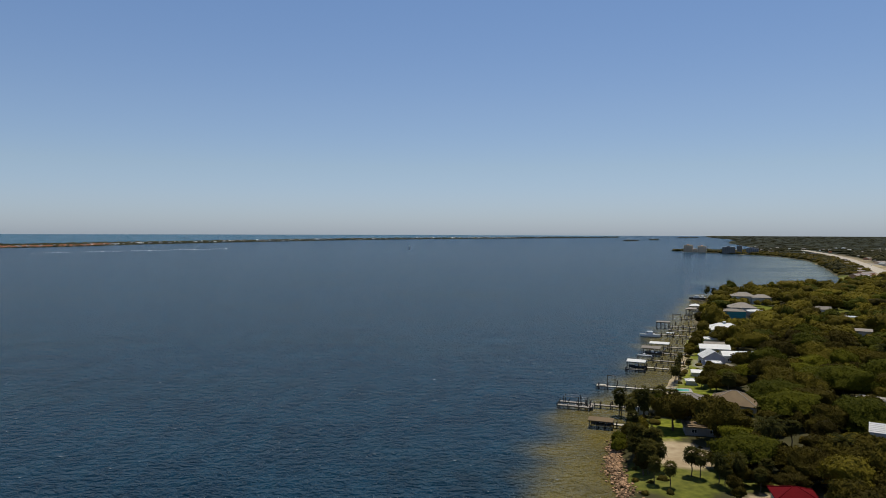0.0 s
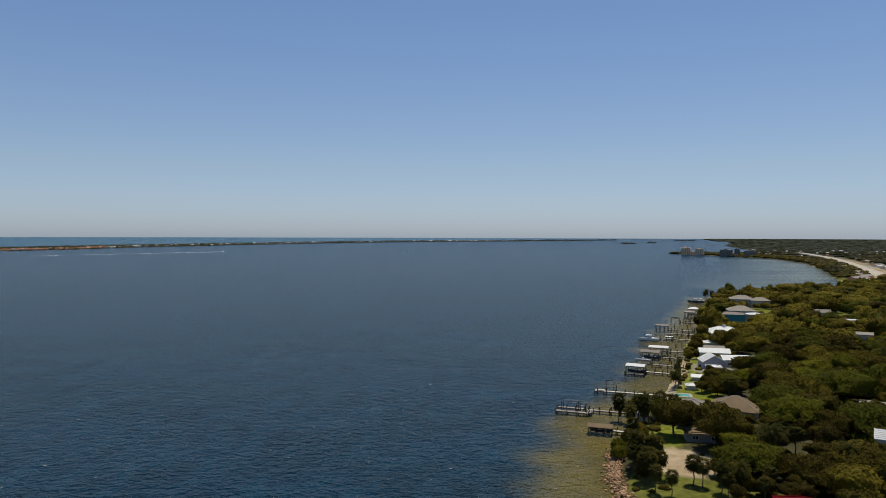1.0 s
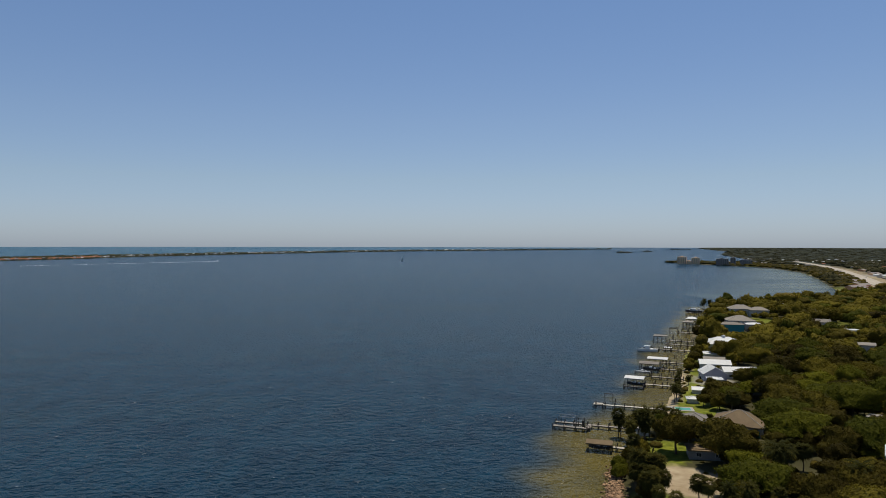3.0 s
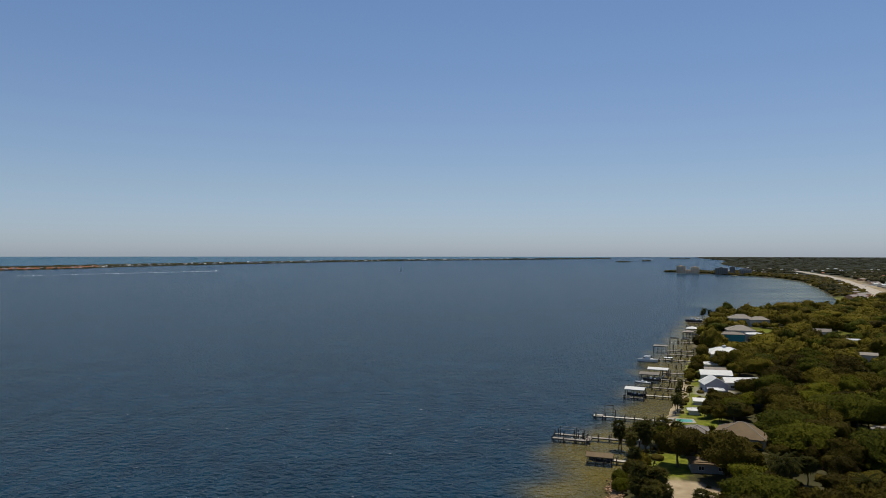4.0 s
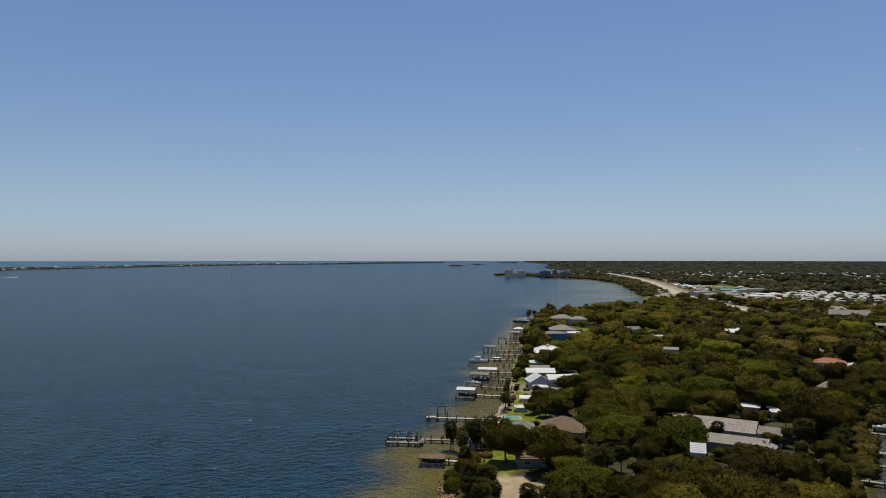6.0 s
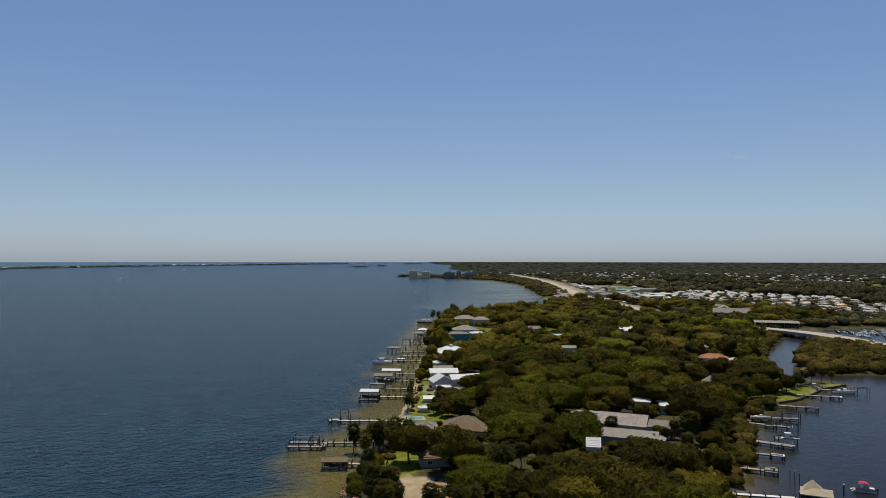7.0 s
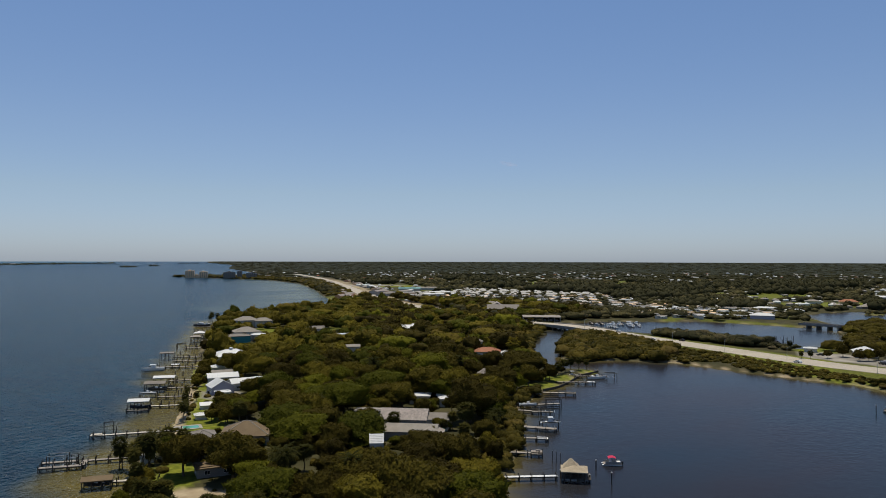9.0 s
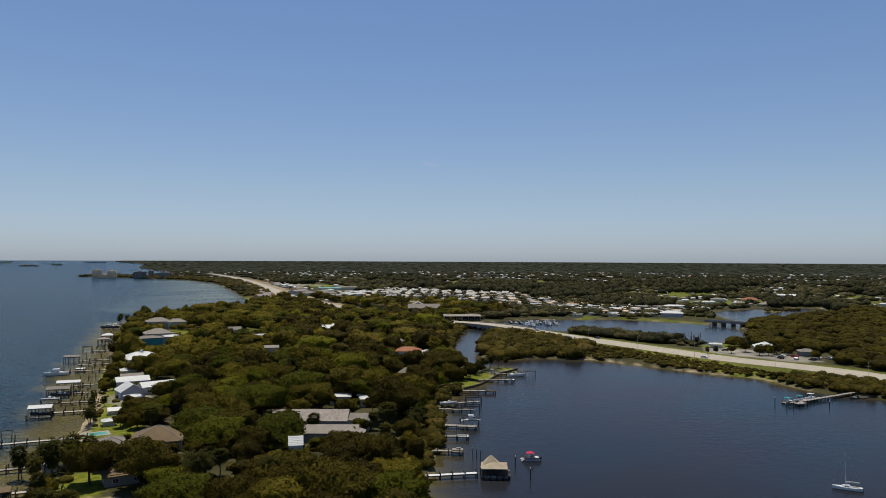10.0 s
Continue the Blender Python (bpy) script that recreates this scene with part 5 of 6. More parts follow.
    beam, dep = length * 0.33, length * 0.15
    part("hull", hull(length, beam, dep), paint, ob)
    bm = boxed(-length * 0.04, length * 0.10, -beam * 0.18, beam * 0.18, dep * 0.7, dep * 1.75, bevel=0.08)
    part("console", bm, GEL, ob)
    if cabin:
        bm = bmesh.new()
        loft(bm, [[(-length * 0.12, -beam * 0.33, dep), (-length * 0.12, beam * 0.33, dep), (-length * 0.10, beam * 0.27, dep + 1.5), (-length * 0.10, -beam * 0.27, dep + 1.5)],
                  [(length * 0.28, -beam * 0.25, dep * 1.15), (length * 0.28, beam * 0.25, dep * 1.15), (length * 0.12, beam * 0.24, dep + 1.5), (length * 0.12, -beam * 0.24, dep + 1.5)]])
        cab = part("cabin", bm, GEL, ob)
        part("windscreen", boxed(length * 0.10, length * 0.215, -beam * 0.262, beam * 0.262, dep + 0.75, dep + 1.2), GLASS, cab)
    else:
        part("windscreen", boxed(length * 0.10, length * 0.115, -beam * 0.2, beam * 0.2, dep * 1.7, dep * 2.2), GLASS, ob)
    if top:
        canopy = part("canopy", boxed(-length * 0.14, length * 0.13, -beam * 0.38, beam * 0.38, dep + 1.75, dep + 1.86, bevel=0.04), top, ob)
        for i in (-0.12, 0.11):
            for j in (-1, 1):
                part("strut", rod(bmesh.new(), (i * length * 0.7, j * beam * 0.36, dep * 0.8), (i * length, j * beam * 0.36, dep + 1.76), 0.035, n=5), STEEL, canopy)
    part("seat", boxed(-length * 0.26, -length * 0.16, -beam * 0.3, beam * 0.3, dep * 0.7, dep * 1.25, bevel=0.06), WHITE, ob)
    bm = boxed(-length * 0.5 - 0.55, -length * 0.5 + 0.05, -0.24, 0.24, dep * 0.75, dep * 0.75 + 0.75, bevel=0.1)
    part("outboard_motor", box(bm, -length * 0.5 - 0.35, -length * 0.5 - 0.1, -0.08, 0.08, -0.4, dep * 0.75), BLACK, ob)
    return ob


def sailing_boat(x, y, turn, length, label):
    ob = thing("sailboat", x, y, -0.35, turn, label, "sailboat")
    bm = bmesh.new()
    secs = []
    for k in range(11):
        u = k / 10
        b = length * 0.15 * max(0.05, math.sin(math.pi * (0.18 + 0.80 * u)) ** 0.8)
        x_, up = -length / 2 + u * length, 1.15 + 0.35 * (u - 0.4) ** 2
        secs.append([(x_, 0, 0.12 + 0.7 * abs(u - 0.5) ** 2), (x_, -b * 0.85, 0.45), (x_, -b, up), (x_, 0, up + 0.06), (x_, b, up), (x_, b * 0.85, 0.45)])
    part("hull", loft(bm, secs), GEL, ob)
    bm = bmesh.new()
    loft(bm, [[(-length * 0.12, -0.75, 1.15), (-length * 0.12, 0.75, 1.15), (-length * 0.10, 0.6, 1.62), (-length * 0.10, -0.6, 1.62)], [(length * 0.2, -0.5, 1.2), (length * 0.2, 0.5, 1.2), (length * 0.15, 0.42, 1.5), (length * 0.15, -0.42, 1.5)]])
    cabin = part("cabin", bm, WHITE, ob)
    for s in (-1, 1):
        part("porthole", boxed(-length * 0.05, length * 0.1, s * 0.66 - 0.02, s * 0.66 + 0.02, 1.32, 1.46), GLASS, cabin)
    part("cockpit", boxed(-length * 0.40, -length * 0.15, -0.55, 0.55, 1.19, 1.26), WOOD, ob)
    mast = part("mast", rod(bmesh.new(), (length * 0.06, 0, 1.2), (length * 0.06, 0, 10.2), 0.10, 0.08, 7), WHITE, ob)
    part("boom", rod(bmesh.new(), (length * 0.05, 0, 2.3), (-length * 0.42, 0, 2.35), 0.06, 0.05, 6), STEEL, mast)
    part("furled_sail", rod(bmesh.new(), (length * 0.03, 0, 2.48), (-length * 0.40, 0, 2.5), 0.12, 0.08, 7), WHITE, mast)
    for a in ((length * 0.5, 0, 1.3), (-length * 0.5, 0, 1.25), (0, 0.95, 1.2), (0, -0.95, 1.2)):
        part("stay", rod(bmesh.new(), a, (length * 0.06, 0, 10.1), 0.010, n=4), STEEL, mast)
    part("rudder", boxed(-length * 0.5 - 0.3, -length * 0.5, -0.04, 0.04, 0.1, 1.2), WOOD, ob)
    return ob


def pontoon_boat(x, y, turn, length, canvas, label):
    ob = thing("pontoon_boat", x, y, -0.1, turn, label, "boat", "pontoon boats")
    for s in (-0.85, 0.85):
        part("pontoon", rod(bmesh.new(), (-length / 2, s, 0.25), (length / 2, s, 0.25), 0.33, 0.25, 9), STEEL, ob)
    part("deck", boxed(-length / 2, length / 2 - 0.3, -1.25, 1.25, 0.55, 0.68, bevel=0.03), WOOD, ob)
    for s in (-1.25, 1.2):
        part("fence_panel", boxed(-length / 2 + 0.2, length / 2 - 0.8, s, s + 0.05, 0.7, 1.3), GREYWALL, ob)
    part("seat", boxed(-length * 0.45, -length * 0.25, -0.9, 0.9, 0.68, 1.15, bevel=0.06), WHITE, ob)
    part("console", boxed(0, 0.6, -1.0, -0.2, 0.68, 1.6, bevel=0.05), GEL, ob)
    bm = bmesh.new()
    loft(bm, [[(u * length * 0.20, y_, 2.62 - 0.3 * abs(u) ** 2 - 0.12 * (y_ / 1.2) ** 2 + dz) for y_, dz in ((-1.2, 0), (-0.6, 0.0), (0, 0.0), (0.6, 0), (1.2, 0), (1.2, 0.06), (0, 0.08), (-1.2, 0.06))] for u in (-1, -0.5, 0, 0.5, 1)])
    top = part("canopy", bm, canvas, ob)
    for u in (-0.18, 0.18):
        for s in (-1.18, 1.18):
            part("strut", rod(bmesh.new(), (u * length * 0.6, s, 0.7), (u * length, s, 2.38), 0.025, n=5), STEEL, top)
    part("outboard_motor", boxed(-length / 2 - 0.5, -length / 2, -0.25, 0.25, 0.2, 1.25, bevel=0.1), BLACK, ob)
    return ob


# lagoon side, going up the shore
dock("dock", 67, 237.3, 50.3, 243.6, "long grey wooden dock with tall dark piles")
platform("dock_platform", 44.6, 240.8, -22, 11, 1.7, "grey wooden dock arm beside a boat lift")
platform("dock_platform", 50.4, 240.6, -22, 1.6, 3.6, "short grey cross arm of a dock")
platform("dock_platform", 45.3, 246.1, -22, 9, 1.5, "narrow far arm of a dock round a boat lift")
lift_frame("boat_lift", 44.4, 243.6, -22, 5.2, 3.2, 4.1, "pale steel boat lift frame between dock arms", STEEL)
lift_frame("boat_lift", 48.2, 242.2, -22, 1.8, 3.2, 3.3, "small pale lift frame beside a dock", STEEL)
dock("dock", 63, 212.6, 52.3, 218.0, "short pale walkway to a brown-roofed boat shelter", deck=PALE_WOOD)
boat_shelter("boat_shelter", 48.9, 218.0, -20, 6.8, 3.8, 2.5, BROWN_ROOF, "low brown-roofed boat shelter on dark piles", rise=0.6)
motor_boat(48.9, 218.2, 0.5, 160, 6.0, "small dark blue boat under a brown roof", HULLDARK, group="lifted boats")
dock("dock", 86, 263.8, 59.8, 273.2, "long straight wooden dock with evenly spaced piles", deck=PALE_WOOD)
platform("dock_platform", 61.2, 273.9, -20, 3.4, 3.2, "square white-edged end platform of a dock", posts_up=0.3, deck=PALE_WOOD)
goalpost("goalpost_lift", 65.0, 273.6, -20, 2.9, 5.0, "dark goalpost-shaped boat hoist beside a dock")
dock("dock", 102, 304.7, 88.4, 311.0, "wooden dock leading to a white-roofed shelter", deck=PALE_WOOD)
boat_shelter("boat_shelter", 84.6, 309.2, -25, 7.2, 5.8, 4.2, WHITE_ROOF, "white-roofed boat shelter over a dark lift", rise=0.6)
motor_boat(84.6, 309.0, 1.0, 155, 7.0, "dark-hulled boat hanging in a white shelter", HULLDARK, group="lifted boats")
platform("dock_platform", 83.0, 305.6, -25, 8.0, 1.2, "narrow catwalk before a boat shelter")
dock("dock", 109.5, 321.5, 97, 328.4, "thin grey dock with dark piles")
lift_frame("boat_lift", 95.4, 335.6, -22, 6.4, 3.6, 2.2, "dark wooden boat lift with a cradle")
motor_boat(95.4, 335.6, 1.1, 160, 7.0, "small white boat on an open lift", group="lifted boats")
dock("dock", 117.5, 342.5, 106.5, 347.4, "grey dock beside a grey boat shelter")
boat_shelter("boat_shelter", 102.2, 347.8, -25, 8.2, 5.0, 3.8, GREY_ROOF, "grey-roofed boat shelter on dark piles", rise=0.7)
motor_boat(102.0, 344.6, 0.9, 155, 7.6, "dark motor boat moored before a grey shelter", HULLDARK, group="lifted boats")
boat_shelter("boat_shelter", 109.6, 358.6, -25, 8.8, 5.2, 4.3, WHITE_ROOF, "broad white-roofed boat shelter", rise=0.6)
dock("dock", 127, 361.0, 113.5, 366.2, "grey dock to a white boat shelter")
dock("dock", 142, 403.2, 122, 413.4, "long dock with a cabin boat at its end")
motor_boat(119.4, 409.4, -0.25, 163, 11.5, "white cabin cruiser moored at a dock", cabin=True, top=GEL)
platform("dock_platform", 132, 412.4, -25, 4.2, 3.6, "small white-topped dock platform on piles", deck=WHITE, posts_up=0.1, z=2.0)
dock("dock", 151, 424.6, 136.5, 431.4, "thin dock with many dark piles")
dock("dock", 157, 441, 142, 447.5, "thin wooden dock in a row of docks")
boat_shelter("boat_shelter", 138.4, 446.6, -25, 7.2, 6.0, 4.1, GREY_ROOF, "flat grey-topped boat shelter on piles", shape="flat")
dock("dock", 176, 481, 163, 487.5, "dock ending at tall lift piles")
lift_frame("boat_lift", 160.6, 488.6, -25, 5.2, 4.5, 4.0, "empty dark boat lift frame")
lift_frame("boat_lift", 168.6, 489.2, -25, 4.4, 4.0, 3.2, "smaller dark boat lift frame")
dock("dock", 198, 516, 186, 522, "dock to a pair of shelters")
boat_shelter("boat_shelter", 182.4, 523.0, -25, 6.6, 6.0, 4.1, PALE_ROOF, "pale hip-roofed boat shelter", shape="hip", rise=1.2)
boat_shelter("boat_shelter", 193.0, 544.6, -25, 7.4, 7.0, 4.3, WHITE_ROOF, "white hip-roofed boat shelter", shape="hip", rise=1.6)
dock("dock", 209, 556, 194, 562, "dock among many dark piles")
dock("dock", 221, 584, 205, 591, "long thin dock with dark piles")
dock("dock", 238, 617, 219, 625, "long dock beside a moored yacht")
motor_boat(228, 638, -0.2, 163, 13.5, "dark-hulled yacht with a white cabin", HULLDARK, top=GEL, cabin=True)
motor_boat(236, 647, -0.2, 163, 9, "white motor boat moored behind a yacht", top=GEL)
lift_frame("boat_lift", 236, 628, -22, 6, 5, 3.6, "dark lift frame near a yacht")

# mooring piles between the lagoon docks
pegs = np.random.default_rng(61)
for ax, ay, bx, by in ((67, 240, 52, 246), (86, 266, 66, 274), (102, 307, 90, 313), (109, 324, 99, 331), (114, 334, 101, 339), (117, 345, 108, 350), (127, 363, 115, 369), (134, 380, 118, 388), (141, 405, 122, 413), (146, 414, 134, 420), (151, 427, 138, 434), (157, 443, 144, 450), (164, 458, 150, 465),
                       (176, 483, 166, 490), (186, 500, 174, 506), (197, 518, 186, 525), (203, 535, 192, 541), (209, 558, 196, 565), (214, 570, 201, 577), (221, 586, 207, 594), (230, 602, 215, 610), (238, 619, 222, 627)):
    for k in range(4):
        u = pegs.uniform(0.1, 1.0)
        ob = thing("mooring_post", ax + (bx - ax) * u + pegs.uniform(-0.8, 0.8), ay + (by - ay) * u + pegs.uniform(-3.0, 3.0), 0, 0, "dark mooring pile standing in the shallows", "mooring post", "mooring posts")
        ob.scale = (1, 1, pegs.uniform(0.75, 1.15))
        part("post", shared("lone_pile", lambda: rod(bmesh.new(), (0, 0, -3), (0, 0, 2.6), 0.19, 0.16), PILE), PILE, ob)

# river side
dock("dock", 130.5, 160.8, 148.0, 149.0, "white-decked dock to a thatched hut", deck=WHITE, posts_up=0.7, width=1.4)
hut = thing("thatched_hut", 151.6, 146.3, 0, -48, "thatched boat hut on piles over the river", "hut")
part("deck", boxed(-3.6, 4.4, -3.0, 3.0, 1.0, 1.15, bevel=0.02), PILE, hut)
part("roof", hip_roof(5.8, 5.2, 2.8, 1.1, over=0.7), THATCH, hut)
bm = bmesh.new()
loft(bm, [[(-3.0, -0.6, 3.2), (1.4, -0.6, 3.2), (1.4, 3.4, 3.2), (-3.0, 3.4, 3.2)], [(-1.1, 1.45, 5.4), (-0.7, 1.45, 5.4), (-0.7, 1.6, 5.4), (-1.1, 1.6, 5.4)]])
part("roof_peak", bm, THATCH, hut, "steep thatched peak")
for i in (-3.2, -1.1, 1.1, 3.2):
    for j in (-2.9, 2.9):
        put("post", "hut_post", lambda: rod(bmesh.new(), (0, 0, -3), (0, 0, 2.9), 0.16), PILE, hut, pose(i * 0.85, j * 0.9, 0))
for j in (-3.3, 3.25):
    part("rail", boxed(-3.0, 3.0, j * 0.88, j * 0.88 + 0.08, 1.95, 2.05), PILE, hut)
part("counter", boxed(-2.2, 2.2, 1.4, 2.1, 1.155, 2.2, bevel=0.03), PILE, hut)
dock("dock", 151, 178, 161, 167, "weathered dock with a small end deck", posts_up=0.5)
platform("dock_platform", 160.5, 168.8, -46, 3.4, 4.4, "weathered square dock end", posts_up=0.4)
part("bench", boxed(-0.7, 0.7, 0.8, 1.3, 1.25, 1.7, bevel=0.03), WOOD, thing("bench", 160.8, 168.6, 0, -46, "pale wooden bench on a dock end", "bench"))
dock("dock", 165, 188, 175.5, 178.8, "narrow weathered dock over the river", posts_up=0.4)
platform("dock_platform", 174.6, 179.8, -44, 3.6, 2.6, "pale topped dock end", posts_up=0.1, deck=WHITE)
dock("dock", 178, 200, 187.5, 185.5, "wide weathered dock with a boat lift", width=2.6, posts_up=0.4)
motor_boat(190.5, 191, 1.0, -46, 7.2, "white cabin boat raised beside a wide dock", top=GEL, cabin=True, group="lifted boats")
lift_frame("boat_lift", 190.5, 191, -46, 5.5, 3.8, 2.6, "dark piles of a boat lift")
dock("dock", 198, 217, 207, 205, "narrow dock with a square side deck", posts_up=0.6)
platform("dock_platform", 202.5, 210, -50, 2.6, 2.6, "small square side deck", posts_up=0.2)
lift_frame("boat_lift", 208, 207.5, -48, 7, 4, 2.6, "low dark lift frame beside a dock")
motor_boat(207.5, 219, 1.0, -40, 7.0, "white open boat on a lift near the bank", group="lifted boats")
lift_frame("boat_lift", 207.5, 219, -40, 5.5, 3.4, 1.9, "low lift under a white boat")
dock("dock", 206, 222, 221, 214.5, "dark dock carrying lift frames", posts_up=0.9)
lift_frame("boat_lift", 219, 216, -40, 6, 4, 3.4, "dark empty boat lift frame")
dock("dock", 226, 243, 243.5, 225, "long pale dock on the river", posts_up=0.3, width=1.8)
platform("dock_platform", 242, 227, -46, 4.5, 3.2, "pale square end of a river dock", posts_up=0.3)
dock("dock", 258, 250, 271.5, 238.5, "thin pale dock below a lawn", posts_up=0.3)
platform("dock_platform", 271, 239.5, -40, 3.6, 2.8, "white-topped dock end below a lawn", posts_up=0.1, deck=WHITE)
dock("dock", 278, 256, 291, 246, "dock with dark lift posts", posts_up=0.9)
motor_boat(286, 248.5, -0.2, -32, 9.5, "long white boat moored below a lawn")
lift_frame("boat_lift", 291.5, 244, -36, 5, 4, 3.0, "dark lift frame at the end of a dock")
motor_boat(282, 261, -0.2, 150, 7, "white boat tucked behind a lawn point", top=GEL)
pontoon_boat(171, 149, 137, 5.6, CANVAS_RED, "pontoon boat with a bright pink-red canopy")
sailing_boat(209, 75, 110, 6.9, "white sailboat at anchor with one bare mast")
dock("dock", 371, 109.5, 313, 123.5, "long narrow dock on close dark piles", width=1.8, posts_up=0.25, gap=2.6)
platform("dock_platform", 313.5, 122.2, -14, 5, 4.5, "square end of a long dock", posts_up=0.5)
motor_boat(322, 124.5, -0.2, 166, 7.5, "white boat with a teal canopy", top=CANVAS_TEAL)
motor_boat(329, 122.5, -0.2, 166, 8.5, "white boat moored at a long dock", top=GEL)
pontoon_boat(315.5, 127.0, 166, 6, CANVAS_TEAL, "pontoon boat with a teal canopy")
platform("floating_raft", 352, 108.2, -14, 7, 3, "dark floating raft beside a dock", z=0.35, posts_up=0.2, deck=PILE)
platform("floating_raft", 361, 106.2, -14, 6.5, 4, "pale floating raft near the shore", z=0.4, posts_up=0.1, deck=WHITE)
motor_boat(346, 110.5, -0.2, 160, 5, "small dark skiff by a raft", HULLDARK)
for k, (x, y, h) in enumerate(((164, 149, 2.6), (154, 143, 1.8), (157, 138, 2.9), (307, 129, 3.4), (306, 124, 2.2), (308, 122, 2.4), (319, 112, 2.4), (160, 162, 3.2), (160.6, 161, 3.0), (161, 159.8, 2.8), (150, 149.8, 2.2))):
    ob = thing("mooring_post", x, y, 0, 0, "lone dark mooring pile with a pale cap", "mooring post", "mooring posts")
    thick = 0.11 if 7 <= k <= 9 else 0.19
    part("shaft", rod(bmesh.new(), (0, 0, -3), (0, 0, h), thick, thick * 0.85), PILE, ob)
    part("cap", rod(bmesh.new(), (0, 0, h + 0.002), (0, 0, h + 0.3), thick * 1.15, 0.04), WHITE, ob)
# old broken pier piles standing in the upper river
for k in range(56):
    x, y = 482 + pegs.uniform(0, 62), 262 + pegs.uniform(-4, 42)
    if shore(np.array([x]), np.array([y]))[0] > -2:
        continue
    ob = thing("pier_pile", x, y, 0, 0, "old dark pile standing in the upper river", "mooring post", "old piles")
    ob.scale = (1, 1, pegs.uniform(0.5, 1.3))
    part("post", shared("lone_pile", lambda: rod(bmesh.new(), (0, 0, -3), (0, 0, 2.6), 0.19, 0.16), PILE), PILE, ob)
# grey fallen branches on the bank below the causeway
drift = np.random.default_rng(91)
for k in range(9):
    u = k / 8
    x, y = 384 - 20 * u + drift.uniform(-2, 2), 140 - 34 * u + drift.uniform(-2, 2)
    ob = thing("fallen_branch", x, y, 0.2, float(drift.uniform(0, 360)), "bleached grey fallen branch at the waterline", "driftwood", "fallen branches")
    limb = drift.uniform(4, 8)
    part("log", rod(bmesh.new(), (-limb / 2, 0, 0.0), (limb / 2, 0.4, drift.uniform(0.3, 1.6)), 0.2, 0.08, 6), WOOD, ob)
    part("twig", rod(bmesh.new(), (0, 0.1, 0.3), (limb * 0.3, 1.6, drift.uniform(0.8, 2.2)), 0.09, 0.03, 5), WOOD, ob)
    part("twig", rod(bmesh.new(), (limb * 0.2, 0.2, 0.4), (limb * 0.4, -1.3, drift.uniform(0.8, 2.0)), 0.08, 0.03, 5), WOOD, ob)


# ------------------------------------------------------------------ houses on the peninsula
def along(x, y, turn, u, v):
    c, s = math.cos(radians(turn)), math.sin(radians(turn))
    return x + u * c - v * s, y + u * s + v * c


house("house", 97.0, 235.7, -30, 14.5, 13, 2.9, 3.6, "hip", STUCCO, BROWN_ROOF, "low house with a large brown hip roof")
house("house", 84.5, 240, -14, 7, 8, 2.8, 1.8, "hip", STUCCO, GREY_ROOF, "grey-roofed wing beside a brown-roofed house")
house("garden_house", 76, 207.5, -12, 10, 6, 2.5, 0.2, "flat", GREYWALL, BROWN_ROOF, "plain grey block house under oak trees")
house("shed", 65, 231, -12, 3.4, 3.0, 2.3, 0.5, "gable", WHITE, WHITE_ROOF, "small white shed between palms by the shore", windows=False)
house("house", 121.6, 321, 84, 9, 9.4, 3.2, 2.7, "gable", SHADE_LILAC, WHITE_ROOF, "white gabled house, walls coloured as in shade, white metal roof", seams=True)
house("house", 129.5, 339, -15, 13, 9, 4.2, 1.4, "gable", STUCCO, WHITE_ROOF, "long house with a bright white metal roof", seams=True)
house("house", 135, 324, -6, 15, 7, 3.3, 1.5, "gable", STUCCO, WHITE_ROOF, "long low white-roofed wing under trees", seams=True)
house("garage", 118.0, 309, -12, 5.4, 4, 2.5, 0.8, "hip", WHITE, WHITE_ROOF, "white flat-roofed garage beside a lawn")
house("house", 137, 352, -15, 14, 8, 3.2, 1.5, "gable", STUCCO, PALE_ROOF, "pale grey-roofed house among trees")
house("house", 143, 372, -15, 11, 7, 3.4, 1.2, "hip", STUCCO, WHITE_ROOF, "small white-roofed house among trees")
house("cabana", 104.5, 292, -15, 3.8, 3.0, 1.7, 0.8, "gable", STUCCO, WHITE_ROOF, "small white cabana by the shore", windows=False)
house("cabana", 96.5, 275, -15, 3.8, 3.2, 1.6, 0.9, "hip", STUCCO, WHITE_ROOF, "little white hip-roofed cabana near a pool", windows=False)
h = house("house", 161.5, 408, -14, 20, 14, 3.8, 3.4, "hip", STUCCO, WHITE_ROOF, "broad house with white hip roof and cupola")
part("cupola", box(boxed(-0.7, 0.7, -0.7, 0.7, 6.9, 7.9, bevel=0.06), -0.9, 0.9, -0.9, 0.9, 7.9, 8.1), WHITE, h)
house("house", 175, 404, -14, 9, 8, 3.2, 1.6, "hip", STUCCO, WHITE_ROOF, "white-roofed garage wing among trees")
house("house", 197, 485, -12, 16, 10, 5.8, 1.4, "hip", TEAL, GREY_ROOF, "two-storey teal house with a brown-grey hip roof")
house("house", 215, 512, -12, 18, 14, 5.6, 3.3, "hip", STUCCO, PALE_ROOF, "house with a tall pale grey pyramid roof")
house("house", 218, 496, -12, 10, 8, 4.4, 1.2, "hip", STUCCO, WHITE_ROOF, "cream low-roofed wing beside a teal house")
house("house", 252, 598, -14, 18, 12, 6.0, 3.2, "hip", STUCCO, PALE_ROOF, "large house with pale grey hip roof by the point")
house("house", 264.0, 591, -14, 15, 10, 5.4, 2.6, "hip", STUCCO, PALE_ROOF, "pale grey hip-roofed wing of a large house")
house("house", 282, 529, -20, 11, 8, 2.6, 1.8, "gable", STUCCO, GREY_ROOF, "grey-roofed house beside a lawn")
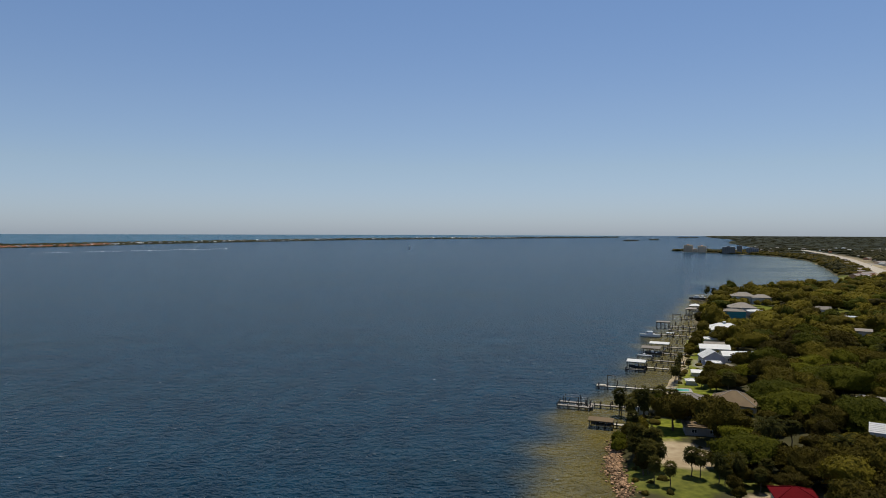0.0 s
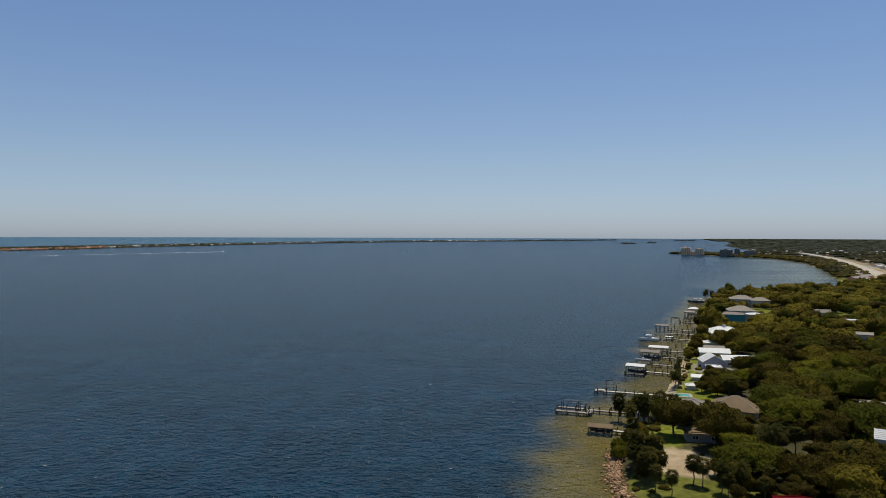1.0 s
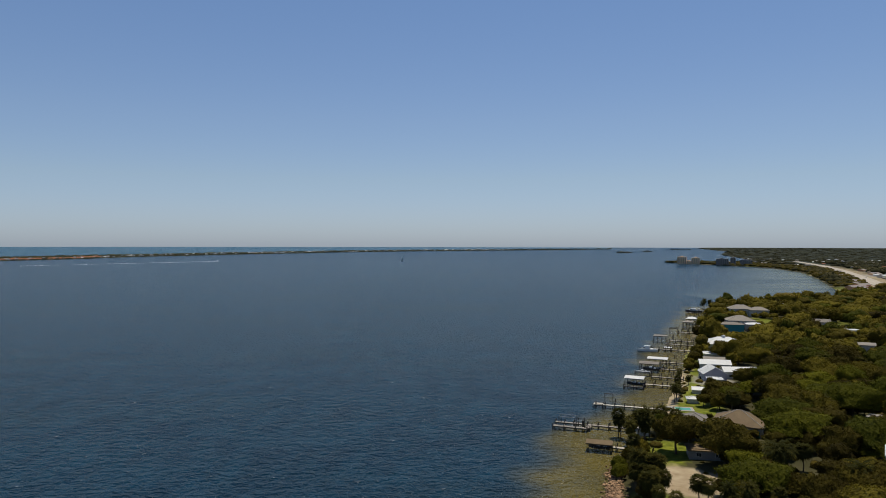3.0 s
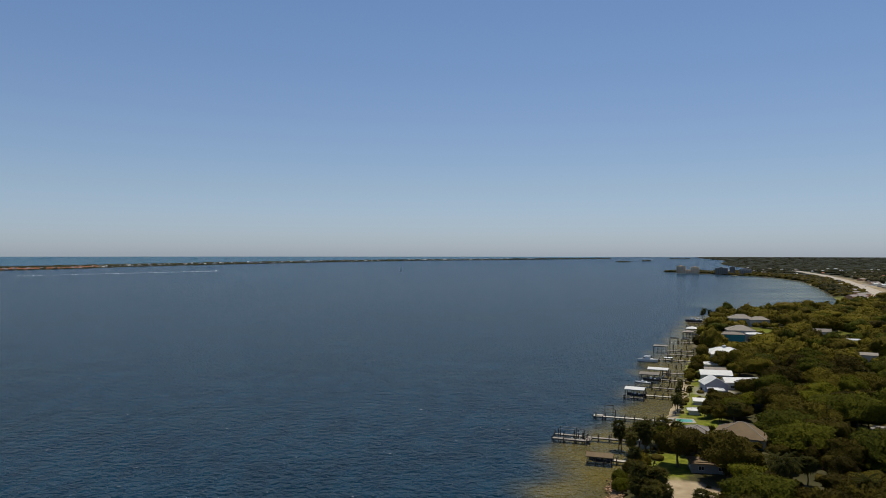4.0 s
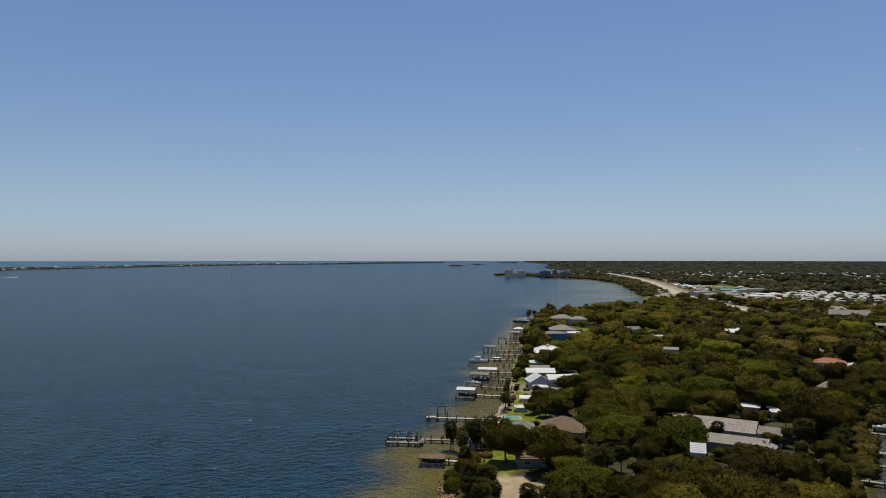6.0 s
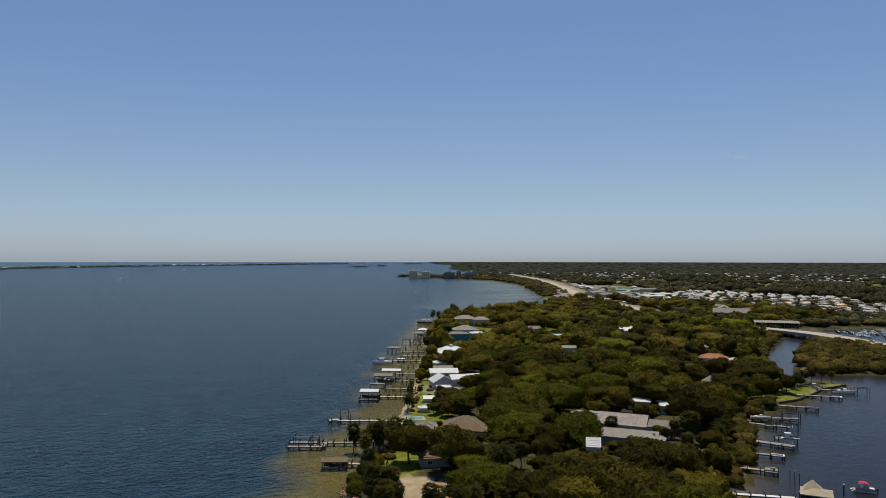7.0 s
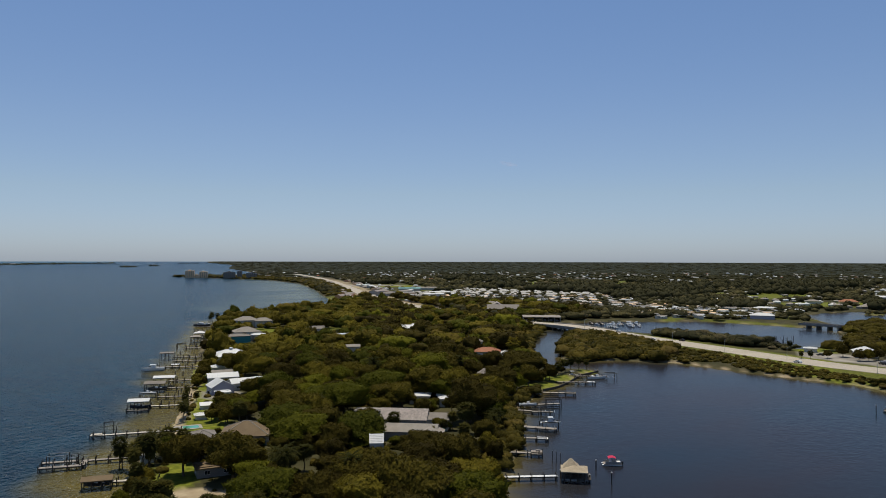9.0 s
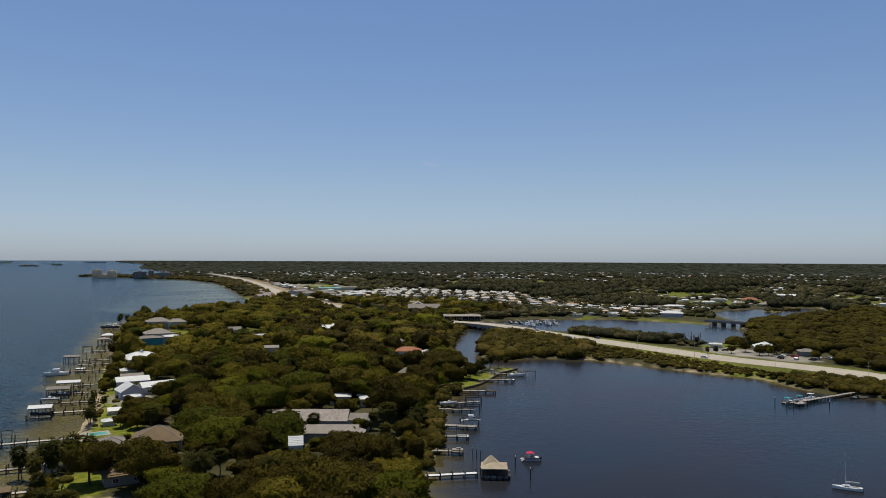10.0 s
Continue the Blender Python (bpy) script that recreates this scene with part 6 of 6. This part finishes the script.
house("house", 268, 541, -20, 9, 7, 3.2, 1.8, "hip", STUCCO, PALE_ROOF, "small pale-roofed house by a lawn")
house("house", 300, 556, -20, 14, 8, 3.2, 1.6, "gable", STUCCO, PALE_ROOF, "low pale-roofed house among trees")
house("house", 265, 460, -20, 11, 7, 4.4, 0.6, "flat", STUCCO, WHITE_ROOF, "flat white-roofed house in the woods")
house("house", 330, 470, -30, 10, 7, 5.0, 2.0, "gable", STUCCO, WHITE_ROOF, "white two-gabled house in the woods")
house("house", 337, 474, 40, 8, 6, 5.0, 2.2, "gable", STUCCO, WHITE_ROOF, "small white gabled wing in the woods")
house("house", 232, 392, -30, 8, 6, 5.2, 1.0, "gable", STUCCO, PALE_ROOF, "pale-roofed house half hidden by oaks")
house("house", 205, 330, -30, 8, 6, 5.0, 1.2, "gable", STUCCO, PALE_ROOF, "small pale roof half hidden by oaks")
house("house", 147.5, 219, -45, 15.5, 10, 4.0, 2.6, "gable", GREYWALL, TIN, "long house with a rust-streaked tin roof", seams=True)
house("house", 142, 232.5, -45, 10, 4.5, 4.6, 0.3, "flat", STUCCO, PALE_ROOF, "narrow pale flat-roofed wing under oaks")
house("house", 155.5, 211.5, -45, 8.5, 8, 3.9, 1.4, "gable", STUCCO, GREY_ROOF, "grey-roofed back wing of a long house")
house("house", 139.5, 207, -45, 20, 9, 3.1, 1.6, "gable", GREYWALL, PALE_ROOF, "long low house with a pale grey roof")
house("house", 143, 199, 45, 7, 8, 3.0, 1.4, "gable", GREYWALL, PALE_ROOF, "gabled porch wing of a long house")
# white upper room under a sloping slatted roof
cabin = thing("lookout_room", 118.6, 193, ground_z(118.6, 193) - 0.1, -32, "white upper room with a sloping slatted roof above trees", "building")
bm = bmesh.new()
loft(bm, [[(u, -1.4, 0), (u, 1.4, 0), (u, 1.4, 6.9), (u, -1.4, 4.7)] for u in (-2.0, 2.0)])
part("wall", bm, STUCCO, cabin)
for k in range(6):
    w = (k + 0.5) / 6
    put("roof_slat", "lookout_slat", lambda: boxed(-2.15, 2.15, -0.24, 0.24, 0.0, 0.07, bevel=0.015), WHITE, cabin, pose(0, -1.4 + 2.8 * w, 4.7 + 2.2 * w + 0.02, 38.2))
for u in (-2.0, 2.0):
    put("roof_rail", "lookout_rail", lambda: boxed(-0.07, 0.07, -1.78, 1.78, 0.0, 0.14), WHITE, cabin, pose(u, 0, 5.86, 38.2))
for x, y, w, d, lab in ((177, 250, 8, 6, "white-roofed cottage deep under oaks"), (186, 245, 6, 5, "bright white roof under oaks"), (191, 240, 7, 5, "small white-roofed cottage under oaks"), (181, 238, 5, 4, "white shed roof under oaks")):
    house("cottage", x, y, -40, w, d, 3.2, 1.0, "hip", STUCCO, WHITE_ROOF, lab)
house("house", 287, 331, -42, 15, 9, 4.0, 2.4, "hip", WHITE, TILE, "white house with an orange clay tile roof")
house("house", 296, 325, -42, 6, 6, 3.0, 1.4, "hip", WHITE, WHITE_ROOF, "white annex beside a tile-roofed house")
house("house", 313, 371, -42, 9, 7, 4.4, 1.8, "hip", STUCCO, GREY_ROOF, "grey-roofed house behind a tile-roofed one")
house("house", 237, 271, -42, 15, 10, 3.6, 3.0, "hip", STUCCO, GREY_ROOF, "grey-brown hip-roofed house near the river lawn")
house("house", 75.0, 150.4, -12, 8, 7, 3.0, 1.9, "hip", STUCCO, RED_ROOF, "house with a dark red metal hip roof")
house("house", 305, 640, -20, 12, 8, 5.0, 1.8, "gable", STUCCO, PALE_ROOF, "pale roof among dense trees")
house("house", 400, 680, -30, 13, 9, 4.5, 1.8, "hip", STUCCO, PALE_ROOF, "pale-roofed house near the coast road")
house("house", 488, 820, -20, 12, 9, 4.5, 1.0, "flat", STUCCO, WHITE_ROOF, "white flat-roofed house by the bay")
house("house", 450, 770, -20, 16, 8, 3.4, 1.6, "gable", STUCCO, TIN, "rusty-roofed house near the bay")
house("shore_hotel", 548, 935, 28, 34, 10, 4.2, 2.0, "gable", SALMON, TIN, "low tan-roofed salmon building by the coast road")
house("shore_hotel", 536, 905, 28, 16, 9, 3.6, 1.6, "gable", WHITE, WHITE_ROOF, "white building at the head of the bay")
pool = thing("swimming_pool", 88.5, 264.8, ground_z(88.5, 264.8), -12, "turquoise swimming pool in a pale deck", "pool")
part("pool_deck", boxed(-4.8, 4.4, -3.2, 3.2, -0.3, 0.12, bevel=0.02), CONCRETE, pool)
part("pool_water", boxed(-1.8, 3.4, -2.0, 2.0, 0.0, 0.135), POOL, pool)
table_top = thing("patio_slab", 79, 215, ground_z(79, 215), -12, "pale stone patio slab on the lawn", "patio")
part("slab", boxed(-1.6, 1.6, -1.2, 1.2, -0.2, 0.15, bevel=0.03), CONCRETE, table_top)

# ------------------------------------------------------------------ along the coast road
def open_store(x, y, turn, w, d, h, roof, label):
    ob = thing("boat_store", x, y, ground_z(x, y) - 0.1, turn, label, "storage building")
    part("roof", gable_roof(w, d, h, 0.6, over=0.8), roof, ob)
    part("wall", boxed(-w / 2, w / 2, d / 2 - 0.3, d / 2, 0, h), GREYWALL, ob)
    for s in (-1, 1):
        part("end_wall", boxed(s * w / 2 - 0.15, s * w / 2 + 0.15, -d / 2 + 2, d / 2 - 0.3, 0, h), GREYWALL, ob)
    n = int(w / 5)
    for k in range(n + 1):
        put("column", f"store_column_{h}", lambda: boxed(-0.15, 0.15, -0.15, 0.15, 0, h), STEEL, ob, pose(-w / 2 + w * k / n, -d / 2 + 0.2, 0))
    # Hulls are grey, not white: the gloom under the roof is in their colour.
    for k in range(n):
        put("rack_boat", "rack_boat", lambda: boxed(-1.1, 1.1, -3.5, 3.5, 0, 1.3, bevel=0.3), GREYWALL, ob, pose(-w / 2 + w * (k + 0.5) / n, -d / 2 + 4.5, 0.5))
    return ob


open_store(501, 491, -42, 34, 26, 4.2, PALE_ROOF, "open boat storage shed with a flat grey roof")
house("warehouse", 540, 585, -42, 34, 20, 5.0, 4.0, "gable", GREYWALL, GREY_ROOF, "grey gabled warehouse among trees")
house("warehouse", 556, 612, 48, 30, 16, 5.6, 4.2, "gable", GREYWALL, PALE_ROOF, "tall grey cross-gabled warehouse")
house("warehouse", 590, 640, -42, 30, 16, 5.0, 3.0, "gable", GREYWALL, PALE_ROOF, "pale grey long warehouse roof")
house("restaurant", 470, 195, -60, 12, 11, 3.4, 3.0, "hip", DARKCLAD, WHITE_ROOF, "roadside restaurant with a cream hip roof")
house("office", 470, 170, -60, 9, 7, 2.6, 1.8, "hip", GREYWALL, GREY_ROOF, "grey roadside office in a car park")
house("kiosk", 468, 226, -60, 7, 5, 2.4, 0.9, "hip", STUCCO, WHITE_ROOF, "small white-roofed pavilion by the river", windows=False)
house("house", 690, 372, -60, 22, 13, 3.6, 2.6, "hip", SHADE_LILAC, WHITE_ROOF, "white-roofed riverside house on a lawn")
house("house", 800, 425, -60, 24, 10, 3.4, 1.6, "hip", STUCCO, WHITE_ROOF, "long white house beyond the upper river")
house("house", 1010, 420, -60, 22, 13, 3.6, 3.0, "hip", CREAM, TILE, "tile-roofed house beyond the upper river")
house("house", 985, 455, -60, 18, 12, 3.4, 2.2, "hip", STUCCO, PALE_ROOF, "pale-roofed house beyond the upper river")
house("house", 1175, 433, -70, 34, 12, 3.6, 2.0, "gable", STUCCO, WHITE_ROOF, "long white building on a wide lawn")
house("house", 540, 120, -60, 16, 10, 4.4, 2.4, "gable", STUCCO, TIN, "tan-roofed house in the eastern woods")


def car(x, y, turn, paint, label, z=None):
    ob = thing("car", x, y, (ground_z(x, y) if z is None else z), turn, label, "car", "parked and passing cars")
    bm = bmesh.new()
    side = [(-2.2, 0.35), (2.2, 0.35), (2.25, 0.8), (1.2, 0.95), (0.6, 1.45), (-1.3, 1.5), (-2.1, 1.0)]
    loft(bm, [[(u, -0.88, v) for u, v in side], [(u, -0.75 if v > 1.2 else -0.9, v) for u, v in side], [(u, 0.75 if v > 1.2 else 0.9, v) for u, v in side], [(u, 0.88, v) for u, v in side]])
    part("body", bm, paint, ob)
    part("side_glass", boxed(-1.25, 0.6, -0.905, 0.905, 1.0, 1.35), GLASS, ob)
    for u in (-1.35, 1.35):
        for s in (-0.82, 0.82):
            put("wheel", "car_wheel", lambda: rod(bmesh.new(), (0, -0.11, 0), (0, 0.11, 0), 0.34, n=12), BLACK, ob, pose(u, s, 0.34))
    return ob


for x, y, turn, k, on_road in ((455, 214, 100, 1, 0), (452, 178, 80, 0, 0), (456, 172, 80, 3, 0), (447, 168, 10, 2, 0), (459, 160, 80, 0, 0), (444, 176, 60, 1, 0), (450, 160, 75, 1, 0), (462, 155, 75, 0, 0),
                               (448, 305, 78, 1, 1), (438, 322, 78, 0, 1), (455, 365, 80, 2, 1), (406, 205, 75, 0, 1), (600, 955, 60, 0, 1), (655, 1050, 64, 1, 1), (700, 1165, 64, 0, 1), (770, 1280, 64, 2, 1)):
    car(x, y, turn, CARPAINT[k], ("white", "black", "silver", "red")[k] + (" car driving on the coast road" if on_road else " car parked beside the restaurant"), road_z(y) if on_road else None)

for x, y, turn, w, d, h, rise, wall, roof, lab in (
        (780, 1090, -36, 40, 18, 4.0, 1.6, STUCCO, TEAL_ROOF, "long hall with a pale teal metal roof"), (826, 1085, -36, 46, 16, 4.6, 1.4, STUCCO, PALE_ROOF, "long pale grey hall beside a field"),
        (640, 960, 28, 34, 18, 4.0, 2.4, GREYWALL, GREY_ROOF, "dark grey-roofed shop by the coast road"), (668, 938, 28, 26, 16, 4.0, 1.8, SALMON, GREY_ROOF, "brown-walled shop by the coast road"),
        (700, 1000, 28, 40, 18, 4.6, 1.2, STUCCO, PALE_ROOF, "pale flat shop roof near the coast road"), (656, 1010, 28, 30, 14, 5.0, 2.0, GREYWALL, TIN, "rust-streaked workshop by the coast road"),
        (690, 900, -36, 30, 14, 4.0, 1.0, STUCCO, WHITE_ROOF, "white-roofed store at the edge of a home park"), (620, 880, 28, 22, 12, 4.0, 1.2, STUCCO, WHITE_ROOF, "small white store by the coast road"),
        (585, 985, 28, 26, 10, 4.0, 1.8, SALMON, PALE_ROOF, "salmon shore building by the coast road"), (604, 1030, 28, 20, 10, 4.0, 1.6, SALMON, TIN, "tan shore building by the coast road"),
        (740, 950, -36, 34, 14, 4.0, 1.0, STUCCO, WHITE_ROOF, "long white store roof near homes")):
    house("shop_building", x, y, turn, w, d, h, rise, "gable", wall, roof, lab)

row_houses = np.random.default_rng(57)
for k in range(22):
    y = 905 + 34 * k
    x = float(np.interp(y, [b for _, b in ROADLINE], [a for a, _ in ROADLINE])) + (-34 if k % 3 == 0 and k > 3 else 40) + row_houses.uniform(-4, 12)
    if min(math.hypot(x - a, y - b) for a, b in ((640, 960), (668, 938), (700, 1000), (656, 1010), (585, 985), (604, 1030), (620, 880))) < 26 or shore(np.array([x]), np.array([y]))[0] < 14:
        continue
    pick = int(row_houses.integers(0, 4))
    house("shop_building", x, y, 28 + row_houses.normal(0, 8), row_houses.uniform(12, 24), row_houses.uniform(9, 13), 3.6, row_houses.uniform(1.0, 2.2), "gable", (STUCCO, SALMON, CREAM, GREYWALL)[pick], (WHITE_ROOF, PALE_ROOF, TIN, PALE_ROOF)[pick], ("white-roofed", "grey-roofed salmon", "tan-roofed cream", "pale-roofed grey")[pick] + " low building beside the coast road")

# ------------------------------------------------------------------ mobile homes
def mobile_home(length, roof):
    ob = thing("mobile_home", 0, 0, 0, 0, "white-roofed mobile home in a crowded park", "mobile home", "mobile homes")
    part("wall", boxed(-length / 2, length / 2, -2.1, 2.1, 0.0, 3.1, bevel=0.05), STUCCO, ob)
    part("roof", gable_roof(length, 4.2, 3.1, 0.3, over=0.35), roof, ob)
    part("carport_roof", boxed(-length * 0.3, length * 0.2, -5.0, -2.15, 2.6, 2.75), WHITE, ob)
    part("carport_post", boxed(-length * 0.3, -length * 0.3 + 0.15, -5, -4.85, 0, 2.6), WHITE, ob)
    for k in range(2):
        put("window", "mobile_window", lambda: boxed(-0.6, 0.6, -0.03, 0.03, -0.45, 0.45), GLASS, ob, pose(-length / 2 + length * (k + 0.5) / 3, -2.11, 1.9))
    return ob


homes = np.random.default_rng(31)
models = [mobile_home(15, WHITE_ROOF), mobile_home(12, STUCCO), mobile_home(17, PALE_ROOF), mobile_home(13, CREAM), mobile_home(11, PALE_ROOF)]
sites = []
for i in range(-40, 40):
    for j in range(-40, 40):
        x, y = along(760, 660, -46, i * 20.0, j * 12.5)
        x, y = x + homes.uniform(-5, 5), y + homes.uniform(-3.5, 3.5)
        k, take, turn = int(homes.integers(0, 5)), homes.random(), -46 + homes.normal(0, 14) + (90 if homes.random() < 0.35 else 0)
        if not inside(PARK, np.array([x]), np.array([y]))[0] or take > 0.64 or edge_distance(ROADLINE, np.array([x]), np.array([y]), False)[0] < 24 or shore(np.array([x]), np.array([y]))[0] < 12:
            continue
        sites.append((x, y, k, turn))
sites.sort(key=lambda s: math.hypot(s[0], s[1]))
used = set()
for x, y, k, turn in sites[:290]:
    if k not in used:
        used.add(k)
        models[k].matrix_basis = pose(x, y, 1.25, 0, 0, turn)
    else:
        copy_thing(models[k], pose(x, y, 1.25, 0, 0, turn))
FARTHER_HOMES = sites[290:]

# marina boats
models = [motor_boat(520, 432, -0.2, 40, 7, "white motor boat moored in the marina", group="marina boats"), motor_boat(512, 418, -0.2, 60, 9, "white cabin boat moored in the marina", cabin=True, top=GEL, group="marina boats")]
for k in range(18):
    x, y = along(518, 420, -35, homes.uniform(-14, 34), homes.uniform(-14, 18))
    if shore(np.array([x]), np.array([y]))[0] < -3:
        copy_thing(models[k % 2], pose(x, y, -0.2, 0, 0, 55 + homes.uniform(-20, 20)))
for k in range(5):
    ax, ay = along(532, 452, -45, -4 + k * 9, 2)
    bx, by = along(532, 452, -45, -4 + k * 9, -26)
    dock("dock", ax, ay, bx, by, "narrow wooden marina finger pier", posts_up=1.2, gap=5)
for k in range(7):
    x, y = 500 + k * 4, 262 + k * 3.0
    dock("old_pier", x, y, x + 9, y + 4, "broken line of old dark pier piles", width=0.6, posts_up=0.8, z=0.8, deck=PILE, gap=2.5)

# ------------------------------------------------------------------ condominium towers
def tower(name, x, y, turn, w, d, storeys, wall, label, caps=True):
    ob = thing(name, x, y, 1.0, turn, label, "apartment building")
    h = storeys * 3.0
    body = part("wall", boxed(-w / 2, w / 2, -d / 2, d / 2, 0, h), wall, ob)
    part("roof", box(boxed(-w / 2 - 0.3, w / 2 + 0.3, -d / 2 - 0.3, d / 2 + 0.3, h, h + 0.9), -w * 0.15, w * 0.1, -2.5, 2.5, h + 0.9, h + 3.6), wall, ob)
    n = int(w / 5.0)
    for s in range(storeys):
        put("balcony", f"balcony_{w}", lambda: boxed(-w / 2 + 0.4, w / 2 - 0.4, -1.5, -0.005, -0.12, 0.12), FRAME if wall is CREAM else wall, body, pose(0, -d / 2, s * 3.0 + 0.1))
        for k in range(n):
            put("window", "tower_window", lambda: boxed(-0.9, 0.9, -0.06, 0.03, 0.9, 2.1), GLASS, body, pose(-w / 2 + w * (k + 0.5) / n, -d / 2, s * 3.0))
    return ob


tower("apartment_tower", 745, 2165, -22, 26, 16, 7, CREAM, "cream apartment tower at the bay's far point")
tower("apartment_tower", 782, 2152, -22, 24, 16, 6, CREAM, "second cream apartment tower at the far point")
tower("apartment_block", 764, 2158, -22, 12, 12, 3, CREAM, "low cream link between two towers")
tower("apartment_tower", 822, 2052, -22, 34, 16, 6, DARKCLAD, "dark slate apartment tower by the bay")
tower("apartment_tower", 850, 2044, -22, 14, 16, 7, DARKCLAD, "narrow dark apartment tower by the bay")
tower("apartment_tower", 882, 2032, -22, 32, 16, 5, GREYWALL, "grey apartment tower by the bay")

# far homes: boxes with low roofs, in one mesh for each roof colour
def far_home():
    bm = boxed(-7, 7, -5, 5, 0, 3.2)
    loft(bm, [[(-7.6, -5.6, 3.2), (7.6, -5.6, 3.2), (7.6, 5.6, 3.2), (-7.6, 5.6, 3.2)], [(-4, -0.2, 5.2), (4, -0.2, 5.2), (4, 0.2, 5.2), (-4, 0.2, 5.2)]])
    bmesh.ops.triangulate(bm, faces=bm.faces[:])
    bm.verts.index_update()
    v, f = np.array([p.co for p in bm.verts]), np.array([[p.index for p in t.verts] for t in bm.faces])
    bm.free()
    return v, f


HOME = [far_home()]
stuff("far_mobile_homes", [(HOME[0][0] * (1, 0.5, 0.9), HOME[0][1])], [(0, x, y, 1.2, 1.0, 1.0, radians(turn), 0.0) for x, y, k, turn in FARTHER_HOMES], STUCCO, "farther white-roofed mobile homes among trees", "mobile homes")
for name, roof, count, seed, label in (("far_white_homes", WHITE_ROOF, 540, 41, "far white-roofed homes among trees"), ("far_pale_homes", PALE_ROOF, 560, 42, "far pale grey-roofed homes among trees"), ("far_tile_homes", TILE, 50, 43, "far tile-roofed homes among trees")):
    g = np.random.default_rng(seed)
    rows = []
    while len(rows) < count:
        r, az = 850 + 2300 * g.random() ** 1.7, radians(g.uniform(19, 84))
        x, y = r * math.sin(az), r * math.cos(az)
        one, two = np.array([x]), np.array([y])
        if shore(one, two)[0] < 14 or inside(EAST, one, two)[0] or inside(PARK, one, two)[0] or edge_distance(ROADLINE, one, two, False)[0] < 26:
            continue
        s = g.uniform(0.45, 0.8)
        rows.append((0, x, y, 1.2 + float(lift(r)) + (0.8 if r > 1500 else 0.2), s, s, g.uniform(0, 3.1), 0.0))
    stuff(name, HOME, rows, roof, label, "houses")
g = np.random.default_rng(44)
for name, roof, count, a0, a1, label in (("island_tile_homes", TILE, 230, -33, -25, "orange-roofed homes on the barrier island"), ("island_white_homes", WHITE_ROOF, 80, -28, 6, "white homes along the barrier island shore"), ("island_grey_homes", GREYWALL, 200, -33, 8, "grey homes along the barrier island shore")):
    rows = []
    for k in range(count):
        az = g.uniform(a0, a1)
        dip = float(np.interp(az, [-33, -31.8, -27.4, -22.9, -16.9, -8.3, -1.5, 9.7], [1.23, 1.21, 1.128, 0.987, 0.854, 0.676, 0.563, 0.441])) - g.uniform(0.015, 0.09) * (0.6 if az > -8 else 1)
        r = far_radius(dip)
        x, y = by_az(az, r)
        s = g.uniform(0.4, 0.85)
        rows.append((0, x, y, 0.4 + float(lift(r)), s, s * g.uniform(0.9, 1.8), g.uniform(0, 3.1), 0.0))
    stuff(name, HOME, rows, roof, label, "houses")

# far sails and a small boat's wake
def far_sail(x, y, size):
    ob = thing("far_sailboat", x, y, 0, 20, "tiny far sailboat with a white sail", "sailboat")
    part("hull", hull(7 * size, 2.4 * size, 1.0 * size), GEL, ob)
    bm = bmesh.new()
    loft(bm, [[(-2.6 * size, -0.05, 1.6), (1.6 * size, -0.05, 1.6), (1.6 * size, 0.05, 1.6), (-2.6 * size, 0.05, 1.6)], [(1.3 * size, -0.04, 9 * size), (1.5 * size, -0.04, 9 * size), (1.5 * size, 0.04, 9 * size), (1.3 * size, 0.04, 9 * size)]])
    part("sail", bm, WHITE, ob)


far_sail(*by_az(-2.7, 2480), 1.6)
far_sail(*by_az(1.5, 3600), 1.2)
motor_boat(*by_az(-16.9, 2565), float(lift(2565)), 70, 8, "small speedboat far out on the lagoon", group="far boats")
g = np.random.default_rng(51)
rows = []
a, b = np.array(by_az(-17.0, 2560)), np.array(by_az(-30.0, 2205))
for k in range(420):
    u = g.random() ** 1.7
    p = a + (b - a) * u
    s = 3.0 - 1.0 * u
    rows.append((int(g.integers(0, 4)), p[0] + g.normal(0, 1.2 + 3 * u), p[1] + g.normal(0, 1.2 + 3 * u), float(lift(np.hypot(*p))), s, 0.22, g.uniform(0, 6), 0.0))
stuff("boat_wake", ROCKS, rows, WHITE, "thin white foam wake of a far speedboat", "foam")

# a faint wisp of cloud far off in the sky
# Emission stands in for sunlight on the thin vapour.
vapour = bpy.data.materials.new("self_lit_cloud")
vapour.use_nodes = True
n, l = vapour.node_tree.nodes, vapour.node_tree.links
clear, mixed_in, puff, glow, place, thin = (n.new("ShaderNode" + s) for s in ("BsdfTransparent", "MixShader", "TexNoise", "Emission", "NewGeometry", "MapRange"))
puff.inputs["Scale"].default_value = 0.035
l.new(place.outputs["Position"], puff.inputs["Vector"])
thin.inputs["From Min"].default_value, thin.inputs["From Max"].default_value = 0.36, 0.66
thin.inputs["To Min"].default_value, thin.inputs["To Max"].default_value = 0.0, 0.15
l.new(puff.outputs["Fac"], thin.inputs["Value"])
l.new(thin.outputs[0], mixed_in.inputs[0])
l.new(clear.outputs[0], mixed_in.inputs[1])
glow.inputs["Color"].default_value, glow.inputs["Strength"].default_value = (0.50, 0.49, 0.60, 1), 1.0
l.new(glow.outputs[0], mixed_in.inputs[2])
l.new(mixed_in.outputs[0], n["Material Output"].inputs["Surface"])
cx, cy = by_az(43.6, 4750)
rows = [(k % 4, cx + 0.72 * u, cy - 0.69 * u, 690 + up, size, size * 0.72, 1.7 * k, 0.0) for k, (u, up, size) in enumerate(((-22, 8, 24), (8, 4, 30), (34, -4, 24), (12, -14, 22), (58, -10, 15)))]
stuff("cloud", ROCKS, rows, vapour, "single faint wisp of pale cloud", "cloud")
